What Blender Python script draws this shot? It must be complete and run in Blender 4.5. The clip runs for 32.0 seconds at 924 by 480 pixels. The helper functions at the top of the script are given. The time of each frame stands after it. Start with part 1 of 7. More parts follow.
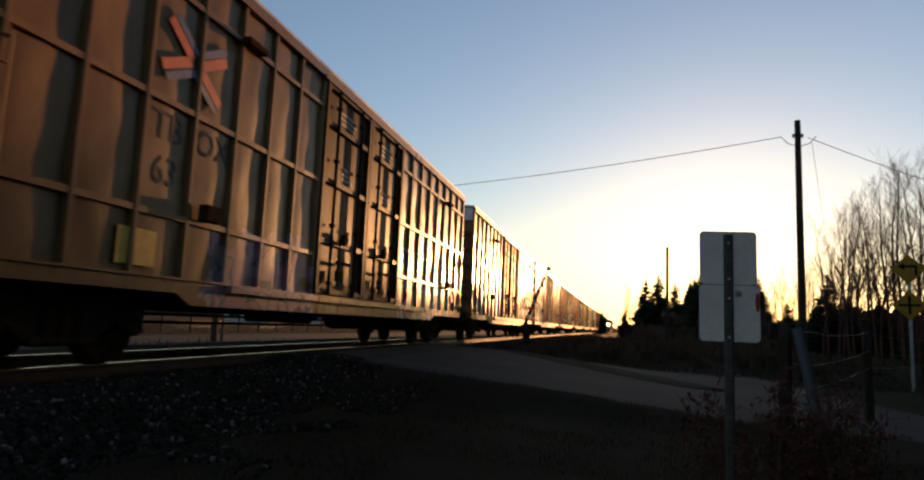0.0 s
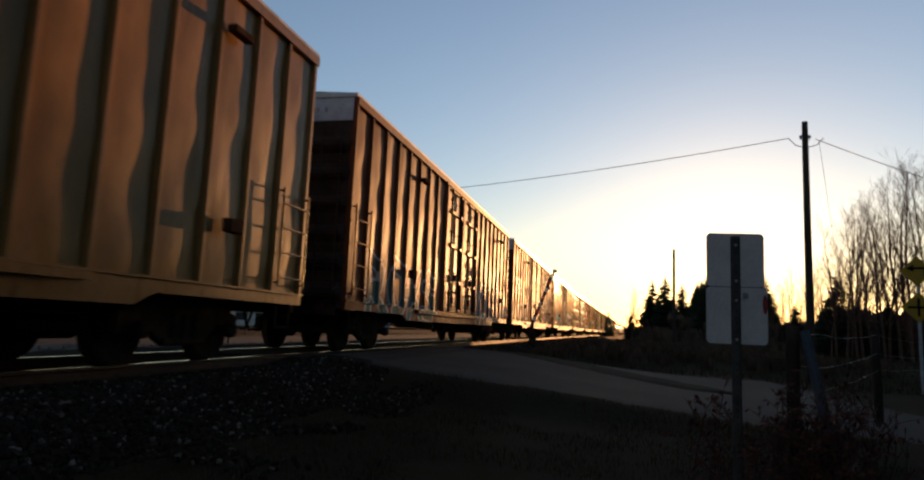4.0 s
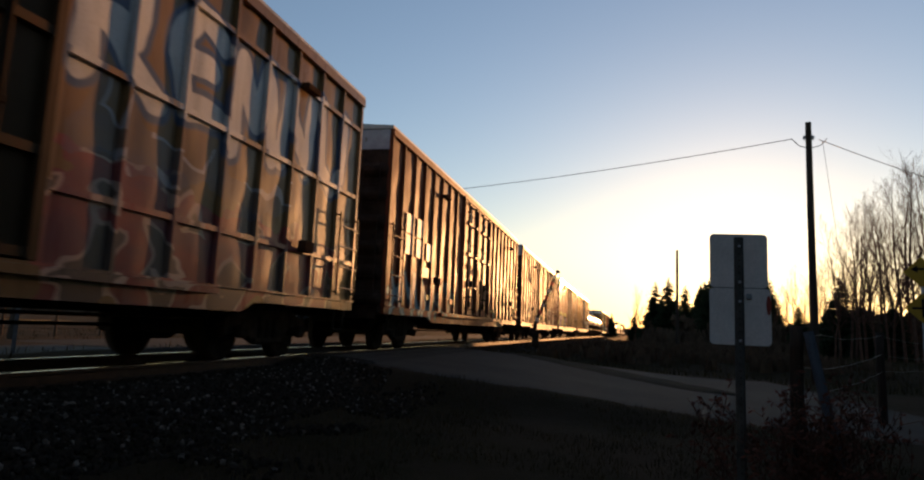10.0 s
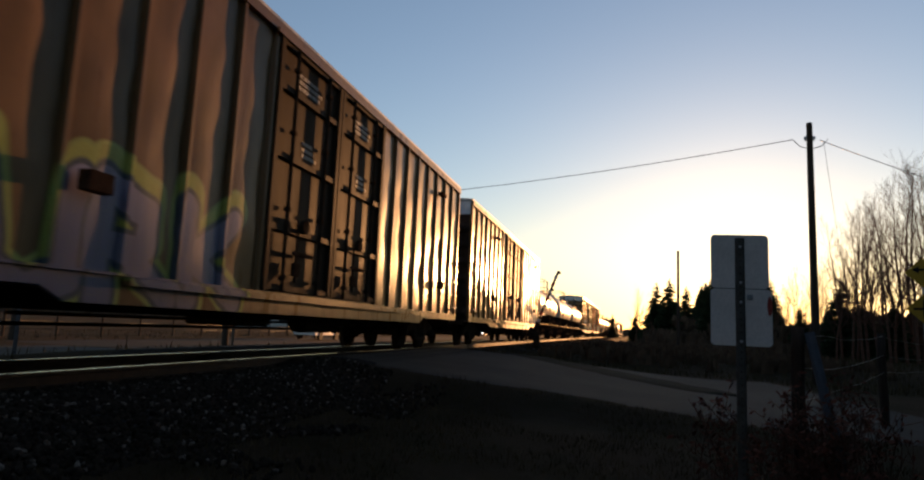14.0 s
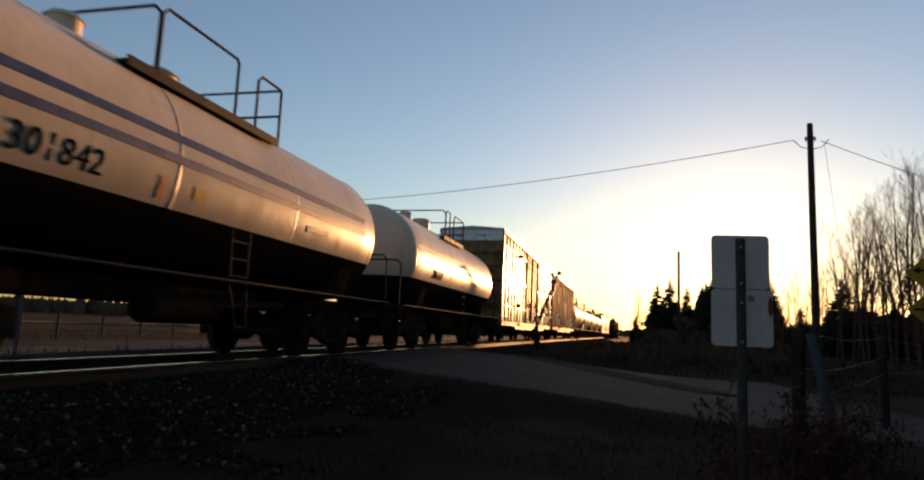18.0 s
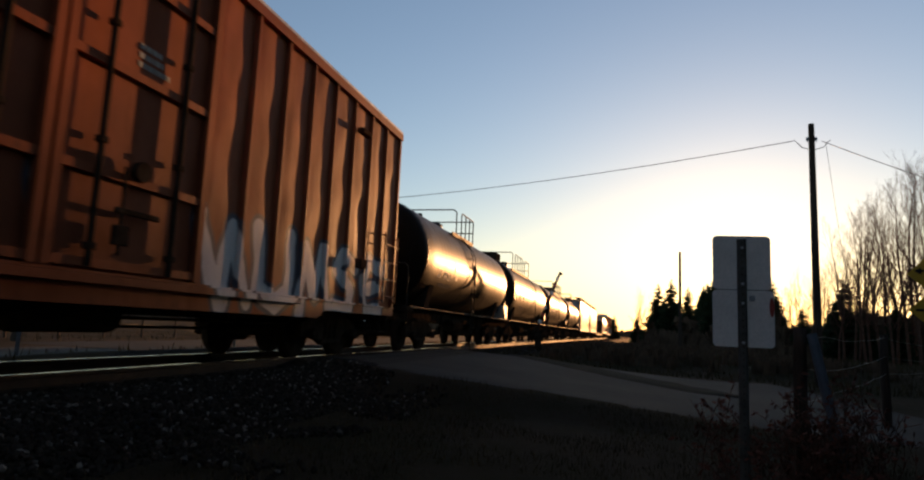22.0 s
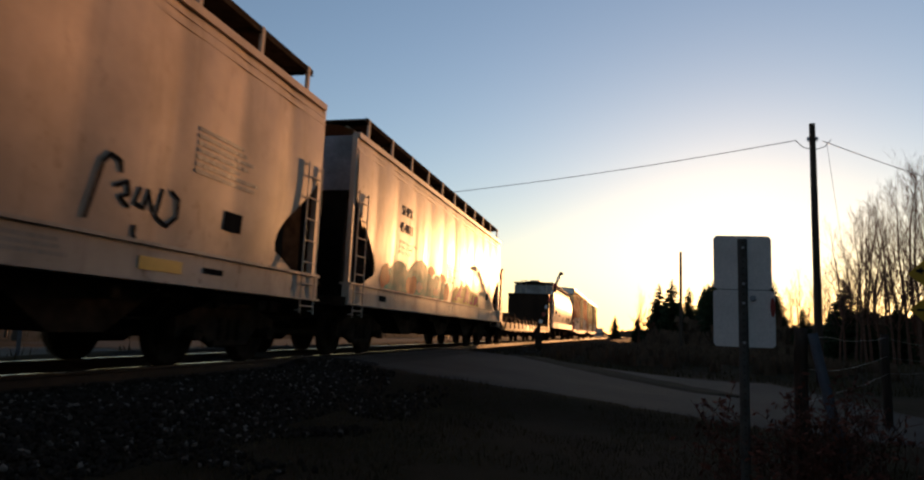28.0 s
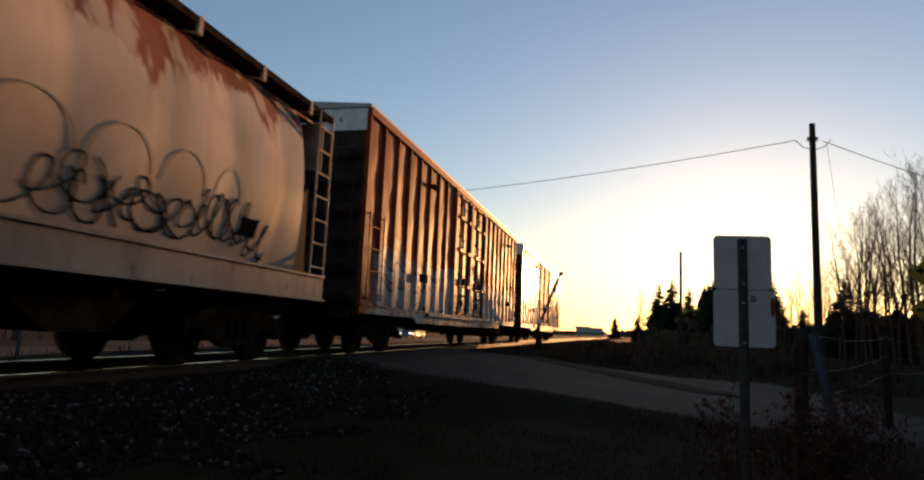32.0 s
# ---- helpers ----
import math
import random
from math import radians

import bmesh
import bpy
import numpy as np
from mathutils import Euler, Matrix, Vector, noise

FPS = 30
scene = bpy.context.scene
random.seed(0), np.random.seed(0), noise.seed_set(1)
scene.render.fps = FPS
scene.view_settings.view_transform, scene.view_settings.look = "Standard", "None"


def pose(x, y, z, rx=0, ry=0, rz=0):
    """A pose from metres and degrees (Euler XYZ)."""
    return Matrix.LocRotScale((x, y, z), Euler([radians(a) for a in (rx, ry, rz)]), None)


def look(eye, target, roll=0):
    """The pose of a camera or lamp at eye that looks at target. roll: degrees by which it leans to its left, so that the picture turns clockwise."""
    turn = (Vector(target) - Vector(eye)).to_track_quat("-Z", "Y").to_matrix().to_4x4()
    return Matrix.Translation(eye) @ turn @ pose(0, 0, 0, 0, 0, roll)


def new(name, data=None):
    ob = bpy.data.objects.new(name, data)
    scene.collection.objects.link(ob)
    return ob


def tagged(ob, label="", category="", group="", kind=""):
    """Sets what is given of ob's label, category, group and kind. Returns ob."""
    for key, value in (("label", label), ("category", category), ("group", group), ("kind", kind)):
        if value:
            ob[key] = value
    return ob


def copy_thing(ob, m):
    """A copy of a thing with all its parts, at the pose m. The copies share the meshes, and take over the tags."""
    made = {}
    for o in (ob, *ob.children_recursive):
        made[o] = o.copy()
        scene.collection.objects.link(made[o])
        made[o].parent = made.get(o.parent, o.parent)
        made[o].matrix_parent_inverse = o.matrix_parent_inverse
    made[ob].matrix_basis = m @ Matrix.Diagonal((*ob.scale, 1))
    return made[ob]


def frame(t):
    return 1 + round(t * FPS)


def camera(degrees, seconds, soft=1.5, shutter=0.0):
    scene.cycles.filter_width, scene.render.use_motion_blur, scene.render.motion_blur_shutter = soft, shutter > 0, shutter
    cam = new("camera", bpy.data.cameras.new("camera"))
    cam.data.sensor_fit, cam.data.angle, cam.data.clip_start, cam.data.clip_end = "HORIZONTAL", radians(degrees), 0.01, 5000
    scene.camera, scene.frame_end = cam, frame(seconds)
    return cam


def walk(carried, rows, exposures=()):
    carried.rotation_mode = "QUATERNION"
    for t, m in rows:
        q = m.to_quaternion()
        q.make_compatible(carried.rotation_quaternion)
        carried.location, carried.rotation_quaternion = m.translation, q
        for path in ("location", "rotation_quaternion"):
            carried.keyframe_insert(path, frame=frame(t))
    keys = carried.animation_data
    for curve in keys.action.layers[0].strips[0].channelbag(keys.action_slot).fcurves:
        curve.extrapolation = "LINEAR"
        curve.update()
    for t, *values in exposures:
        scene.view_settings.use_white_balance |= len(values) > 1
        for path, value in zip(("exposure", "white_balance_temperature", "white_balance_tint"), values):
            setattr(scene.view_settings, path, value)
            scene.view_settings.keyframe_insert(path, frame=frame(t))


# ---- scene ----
EXPO, SKY, SUN = 0.9, 0.122, 4.5
V = 13.39            # the train's speed, metres a second
EYE = (0.0, 0.0, 0.611)
YAW, PITCH, ROLL = -13.769, 7.791, 2.422
SUN_AZ, SUN_EL = 9.4, 4.5      # degrees: to the right of the track's line, above the horizon


def aim(yaw, pitch):
    a, b = radians(YAW + yaw), radians(PITCH + pitch)
    way = Vector((math.sin(a) * math.cos(b), math.cos(a) * math.cos(b), math.sin(b)))
    return look(EYE, Vector(EYE) + way * 10, ROLL)


cam = camera(70.76, 32.0, 2.1, 0.14)
SWAY = [(0, 1.088, -.398), (.5, .96, -.345), (1, .869, -.32), (2, .715, -.31), (3, .63, -.265), (4.5, .51, -.2), (6, .43, -.15), (8, .34, -.18),
        (10, .29, -.145), (12, .25, -.1), (14, .21, -.08), (17, .17, -.03), (20, .125, -.04), (22, .06, .02), (25, .043, .005), (28, .0, .005), (30, .0, -.03), (32, .0, .0)]
walk(cam, [(t, aim(a, b)) for t, a, b in SWAY], [(0, EXPO, 6520, 19), (32, EXPO, 6520, 19)])

# world and sun
world = bpy.data.worlds.new("world")
scene.world = world
world.use_nodes = True
wn, wl = world.node_tree.nodes, world.node_tree.links
sky = wn.new("ShaderNodeTexSky")
sky.sky_type, sky.sun_disc = "NISHITA", False
sky.sun_elevation, sky.sun_rotation = radians(SUN_EL), radians(SUN_AZ)
sky.altitude, sky.air_density, sky.dust_density, sky.ozone_density = 100, 1.15, 0.4, 2.35
soft_sky = wn.new("ShaderNodeHueSaturation")
soft_sky.inputs["Saturation"].default_value = 0.94
wl.new(sky.outputs[0], soft_sky.inputs["Color"])
wl.new(soft_sky.outputs[0], wn["Background"].inputs[0])
wn["Background"].inputs[1].default_value = SKY
lamp = bpy.data.lights.new("sun", "SUN")
lamp.energy, lamp.angle, lamp.color = SUN, radians(0.6), (1.0, 0.48, 0.17)
sun = new("sun", lamp)
ad, ed = radians(SUN_AZ), radians(SUN_EL)
SUNWAY = Vector((math.sin(ad) * math.cos(ed), math.cos(ad) * math.cos(ed), math.sin(ed)))
sun.matrix_world = look(SUNWAY * 200, (0, 0, 0))


# ---- materials ----
def base_mat(name, rough=0.6, metal=0.0, spec=0.3):
    m = bpy.data.materials.new(name)
    m.use_nodes = True
    n, l = m.node_tree.nodes, m.node_tree.links
    b = n["Principled BSDF"]
    b.inputs["Roughness"].default_value = rough
    b.inputs["Metallic"].default_value = metal
    b.inputs["Specular IOR Level"].default_value = spec
    return m, n, l, b


def noise_node(n, l, co, scale, detail=4, rough=0.55, stretch=None, distort=0.0):
    if stretch:
        mp = n.new("ShaderNodeMapping")
        mp.inputs["Scale"].default_value = stretch
        l.new(co, mp.inputs[0])
        co = mp.outputs[0]
    t = n.new("ShaderNodeTexNoise")
    t.inputs["Scale"].default_value, t.inputs["Detail"].default_value, t.inputs["Roughness"].default_value = scale, detail, rough
    t.inputs["Distortion"].default_value = distort
    l.new(co, t.inputs["Vector"])
    return t.outputs["Fac"]


def ramp(n, l, fac, a, b, lo=0.0, hi=1.0):
    r = n.new("ShaderNodeMapRange")
    r.inputs[1].default_value, r.inputs[2].default_value, r.inputs[3].default_value, r.inputs[4].default_value = a, b, lo, hi
    l.new(fac, r.inputs[0])
    return r.outputs[0]


def mixc(n, l, fac, a, b):
    x = n.new("ShaderNodeMix")
    x.data_type = "RGBA"
    for sock, v in ((x.inputs[0], fac), (x.inputs[6], a), (x.inputs[7], b)):
        if isinstance(v, (int, float)):
            sock.default_value = v
        elif isinstance(v, tuple):
            sock.default_value = (*v, 1)
        else:
            l.new(v, sock)
    return x.outputs[2]


def math2(n, l, op, a, b=0.0, clamp=False):
    x = n.new("ShaderNodeMath")
    x.operation, x.use_clamp = op, clamp
    for sock, v in ((x.inputs[0], a), (x.inputs[1], b)):
        if isinstance(v, (int, float)):
            sock.default_value = v
        else:
            l.new(v, sock)
    return x.outputs[0]


def bump(n, l, b, fac, strength, dist):
    x = n.new("ShaderNodeBump")
    x.inputs["Strength"].default_value, x.inputs["Distance"].default_value = strength, dist
    l.new(fac, x.inputs["Height"])
    l.new(x.outputs[0], b.inputs["Normal"])


def plain(name, col, rough=0.6, metal=0.0, var=0.25, scale=6.0, bumps=0.0, bdist=0.01, stretch=None, second=None, spec=0.2):
    """A surface with two scales of variation in its colour, and a fine relief."""
    m, n, l, b = base_mat(name, rough, metal, spec)
    co = n.new("ShaderNodeTexCoord").outputs["Object"]
    big = noise_node(n, l, co, scale, 5, 0.6, stretch)
    fine = noise_node(n, l, co, scale * 9, 3, 0.6, stretch)
    dark = tuple(c * (1 - var) for c in col)
    lite = second or tuple(min(1, c * (1 + var)) for c in col)
    c = mixc(n, l, ramp(n, l, big, 0.35, 0.65), dark, lite)
    c = mixc(n, l, ramp(n, l, fine, 0.4, 0.75, 0, 0.35), c, tuple(x * 0.6 for x in col))
    l.new(c, b.inputs["Base Color"])
    l.new(ramp(n, l, big, 0.3, 0.7, max(0.02, rough - 0.08), min(1, rough + 0.1)), b.inputs["Roughness"])
    if bumps:
        bump(n, l, b, fine, bumps, bdist)
    return m


# forms of sprayed lettering: bent strokes in a unit box
FORMS = {
    "h": (((.05, 0), (.1, 1), (.62, .85), (.6, .48), (.12, .45)), ((.3, .45), (.9, .0))),
    "o": (((.25, .05), (.05, .55), (.32, 1), (.8, .85), (.85, .3), (.55, 0), (.25, .05)),),
    "z": (((.05, .05), (.15, .95), (.7, .1), (.85, 1)),),
    "c": (((.85, .85), (.4, 1), (.08, .6), (.25, .08), (.85, .12)), ((.1, .5), (.65, .52))),
    "v": (((.0, .9), (.4, .05), (.55, .95), (.9, .1)),),
    "m": (((.02, 0), (.18, .95), (.45, .35), (.7, 1), (.9, .05)),),
    "s": (((.85, .8), (.4, 1), (.12, .72), (.72, .4), (.6, .05), (.05, .12)),),
    "k": (((.12, 0), (.08, 1)), ((.85, .95), (.2, .45), (.9, .02))),
    "u": (((.05, 1), (.12, .2), (.45, .0), (.8, .2), (.88, 1)),),
    "x": (((.05, .1), (.85, .95)), ((.1, .85), (.9, .05)), ((.0, .5), (.3, .5))),
    "l": (((.2, 1), (.15, .08), (.8, .0)),),
    "b": (((.1, .1), (.1, .9), (.8, .9), (.8, .6)), ((.45, .6), (.45, .1), (.85, .1))),
}


def stroke_field(n, l, co, box, forms, waver):
    """Distance in metres to the strokes of a row of forms that fill a box of a wagon's side."""
    y0, y1, z0, z1 = box
    mv = n.new("ShaderNodeVectorMath")
    mv.operation = "MULTIPLY"
    mv.inputs[1].default_value = (0, 1, 1)
    wob = n.new("ShaderNodeTexNoise")
    wob.inputs["Scale"].default_value, wob.inputs["Detail"].default_value = 1.4, 1
    l.new(co, wob.inputs["Vector"])
    off = n.new("ShaderNodeVectorMath")
    off.operation = "MULTIPLY_ADD"
    off.inputs[1].default_value = (0, waver, waver)
    l.new(wob.outputs["Color"], off.inputs[0])
    l.new(co, off.inputs[2])
    l.new(off.outputs[0], mv.inputs[0])
    p = mv.outputs[0]
    step = (y1 - y0) / len(forms)
    best = None
    for i, ch in enumerate(forms):
        for line in FORMS[ch]:
            for (a, b), (c, d) in zip(line, line[1:]):
                up = .08 * math.sin(i * 2.1)
                A = Vector((0, y0 + step * (i + a * .95) - .5 * waver, z0 + (z1 - z0) * (b * .92 + up * .5) - .5 * waver))
                B = Vector((0, y0 + step * (i + c * .95) - .5 * waver, z0 + (z1 - z0) * (d * .92 + up * .5) - .5 * waver))
                ab = B - A
                sub = n.new("ShaderNodeVectorMath")
                sub.operation = "ADD"
                sub.inputs[1].default_value = -A
                l.new(p, sub.inputs[0])
                if best is not None:
                    # each stroke waits for the one before, which keeps the shader small
                    after = n.new("ShaderNodeVectorMath")
                    after.operation = "MULTIPLY_ADD"
                    after.inputs[1].default_value, after.inputs[2].default_value = (1e-7, 1e-7, 1e-7), -A
                    l.new(best, after.inputs[0])
                    l.new(after.outputs[0], sub.inputs[1])
                dot = n.new("ShaderNodeVectorMath")
                dot.operation = "DOT_PRODUCT"
                dot.inputs[1].default_value = ab / ab.length_squared
                l.new(sub.outputs[0], dot.inputs[0])
                h = math2(n, l, "ADD", dot.outputs["Value"], 0.0, True)
                foot = n.new("ShaderNodeVectorMath")
                foot.operation = "MULTIPLY_ADD"
                foot.inputs[1].default_value = -ab
                l.new(h, foot.inputs[0])
                l.new(sub.outputs[0], foot.inputs[2])
                ln = n.new("ShaderNodeVectorMath")
                ln.operation = "LENGTH"
                l.new(foot.outputs[0], ln.inputs[0])
                best = ln.outputs["Value"] if best is None else math2(n, l, "MINIMUM", best, ln.outputs["Value"])
    return best


def car_paint(name, col, tags=(), rough=0.36, grime=0.5, spec=0.14):
    """Weathered wagon paint in the wagon's own space: streaks, rust, and sprayed letters.
    tags: (y0, y1, z0, z1, letters, ground, outline, cover of the ground, letter width) in metres."""
    rough *= 0.72
    col = (0.92 * col[0], 0.78 * col[1], 0.64 * col[2])
    m, n, l, b = base_mat(name, rough, 0, spec)
    co = n.new("ShaderNodeTexCoord").outputs["Object"]
    sx = n.new("ShaderNodeSeparateXYZ")
    l.new(co, sx.inputs[0])
    y, z = sx.outputs[1], sx.outputs[2]
    streak = noise_node(n, l, co, 2.2, 6, 0.65, (1, 1.6, 0.18))
    blot = noise_node(n, l, co, 0.9, 5, 0.6)
    fine = noise_node(n, l, co, 34, 3, 0.7)
    c = mixc(n, l, ramp(n, l, blot, 0.35, 0.68), tuple(x * 0.78 for x in col), tuple(min(1, x * 1.14) for x in col))
    c = mixc(n, l, ramp(n, l, streak, 0.52, 0.75, 0, grime), c, tuple(x * 0.38 for x in col))
    rust = math2(n, l, "MULTIPLY", ramp(n, l, noise_node(n, l, co, 5, 8, 0.7, (1, 1, 0.5)), 0.58, 0.7), ramp(n, l, z, 0.8, 2.6, 0.85, 0.25))
    c = mixc(n, l, rust, c, (0.085, 0.035, 0.018))
    for i, tag in enumerate(tags):
        y0, y1, z0, z1 = tag[:4]
        if isinstance(tag[4], str):
            # (box, forms, fill, lower fill, outline, half width of a stroke, width of the outline)
            forms, fill, low, line, half, rim = tag[4:10]
            d = stroke_field(n, l, co, tag[:4], forms, .22)
            g = mixc(n, l, ramp(n, l, math2(n, l, "ADD", z, math2(n, l, "MULTIPLY", blot, .8)), z0 + .3, z1 + .3), low, fill)
            g = mixc(n, l, ramp(n, l, streak, .5, .62, 0, .5), g, tuple(.55 * x for x in fill))
            g = mixc(n, l, ramp(n, l, d, half - .012, half + .012), g, line)
            on = math2(n, l, "MULTIPLY", ramp(n, l, d, half + rim - .015, half + rim + .025, 1, 0), ramp(n, l, fine, 0.3, 0.5, 0.72, 0.95))
            c = mixc(n, l, on, c, g)
            continue
        fill, second, line = (tuple(0.9 * x for x in e) for e in tag[4:7])
        cover = tag[7] if len(tag) > 7 else 0.35
        wide = tag[8] if len(tag) > 8 else 0.95
        wy = 0.25 if cover > 0.8 else 0.9
        off = (0.0, 3.7 * i + y0, 1.3 * i)
        mp = n.new("ShaderNodeMapping")
        mp.inputs["Location"].default_value = off
        l.new(co, mp.inputs[0])
        at = mp.outputs[0]
        yy = math2(n, l, "ADD", y, ramp(n, l, noise_node(n, l, at, 1.6, 2, 0.5), 0, 1, -wy, wy))
        zz = math2(n, l, "ADD", z, ramp(n, l, noise_node(n, l, at, 1.1, 2, 0.5), 0, 1, -wy * .8, wy * .8))
        dist = math2(n, l, "MINIMUM", math2(n, l, "MINIMUM", math2(n, l, "SUBTRACT", yy, y0), math2(n, l, "SUBTRACT", y1, yy)),
                     math2(n, l, "MINIMUM", math2(n, l, "SUBTRACT", zz, z0), math2(n, l, "SUBTRACT", z1, zz)))
        mask = math2(n, l, "GREATER_THAN", dist, 0.0)
        # leaning strokes crossed by bars, bent by a slow noise, make interlocking letters
        n1, n2 = noise_node(n, l, at, 0.9 / wide, 2, 0.45), noise_node(n, l, at, 1.25 / wide, 2, 0.45, (1, 1, 1.3))
        upright = math2(n, l, "SINE", math2(n, l, "MULTIPLY", math2(n, l, "ADD", math2(n, l, "MULTIPLY", math2(n, l, "ADD", y, math2(n, l, "MULTIPLY", z, -0.18)), 1 / wide), math2(n, l, "MULTIPLY", n1, 2.3)), math.tau))
        bar = math2(n, l, "SINE", math2(n, l, "MULTIPLY", math2(n, l, "ADD", math2(n, l, "MULTIPLY", z, 0.85 / wide), math2(n, l, "MULTIPLY", n2, 2.1)), math.tau))
        v = math2(n, l, "MAXIMUM", upright, math2(n, l, "SUBTRACT", math2(n, l, "MULTIPLY", bar, 1.05), 0.25))
        edge = math2(n, l, "MULTIPLY", ramp(n, l, v, -0.32, -0.24), ramp(n, l, v, 0.1, 0.17, 1, 0))
        rim = ramp(n, l, dist, 0.05, 0.075, 1, 0) if cover > 0.6 else 0.0
        edge = math2(n, l, "MAXIMUM", edge, rim)
        inner = ramp(n, l, v, 0.02, 0.08)
        shade = ramp(n, l, noise_node(n, l, at, 1.7, 3, 0.5, (1, .7, 1.4)), 0.42, 0.6, 0, 0.75)
        g = mixc(n, l, shade, fill, tuple(0.45 * a + 0.55 * e for a, e in zip(fill, second)))
        g = mixc(n, l, inner, second, g)
        g = mixc(n, l, edge, g, line)
        shown = math2(n, l, "MAXIMUM", math2(n, l, "MAXIMUM", math2(n, l, "MULTIPLY", inner, 0.5 if cover < 0.3 else 1.0), edge), cover)
        worn = math2(n, l, "MULTIPLY", math2(n, l, "MULTIPLY", mask, shown), ramp(n, l, fine, 0.3, 0.5, 0.7, 0.92))
        c = mixc(n, l, worn, c, g)
    l.new(c, b.inputs["Base Color"])
    l.new(ramp(n, l, streak, 0.35, 0.75, rough - 0.08, rough + 0.16), b.inputs["Roughness"])
    bump(n, l, b, fine, 0.12, 0.004)
    return m


BLACKSTEEL = plain("black_steel", (0.034, 0.025, 0.018), 0.75, 0.0, 0.4, 4, 0.3, spec=0.0)
RUSTSTEEL = plain("rusty_steel", (0.045, 0.028, 0.019), 0.7, 0.0, 0.45, 5, 0.4, spec=0.0)
WHEEL = plain("wheel_steel", (0.034, 0.025, 0.018), 0.75, 0.0, 0.3, 6, 0.2, spec=0.0)
RAILTOP = plain("rail_head_steel", (0.36, 0.34, 0.32), 0.22, 1.0, 0.2, 8, stretch=(8, .3, 8))
RAILSIDE = plain("rusty_rail", (0.05, 0.028, 0.018), 0.7, 0.2, 0.35, 5, 0.3)
GALV = plain("galvanised_steel", (0.32, 0.33, 0.34), 0.5, 0.7, 0.25, 12, 0.15)
ALU = plain("sign_back_aluminium", (0.70, 0.63, 0.575), 0.6, 0.0, 0.08, 5, 0.05)
WHITEP = plain("white_lettering", (0.75, 0.74, 0.70), 0.5, 0, 0.15, 8)
DARKP = plain("dark_lettering", (0.015, 0.015, 0.016), 0.7, 0, 0.2, 8, spec=0.0)
GREYP = plain("grey_lettering", (0.25, 0.24, 0.22), 0.5, 0, 0.2, 8)
PRINTD = plain("sooty_print", (0.13, 0.12, 0.105), 0.6, 0, 0.3, 8, spec=0.0)
YELLOWP = plain("yellow_plate", (0.50, 0.33, 0.05), 0.45, 0, 0.12, 8)
ORANGEP = plain("orange_stripe", (0.7, 0.22, 0.04), 0.5, 0, 0.2, 8)
BLUEP = plain("blue_stripe", (0.035, 0.065, 0.18), 0.45, 0, 0.2, 5)
REDP = plain("red_paint", (0.33, 0.06, 0.045), 0.5, 0, 0.2, 5)
WOODPOLE = plain("weathered_pole_wood", (0.05, 0.038, 0.03), 0.9, 0, 0.35, 3, 0.6, 0.02, (6, 6, .4), spec=.05)
TIE = plain("creosoted_tie", (0.055, 0.042, 0.032), 0.85, 0, 0.4, 4, 0.6, 0.02, (.5, 6, 6), spec=0.0)
WIRE = plain("cable_black", (0.02, 0.02, 0.02), 0.6, 0, 0.1, 4)
BARK = plain("bark", (0.075, 0.058, 0.045), 0.9, 0, 0.35, 6, 0.7, 0.02, (5, 5, .8), spec=0.04)
NEEDLE = plain("spruce_needles", (0.022, 0.035, 0.016), 0.8, 0, 0.4, 2, spec=0.04)
LEAFDRY = plain("dry_leaves", (0.10, 0.035, 0.022), 0.75, 0, 0.45, 6, spec=0.04)
GRASSM = plain("grass_blades", (0.042, 0.037, 0.015), 0.8, 0, 0.45, 1.2, second=(0.09, 0.064, 0.033), spec=0.04)
def stone_mat():
    m, n, l, b = base_mat("ballast_stone", 0.85, 0, 0.0)
    co = n.new("ShaderNodeTexCoord").outputs["Object"]
    isl = n.new("ShaderNodeNewGeometry").outputs["Random Per Island"]
    obr = n.new("ShaderNodeObjectInfo").outputs["Random"]
    f = math2(n, l, "FRACT", math2(n, l, "ADD", isl, obr))
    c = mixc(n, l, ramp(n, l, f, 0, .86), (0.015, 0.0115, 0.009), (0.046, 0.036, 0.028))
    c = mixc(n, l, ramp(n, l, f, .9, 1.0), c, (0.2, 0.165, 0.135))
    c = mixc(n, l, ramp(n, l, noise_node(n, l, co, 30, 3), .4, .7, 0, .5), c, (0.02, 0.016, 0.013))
    l.new(c, b.inputs["Base Color"])
    return m


STONE = stone_mat()
YSIGN = plain("yellow_sign_sheeting", (0.36, 0.2, 0.012), 0.5, 0, 0.1, 6)


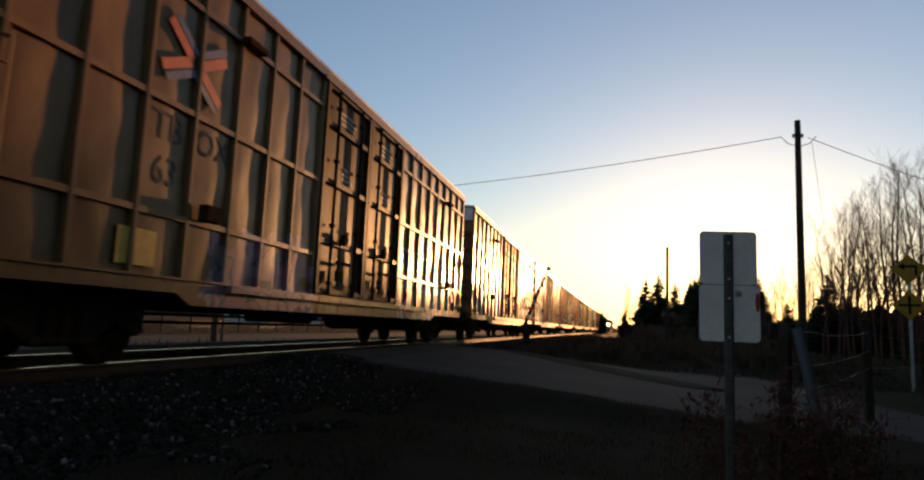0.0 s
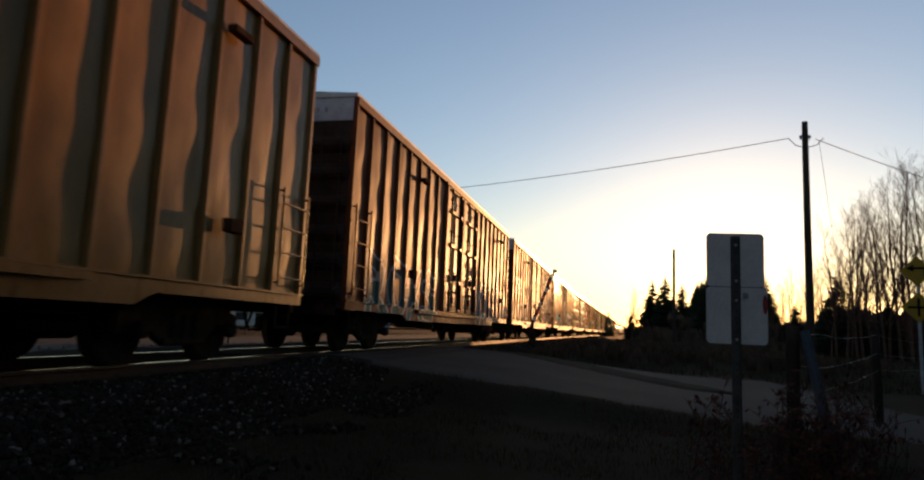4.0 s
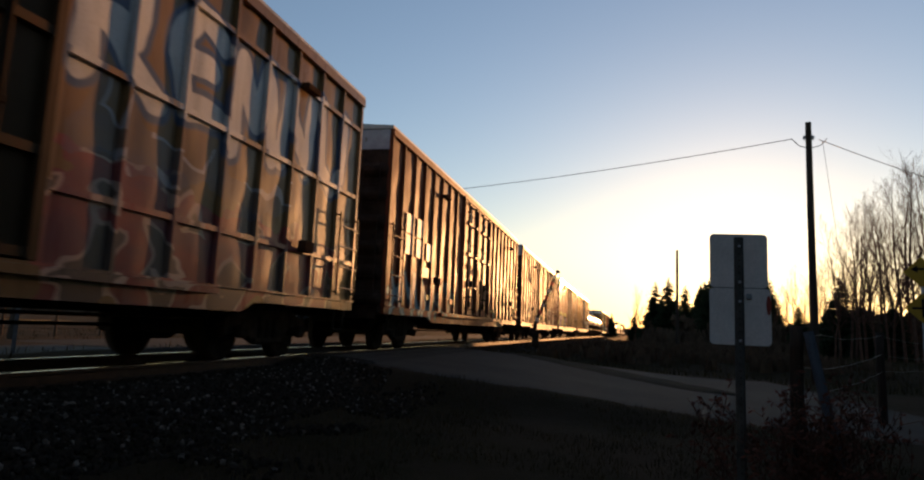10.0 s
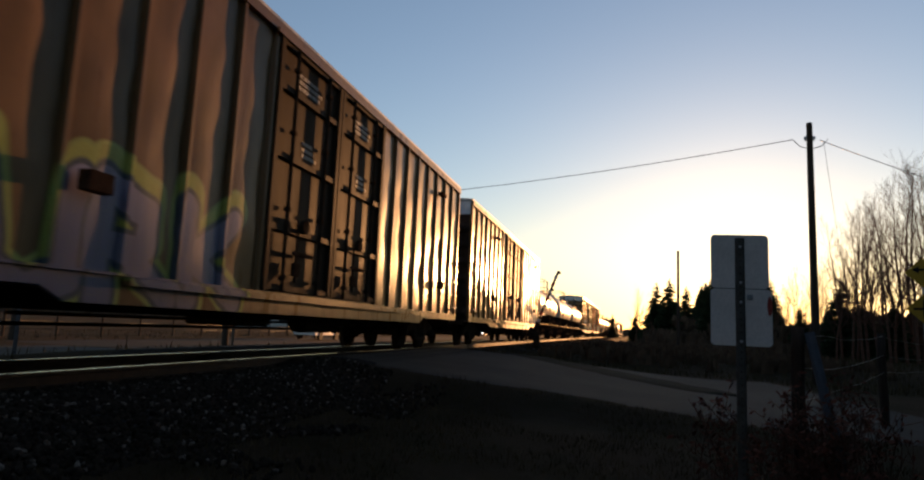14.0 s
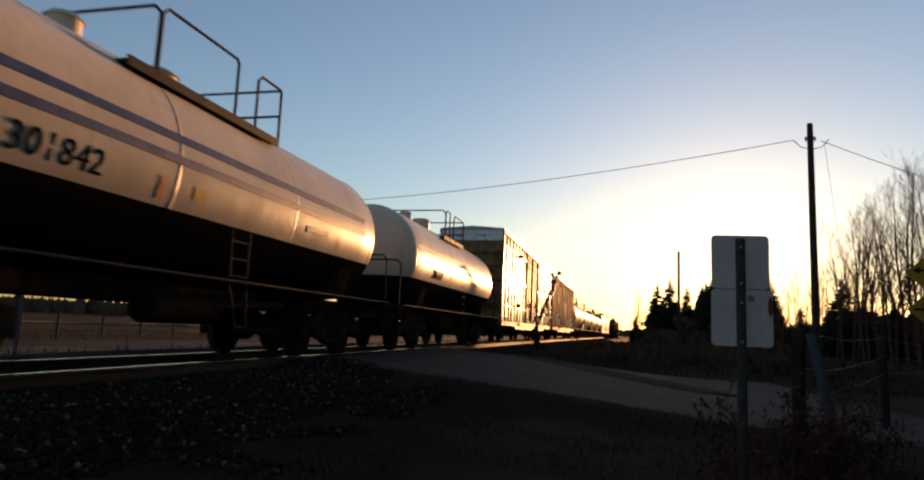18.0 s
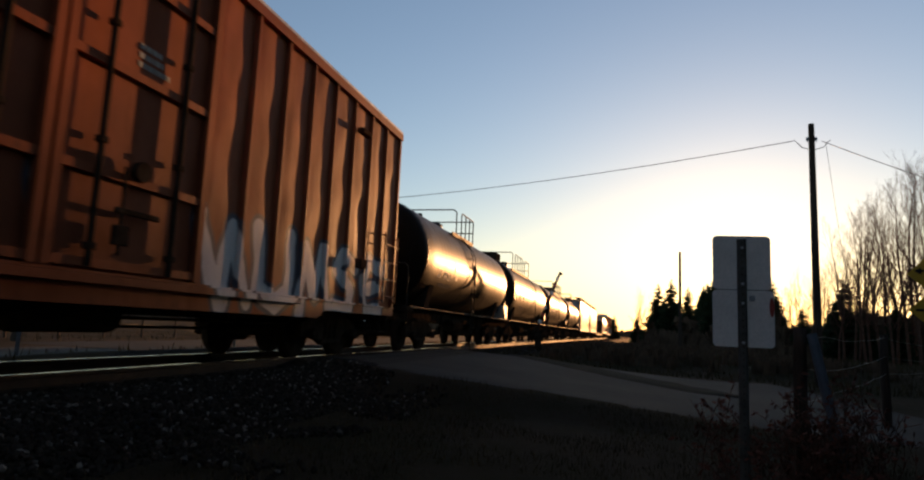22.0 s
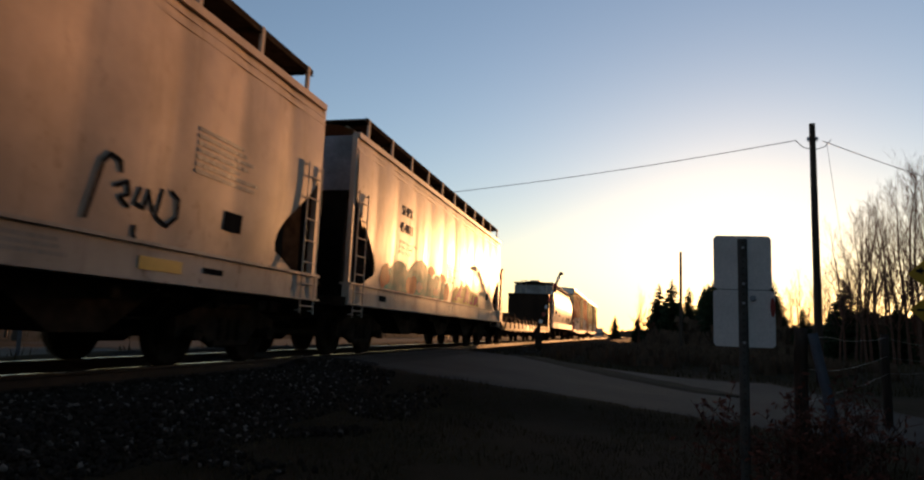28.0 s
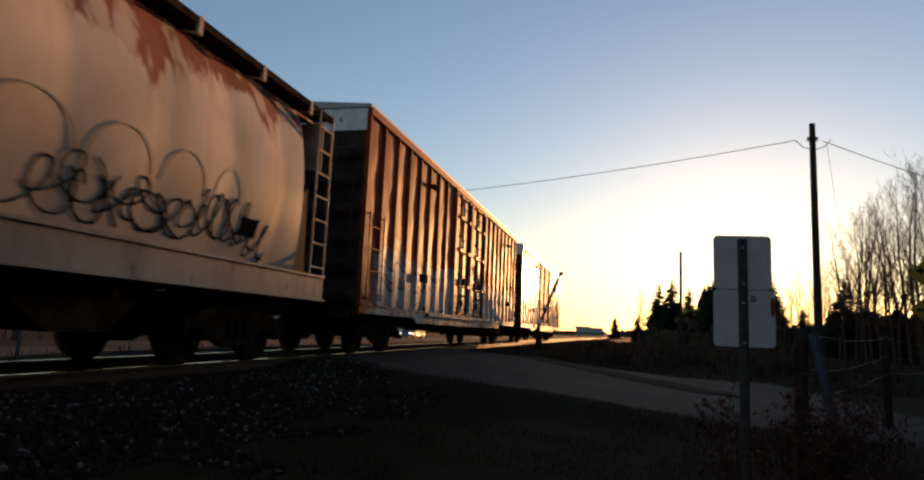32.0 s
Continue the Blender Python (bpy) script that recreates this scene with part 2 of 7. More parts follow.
# ---- mesh building ----
class Shape:
    def __init__(self):
        self.v, self.f, self.s = [], [], []

    def face(self, pts, smooth=False):
        k = len(self.v)
        self.v.extend(pts)
        self.f.append(tuple(range(k, k + len(pts))))
        self.s.append(smooth)

    def box(self, x0, x1, y0, y1, z0, z1, m=None, bev=0.0):
        c = [(x, y, z) for x in (x0, x1) for y in (y0, y1) for z in (z0, z1)]
        if bev > 0:
            return self.bevel_box(x0, x1, y0, y1, z0, z1, bev, m)
        if m is not None:
            c = [tuple(m @ Vector(p)) for p in c]
        k = len(self.v)
        self.v.extend(c)
        for q in ((0, 1, 3, 2), (4, 6, 7, 5), (0, 4, 5, 1), (2, 3, 7, 6), (0, 2, 6, 4), (1, 5, 7, 3)):
            self.f.append(tuple(k + i for i in q))
            self.s.append(False)
        return self

    def bevel_box(self, x0, x1, y0, y1, z0, z1, b, m=None):
        bm = bmesh.new()
        bmesh.ops.create_cube(bm, size=1)
        for v in bm.verts:
            v.co = ((x0 + x1) / 2 + v.co.x * (x1 - x0), (y0 + y1) / 2 + v.co.y * (y1 - y0), (z0 + z1) / 2 + v.co.z * (z1 - z0))
        bmesh.ops.bevel(bm, geom=bm.edges[:], offset=b, segments=1, affect="EDGES")
        k = len(self.v)
        bm.verts.index_update()
        self.v.extend([tuple(m @ v.co) if m is not None else tuple(v.co) for v in bm.verts])
        for f in bm.faces:
            self.f.append(tuple(k + v.index for v in f.verts))
            self.s.append(False)
        bm.free()
        return self

    def tube(self, p, q, r, r2=None, seg=8, cap=True):
        p, q = Vector(p), Vector(q)
        r2 = r if r2 is None else r2
        d = (q - p).normalized()
        a = d.orthogonal().normalized()
        b = d.cross(a)
        k = len(self.v)
        ring = [(a * math.cos(2 * math.pi * i / seg) + b * math.sin(2 * math.pi * i / seg)) for i in range(seg)]
        self.v.extend([tuple(p + e * r) for e in ring] + [tuple(q + e * r2) for e in ring])
        for i in range(seg):
            j = (i + 1) % seg
            self.f.append((k + i, k + j, k + seg + j, k + seg + i))
            self.s.append(True)
        if cap:
            self.face([tuple(p + e * r) for e in reversed(ring)])
            self.face([tuple(q + e * r2) for e in ring])
        return self

    def path(self, pts, r, seg=6):
        for a, b in zip(pts, pts[1:]):
            self.tube(a, b, r, None, seg, True)
        return self

    def prism(self, outline, y0, y1, axis="y"):
        """An outline of (a, b) pairs drawn out along an axis."""
        def put(a, b, t):
            return {"y": (a, t, b), "x": (t, a, b), "z": (a, b, t)}[axis]
        lo, hi = [put(a, b, y0) for a, b in outline], [put(a, b, y1) for a, b in outline]
        self.face(lo[::-1])
        self.face(hi)
        for i in range(len(outline)):
            j = (i + 1) % len(outline)
            self.face([lo[i], lo[j], hi[j], hi[i]])
        return self

    def grid(self, pts, cols, smooth=True, flip=False):
        k = len(self.v)
        self.v.extend(pts)
        rows = len(pts) // cols
        for r in range(rows - 1):
            for c in range(cols - 1):
                q = (k + r * cols + c, k + r * cols + c + 1, k + (r + 1) * cols + c + 1, k + (r + 1) * cols + c)
                self.f.append(q[::-1] if flip else q)
                self.s.append(smooth)
        return self

    def lathe(self, profile, cz, seg=40, axis="y", closed=True):
        """profile: (along, radius) pairs, turned round the axis through height cz."""
        pts = []
        for t, r in profile:
            for i in range(seg + 1):
                a = 2 * math.pi * i / seg
                u, w = r * math.sin(a), r * math.cos(a)
                pts.append((u, t, cz + w) if axis == "y" else (t, u, cz + w) if axis == "x" else (u, w, cz + t))
        return self.grid(pts, seg + 1, True, axis == "y")

    def mesh(self, name, doubles=0.0):
        me = bpy.data.meshes.new(name)
        me.from_pydata(self.v, [], self.f)
        me.polygons.foreach_set("use_smooth", self.s)
        me.update()
        bm = bmesh.new()
        bm.from_mesh(me)
        if doubles:
            bmesh.ops.remove_doubles(bm, verts=bm.verts[:], dist=doubles)
        if len(bm.faces) < 60000:
            bmesh.ops.recalc_face_normals(bm, faces=bm.faces[:])
        bm.to_mesh(me)
        bm.free()
        return me


MESHES = {}


def cached(key, make):
    if key not in MESHES:
        s = make()
        MESHES[key] = s.mesh(key) if isinstance(s, Shape) else s
    return MESHES[key]


def part(name, me, material, parent, label="", m=None, kind=""):
    """Links a mesh (or a Shape) as one object under a thing or a part."""
    if isinstance(me, Shape):
        me = me.mesh(name)
    if not me.materials:
        me.materials.append(None)
    ob = new(name, me)
    ob.material_slots[0].link = "OBJECT"
    ob.material_slots[0].material = material
    if parent is not None:
        ob.parent = parent
    if m is not None:
        ob.matrix_basis = m
    return tagged(ob, label, kind=kind)


def thing(name, label, category, m=None, group="", kind=""):
    ob = new(name)
    ob.empty_display_size = 0.3
    if m is not None:
        ob.matrix_basis = m
    return tagged(ob, label, category, group, kind)


def letters(text, height, depth=0.004):
    """A mesh of letters standing in the plane x = 0, read from +x, along +y, centred."""
    key = "letters_" + text + str(height)
    if key in MESHES:
        return MESHES[key]
    cu = bpy.data.curves.new("letters", "FONT")
    cu.body, cu.size, cu.extrude, cu.align_x, cu.align_y = text, height * 1.38, depth, "CENTER", "CENTER"
    cu.resolution_u = 2
    ob = bpy.data.objects.new("letters", cu)
    me = bpy.data.meshes.new_from_object(ob)
    bpy.data.objects.remove(ob)
    bpy.data.curves.remove(cu)
    me.transform(Matrix(((0, 0, 1, 0), (1, 0, 0, 0), (0, 1, 0, 0), (0, 0, 0, 1))))
    MESHES[key] = me
    return me


def worded(text, height, y, z, surf):
    """Letters painted on a surface x = surf(y, z)."""
    me = letters(text, height).copy()
    for v in me.vertices:
        a, b = y + v.co.y, z + v.co.z
        v.co = (surf(a, b) + (.007 if v.co.x > 0 else -.004), a, b)
    return me


# ---- the land ----
XC = -6.42            # the track's middle line


def smooth(a, b, x):
    t = min(1, max(0, (x - a) / (b - a)))
    return t * t * (3 - 2 * t)


def road_edge(x):
    """Near and far side of the crossing road at x: it bends towards -y on the right."""
    near = 10.2 - 0.25 * max(0, x) - 0.03 * max(0, x - 1) ** 2 + 0.9 * smooth(-3.5, -5, x) * smooth(-9, -6, x)
    far = 19.8 + 1.0 * smooth(-4, 2, x) - 9.5 * max(0, x - 4.25)
    return near, max(near + .05, far)


def track_x(y):
    """The track's middle: straight past the eye, then bending slightly towards the sun."""
    u = max(0, y - 10)
    return XC + 2.6e-4 * u * u / (1 + u / 160)


def height(x, y):
    """The ground's height; the rail heads lie at 0."""
    d = abs(x - track_x(y)) if y < 600 else 50
    bed = -0.17
    side = -0.5 if x > track_x(y) else -0.75
    z = bed + (side - bed) * smooth(1.7, 3.1, d)
    if x > track_x(y):
        z += -0.12 * smooth(3.5, 8, d)
    near, far = road_edge(x)
    on = smooth(near - 1.2, near, y) * (1 - smooth(far, far + 1.5, y))
    ramp_z = -0.025 + (-0.58 + 0.025) * smooth(1.2, 9.5, d)
    z = z + (ramp_z - z) * on
    bank = smooth(22, 26, y) * smooth(-3.2, -1.5, x)
    z += bank * 0.32 * (1 - smooth(60, 120, y))
    z += 0.05 * noise.noise((x * 0.35, y * 0.35, 0)) * smooth(2.2, 3.2, d) * (1 - on)
    dist = math.hypot(x, y)
    return z + 6.0 * smooth(250, 900, dist) * (0.5 + 0.5 * noise.noise((x * 0.003, y * 0.003, 4)))
def spaced(lo, hi, step, far):
    out, a, g = [], lo, step
    while a <= hi:
        out.append(a)
        a += step
    b, g = out[-1], step
    while b < far:
        g *= 1.28
        b += g
        out.append(b)
    b, g = out[0], step
    while b > -far:
        g *= 1.28
        b -= g
        out.insert(0, b)
    return out


def ground_mat():
    m, n, l, b = base_mat("ground_soil_and_grass", 0.95, 0, 0.02)
    co = n.new("ShaderNodeTexCoord").outputs["Object"]
    big, mid, fine = noise_node(n, l, co, 0.25, 5), noise_node(n, l, co, 2.5, 6, 0.7), noise_node(n, l, co, 22, 4, 0.7)
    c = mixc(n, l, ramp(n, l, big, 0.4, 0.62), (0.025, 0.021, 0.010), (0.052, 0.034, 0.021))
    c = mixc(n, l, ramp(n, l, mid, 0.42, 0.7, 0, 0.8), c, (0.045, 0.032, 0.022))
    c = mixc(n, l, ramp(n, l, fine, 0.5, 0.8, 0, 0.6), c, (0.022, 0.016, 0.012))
    l.new(c, b.inputs["Base Color"])
    bump(n, l, b, fine, 0.8, 0.05)
    return m


def build_ground():
    s = Shape()
    xs, ys = spaced(-14, 10, 0.4, 3500), spaced(-6, 32, 0.4, 3500)
    s.grid([(x, y, height(x, y)) for y in ys for x in xs], len(xs))
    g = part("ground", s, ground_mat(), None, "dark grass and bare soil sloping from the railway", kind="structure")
    # ballast bed under the track
    m, n, l, b = base_mat("ballast_bed", 0.9, 0, 0.0)
    co = n.new("ShaderNodeTexCoord").outputs["Object"]
    vo = n.new("ShaderNodeTexVoronoi")
    vo.inputs["Scale"].default_value = 22
    l.new(co, vo.inputs["Vector"])
    sc = n.new("ShaderNodeSeparateColor")
    l.new(vo.outputs["Color"], sc.inputs[0])
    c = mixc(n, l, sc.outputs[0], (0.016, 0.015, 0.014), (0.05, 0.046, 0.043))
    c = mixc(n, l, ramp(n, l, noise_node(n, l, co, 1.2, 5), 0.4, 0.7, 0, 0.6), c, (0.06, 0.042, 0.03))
    l.new(c, b.inputs["Base Color"])
    bump(n, l, b, vo.outputs["Distance"], 1.0, -0.05)
    s = Shape()
    xs = [-2.6 + 0.2 * i for i in range(27)]
    ys = [y for y in spaced(-40, 60, 0.5, 500)]
    s.grid([(x + track_x(y), y, height(x + track_x(y), y) + (0.012 if abs(x) < 2.5 else -0.05)) for y in ys for x in xs], len(xs))
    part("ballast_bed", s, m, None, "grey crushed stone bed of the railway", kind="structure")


def asphalt(name, col, crack=True):
    m, n, l, b = base_mat(name, 0.82, 0, 0.05)
    co = n.new("ShaderNodeTexCoord").outputs["Object"]
    big, mid, fine = noise_node(n, l, co, 0.35, 5, 0.6), noise_node(n, l, co, 2.2, 6, 0.7), noise_node(n, l, co, 60, 3, 0.8)
    c = mixc(n, l, ramp(n, l, big, 0.35, 0.65), tuple(x * 0.8 for x in col), tuple(x * 1.25 for x in col))
    c = mixc(n, l, ramp(n, l, mid, 0.5, 0.75, 0, 0.5), c, tuple(x * 0.5 for x in col))
    c = mixc(n, l, ramp(n, l, fine, 0.45, 0.7, 0, 0.5), c, tuple(min(1, x * 1.8) for x in col))
    l.new(c, b.inputs["Base Color"])
    bump(n, l, b, fine, 0.5, 0.006)
    return m


def build_roads():
    road = asphalt("road_asphalt", (0.04, 0.033, 0.0285))
    s = Shape()
    xs = [-5.45 + 0.15 * i for i in range(82)]
    for x0, x1 in zip(xs, xs[1:]):
        for k in range(24):
            q = []
            for x, kk in ((x0, k), (x1, k), (x1, k + 1), (x0, k + 1)):
                near, far = road_edge(x)
                jag = 0.16 * noise.noise((x * 1.3, kk * 5.0, 2)) if kk in (0, 24) else 0
                y = near + (far - near) * kk / 24 + jag
                q.append((x, y, height(x, y) + (0.012 if 0 < kk < 24 else -0.01)))
            s.face(q, True)
    part("road", s.mesh("road", 0.001), road, None, "worn grey asphalt road meeting the rails", kind="structure")
    # a strip of soil and weeds between the two lanes of the junction
    s = Shape()
    rows = []
    for i in range(25):
        u = i / 24
        x = -3.6 + 6.1 * u
        mid, half = 20.6 - 4.4 * u - 1.2 * u * u, (1.0 + .9 * u) * math.sin(math.pi * min(1, u * .9 + .08)) ** .6
        for k in range(7):
            v = (k - 3) / 3
            y = mid + half * v + .25 * noise.noise((x * 1.1, v * 2, 6))
            rows.append((x, y, height(x, y) + (.045 if abs(v) < .9 else .004) + .02 * noise.noise((x * 2, y * 2, 1))))
    s.grid(rows, 7)
    part("verge_strip", s, plain("verge_soil", (0.022, 0.018, 0.012), .9, 0, .4, 1.5, .5, .03, spec=.03), None, "dark strip of soil and weeds between two road lanes", kind="structure")
    # planks of the crossing, between and beside the rails
    crossing = thing("crossing_deck", "dark timber planks laid level between the rails of the crossing", "crossing deck", kind="structure")
    plank = cached("crossing_plank", lambda: Shape().box(-0.125, 0.125, -4.6, 4.6, -0.16, -0.012, None, 0.012))
    for off in (-1.16, -0.52, -0.26, 0.0, 0.26, 0.52, 1.16):
        part("plank", plank, TIE, crossing, "", pose(XC + off * 0.97, 15.0, 0))
    s = Shape()
    for x0 in range(-19, -8):
        x1 = x0 + 1
        q = [(x, y, height(x, y) + 0.012) for x, y in ((x0, 10.8), (x1, 10.8), (x1, 19.2), (x0, 19.2))]
        s.face(q, True)
    part("road_beyond", s, road, None, "asphalt road beyond the rails", kind="structure")
    s = Shape()
    ys = spaced(-60, 60, 4, 1200)
    s.grid([(x, y, -0.70 + height(-20, y) * 0.0) for y in ys for x in (-24.5, -22.5, -20.5, -18.0)], 4)
    part("parallel_road", s, asphalt("far_road_asphalt", (0.019, 0.0145, 0.012)), None, "asphalt road running beside the railway", kind="structure")


def build_track():
    track = thing("railway_track", "single railway track with worn shiny rails on wooden ties", "railway track", kind="structure")
    for side in (-1, 1):
        x = XC + side * 0.753
        prof = [(-0.075, -0.17), (0.075, -0.17), (0.075, -0.155), (0.01, -0.135), (0.01, -0.045), (0.036, -0.035), (0.036, -0.004), (-0.036, -0.004), (-0.036, -0.035), (-0.01, -0.045), (-0.01, -0.135), (-0.075, -0.155)]
        along = [-60, 24] + [26 + 6 * i for i in range(80)]
        r1, r2 = Shape(), Shape()
        loop = [(a, b) for a, b in prof] + [prof[0]]
        r1.grid([(x + a + track_x(y) - XC, y, b) for y in along for a, b in loop], len(loop), False)
        head = [(-0.034, -0.006), (0.034, -0.006), (0.034, 0.0), (-0.034, 0.0), (-0.034, -0.006)]
        r2.grid([(x + a + track_x(y) - XC, y, b) for y in along for a, b in head], 5, False)
        rail = part("rail", r1, RAILSIDE, track)
        part("rail_head", r2, RAILTOP, rail, "polished running surface")
    tie = cached("tie", lambda: Shape().box(-1.3, 1.3, -0.11, 0.11, -0.34, -0.165, None, 0.012))
    far = Shape()
    y = -6.0
    rng = random.Random(4)
    while y < 300:
        if not (10.4 < y < 19.4):
            if y < 90:
                part("tie", tie, TIE, track, "", pose(track_x(y) + rng.uniform(-.03, .03), y, 0.02, 0, 0, rng.uniform(-.8, .8)))
            else:
                far.box(track_x(y) - 1.3, track_x(y) + 1.3, y - .11, y + .11, -.3, -.145)
        y += 0.53
    part("ties_far", far, TIE, track, kind="stuff")


def rock(rng, k):
    def make():
        bm = bmesh.new()
        bmesh.ops.create_icosphere(bm, subdivisions=1, radius=1)
        r = random.Random(k)
        for v in bm.verts:
            v.co *= r.uniform(0.6, 1.15)
            v.co.z *= 0.7
        me = bpy.data.meshes.new("stone")
        bm.to_mesh(me)
        bm.free()
        return me
    return cached("stone_%d" % k, make)


def build_stones():
    """Loose ballast spread along the shoulder, the nearest as parts of the heap."""
    rng = random.Random(11)
    heap = thing("ballast_stones", "loose grey crushed stones on the railway shoulder", "ballast", kind="stuff")
    verts, faces = [], []
    protos = [[v.co.copy() for v in rock(rng, k).vertices] for k in range(6)]
    polys = [[tuple(p.vertices) for p in rock(rng, k).polygons] for k in range(6)]
    count = 0
    for i in range(15000):
        u = rng.random()
        x = XC + rng.triangular(0.9, 4.3, 1.9)
        y = 1.5 + 10 * u if i % 5 else 1 + 60 * rng.random() ** 1.5
        near, far = road_edge(x)
        if near - 0.2 < y < far + 0.3:
            continue
        if x > XC + 3.0 and noise.noise((x * .8, y * .8, 9)) < 0.05:
            continue
        sz = rng.uniform(0.02, 0.042)
        m = Matrix.LocRotScale((x, y, height(x, y) + sz * 0.35 + 0.01), Euler((rng.random() * 6, rng.random() * 6, rng.random() * 6)), (sz, sz * rng.uniform(.7, 1.2), sz))
        k = rng.randrange(6)
        if y < 8 and count < 300 and XC + 1.6 < x < XC + 3.6 and i % 7 == 0:
            part("stone", rock(rng, k), STONE, heap, "", m)
            count += 1
        else:
            o = len(verts)
            verts.extend([tuple(m @ c) for c in protos[k]])
            faces.extend([tuple(o + a for a in f) for f in polys[k]])
    me = bpy.data.meshes.new("stones")
    me.from_pydata(verts, [], faces)
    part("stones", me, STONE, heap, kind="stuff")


def build_grass():
    rng = random.Random(5)
    verts, faces = [], []

    def blade(x, y, z, h, w, lean, a):
        o = len(verts)
        dx, dy = math.cos(a), math.sin(a)
        px, py = -dy * w, dx * w
        verts.extend([(x - px, y - py, z), (x + px, y + py, z), (x + dx * lean * .4 + px * .6, y + dy * lean * .4 + py * .6, z + h * .6), (x + dx * lean * .4 - px * .6, y + dy * lean * .4 - py * .6, z + h * .6), (x + dx * lean, y + dy * lean, z + h)])
        faces.extend([(o, o + 1, o + 2, o + 3), (o + 3, o + 2, o + 4)])
    for i in range(60000):
        if i % 2:
            x, y = rng.uniform(-3.6, 6), rng.uniform(2.5, 10.5)
        else:
            x, y = rng.uniform(-4.6, 30), 19 + 60 * rng.random() ** 1.6
        near, far = road_edge(x)
        if x < -4.6 or near - .1 < y < far + .1:
            continue
        pat = noise.noise((x * .7, y * .7, 3))
        if pat < -0.12 and i % 2:
            continue
        h = rng.uniform(.03, .085) * (1 + max(0, pat)) * (1.0 if y < 15 else 3.2)
        blade(x, y, height(x, y) - .01, h, .004 if y < 12 else .012, h * rng.uniform(.2, .9), rng.uniform(0, 6.28))
    for i in range(3500):
        x, y = rng.uniform(-40, -10.5), rng.uniform(5, 90)
        if -25 < x < -17.5:
            continue
        h = rng.uniform(.1, .3)
        blade(x, y, height(x, y) - .01, h, .02, h * rng.uniform(.2, .6), rng.uniform(0, 6.28))
    me = bpy.data.meshes.new("grass")
    me.from_pydata(verts, [], faces)
    part("grass", me, GRASSM, None, "short dry autumn grass on the verge", kind="stuff")


# ---- the train ----
def box_side(y, z, sd=1):
    """Half width of a boxcar's wavy side sheet."""
    if abs(y) <= 2.3:
        return 1.39
    w = .017 * noise.noise((y * 1.1, z * 1.3, 3 + sd)) + .011 * noise.noise((y * 3.1, z * 1.9, 7 + sd))
    return 1.42 + w + .014 * math.sin(math.pi * ((9.375 - abs(y)) / .884375 % 1)) - .006


HL = 9.375           # half a boxcar's body


def truck_parts(car, y):
    """One four-wheeled truck under a wagon."""
    bol = part("truck", cached("bolster", lambda: Shape().box(-1.05, 1.05, -.2, .2, .42, .66, None, .03).tube((0, 0, .66), (0, 0, .8), .25, None, 12)), BLACKSTEEL, car, "", pose(0, y, 0))

    def frame_shape():
        s = Shape()
        out = [(-1.18, .36), (-1.18, .62), (-.95, .68), (-.45, .86), (.45, .86), (.95, .68), (1.18, .62), (1.18, .36), (.9, .36), (.72, .5), (.48, .3), (.3, .22), (-.3, .22), (-.48, .3), (-.72, .5), (-.9, .36)]
        s.prism(out, -.06, .06, "x")
        s.box(.06, .1, -.42, .42, .24, .32, None, .01).box(.06, .1, -.44, .44, .76, .83, None, .01)
        for a in (-.22, 0, .22):
            s.tube((.02, a, .32), (.02, a, .62), .085, None, 10)
        return s
    for sd in (-1, 1):
        part("side_frame", cached("side_frame", frame_shape), BLACKSTEEL, bol, "", pose(sd * 1.0, 0, 0, 0, 0, 0 if sd > 0 else 180))

    def wheels():
        s = Shape()
        s.tube((-1.12, 0, 0), (1.12, 0, 0), .075, None, 10)
        for sd in (-1, 1):
            pr = [(sd * .83, .0), (sd * .83, .13), (sd * .79, .16), (sd * .77, .33), (sd * .82, .36), (sd * .82, .42), (sd * .72, .425), (sd * .69, .45), (sd * .68, .45), (sd * .68, .36), (sd * .72, .33), (sd * .73, .16), (sd * .68, .12), (sd * .68, 0)]
            s.lathe(pr, 0, 28, "x")
            s.tube((sd * 1.1, 0, 0), (sd * 1.2, 0, 0), .1, None, 12)
            for a in range(3):
                s.tube((sd * 1.2, .055 * math.cos(a * 2.1), .055 * math.sin(a * 2.1)), (sd * 1.225, .055 * math.cos(a * 2.1), .055 * math.sin(a * 2.1)), .02, None, 6)
        return s
    for k, dy in enumerate((-.89, .89)):
        w = part("wheelset", cached("wheelset", wheels), WHEEL, bol, "", pose(0, dy, .42))
        WHEELS[k].append(w)


def coupler(car, y, sgn):
    def make():
        s = Shape()
        s.box(-.13, .13, -.1, .75, .78, .98, None, .02)
        s.box(-.17, .1, .7, .98, .74, 1.03, None, .03).box(.08, .2, .78, .95, .76, 1.0, None, .03)
        s.path([(.3, .1, .95), (.28, .35, .55), (.2, .6, .4), (.15, .9, .42)], .025)
        s.path([(-1.2, .05, .98), (.3, .08, .98), (.3, .45, .9)], .018)
        return s
    part("coupler", cached("coupler", make), RUSTSTEEL, car, "", pose(0, y, 0, 0, 0, 0 if sgn > 0 else 180))


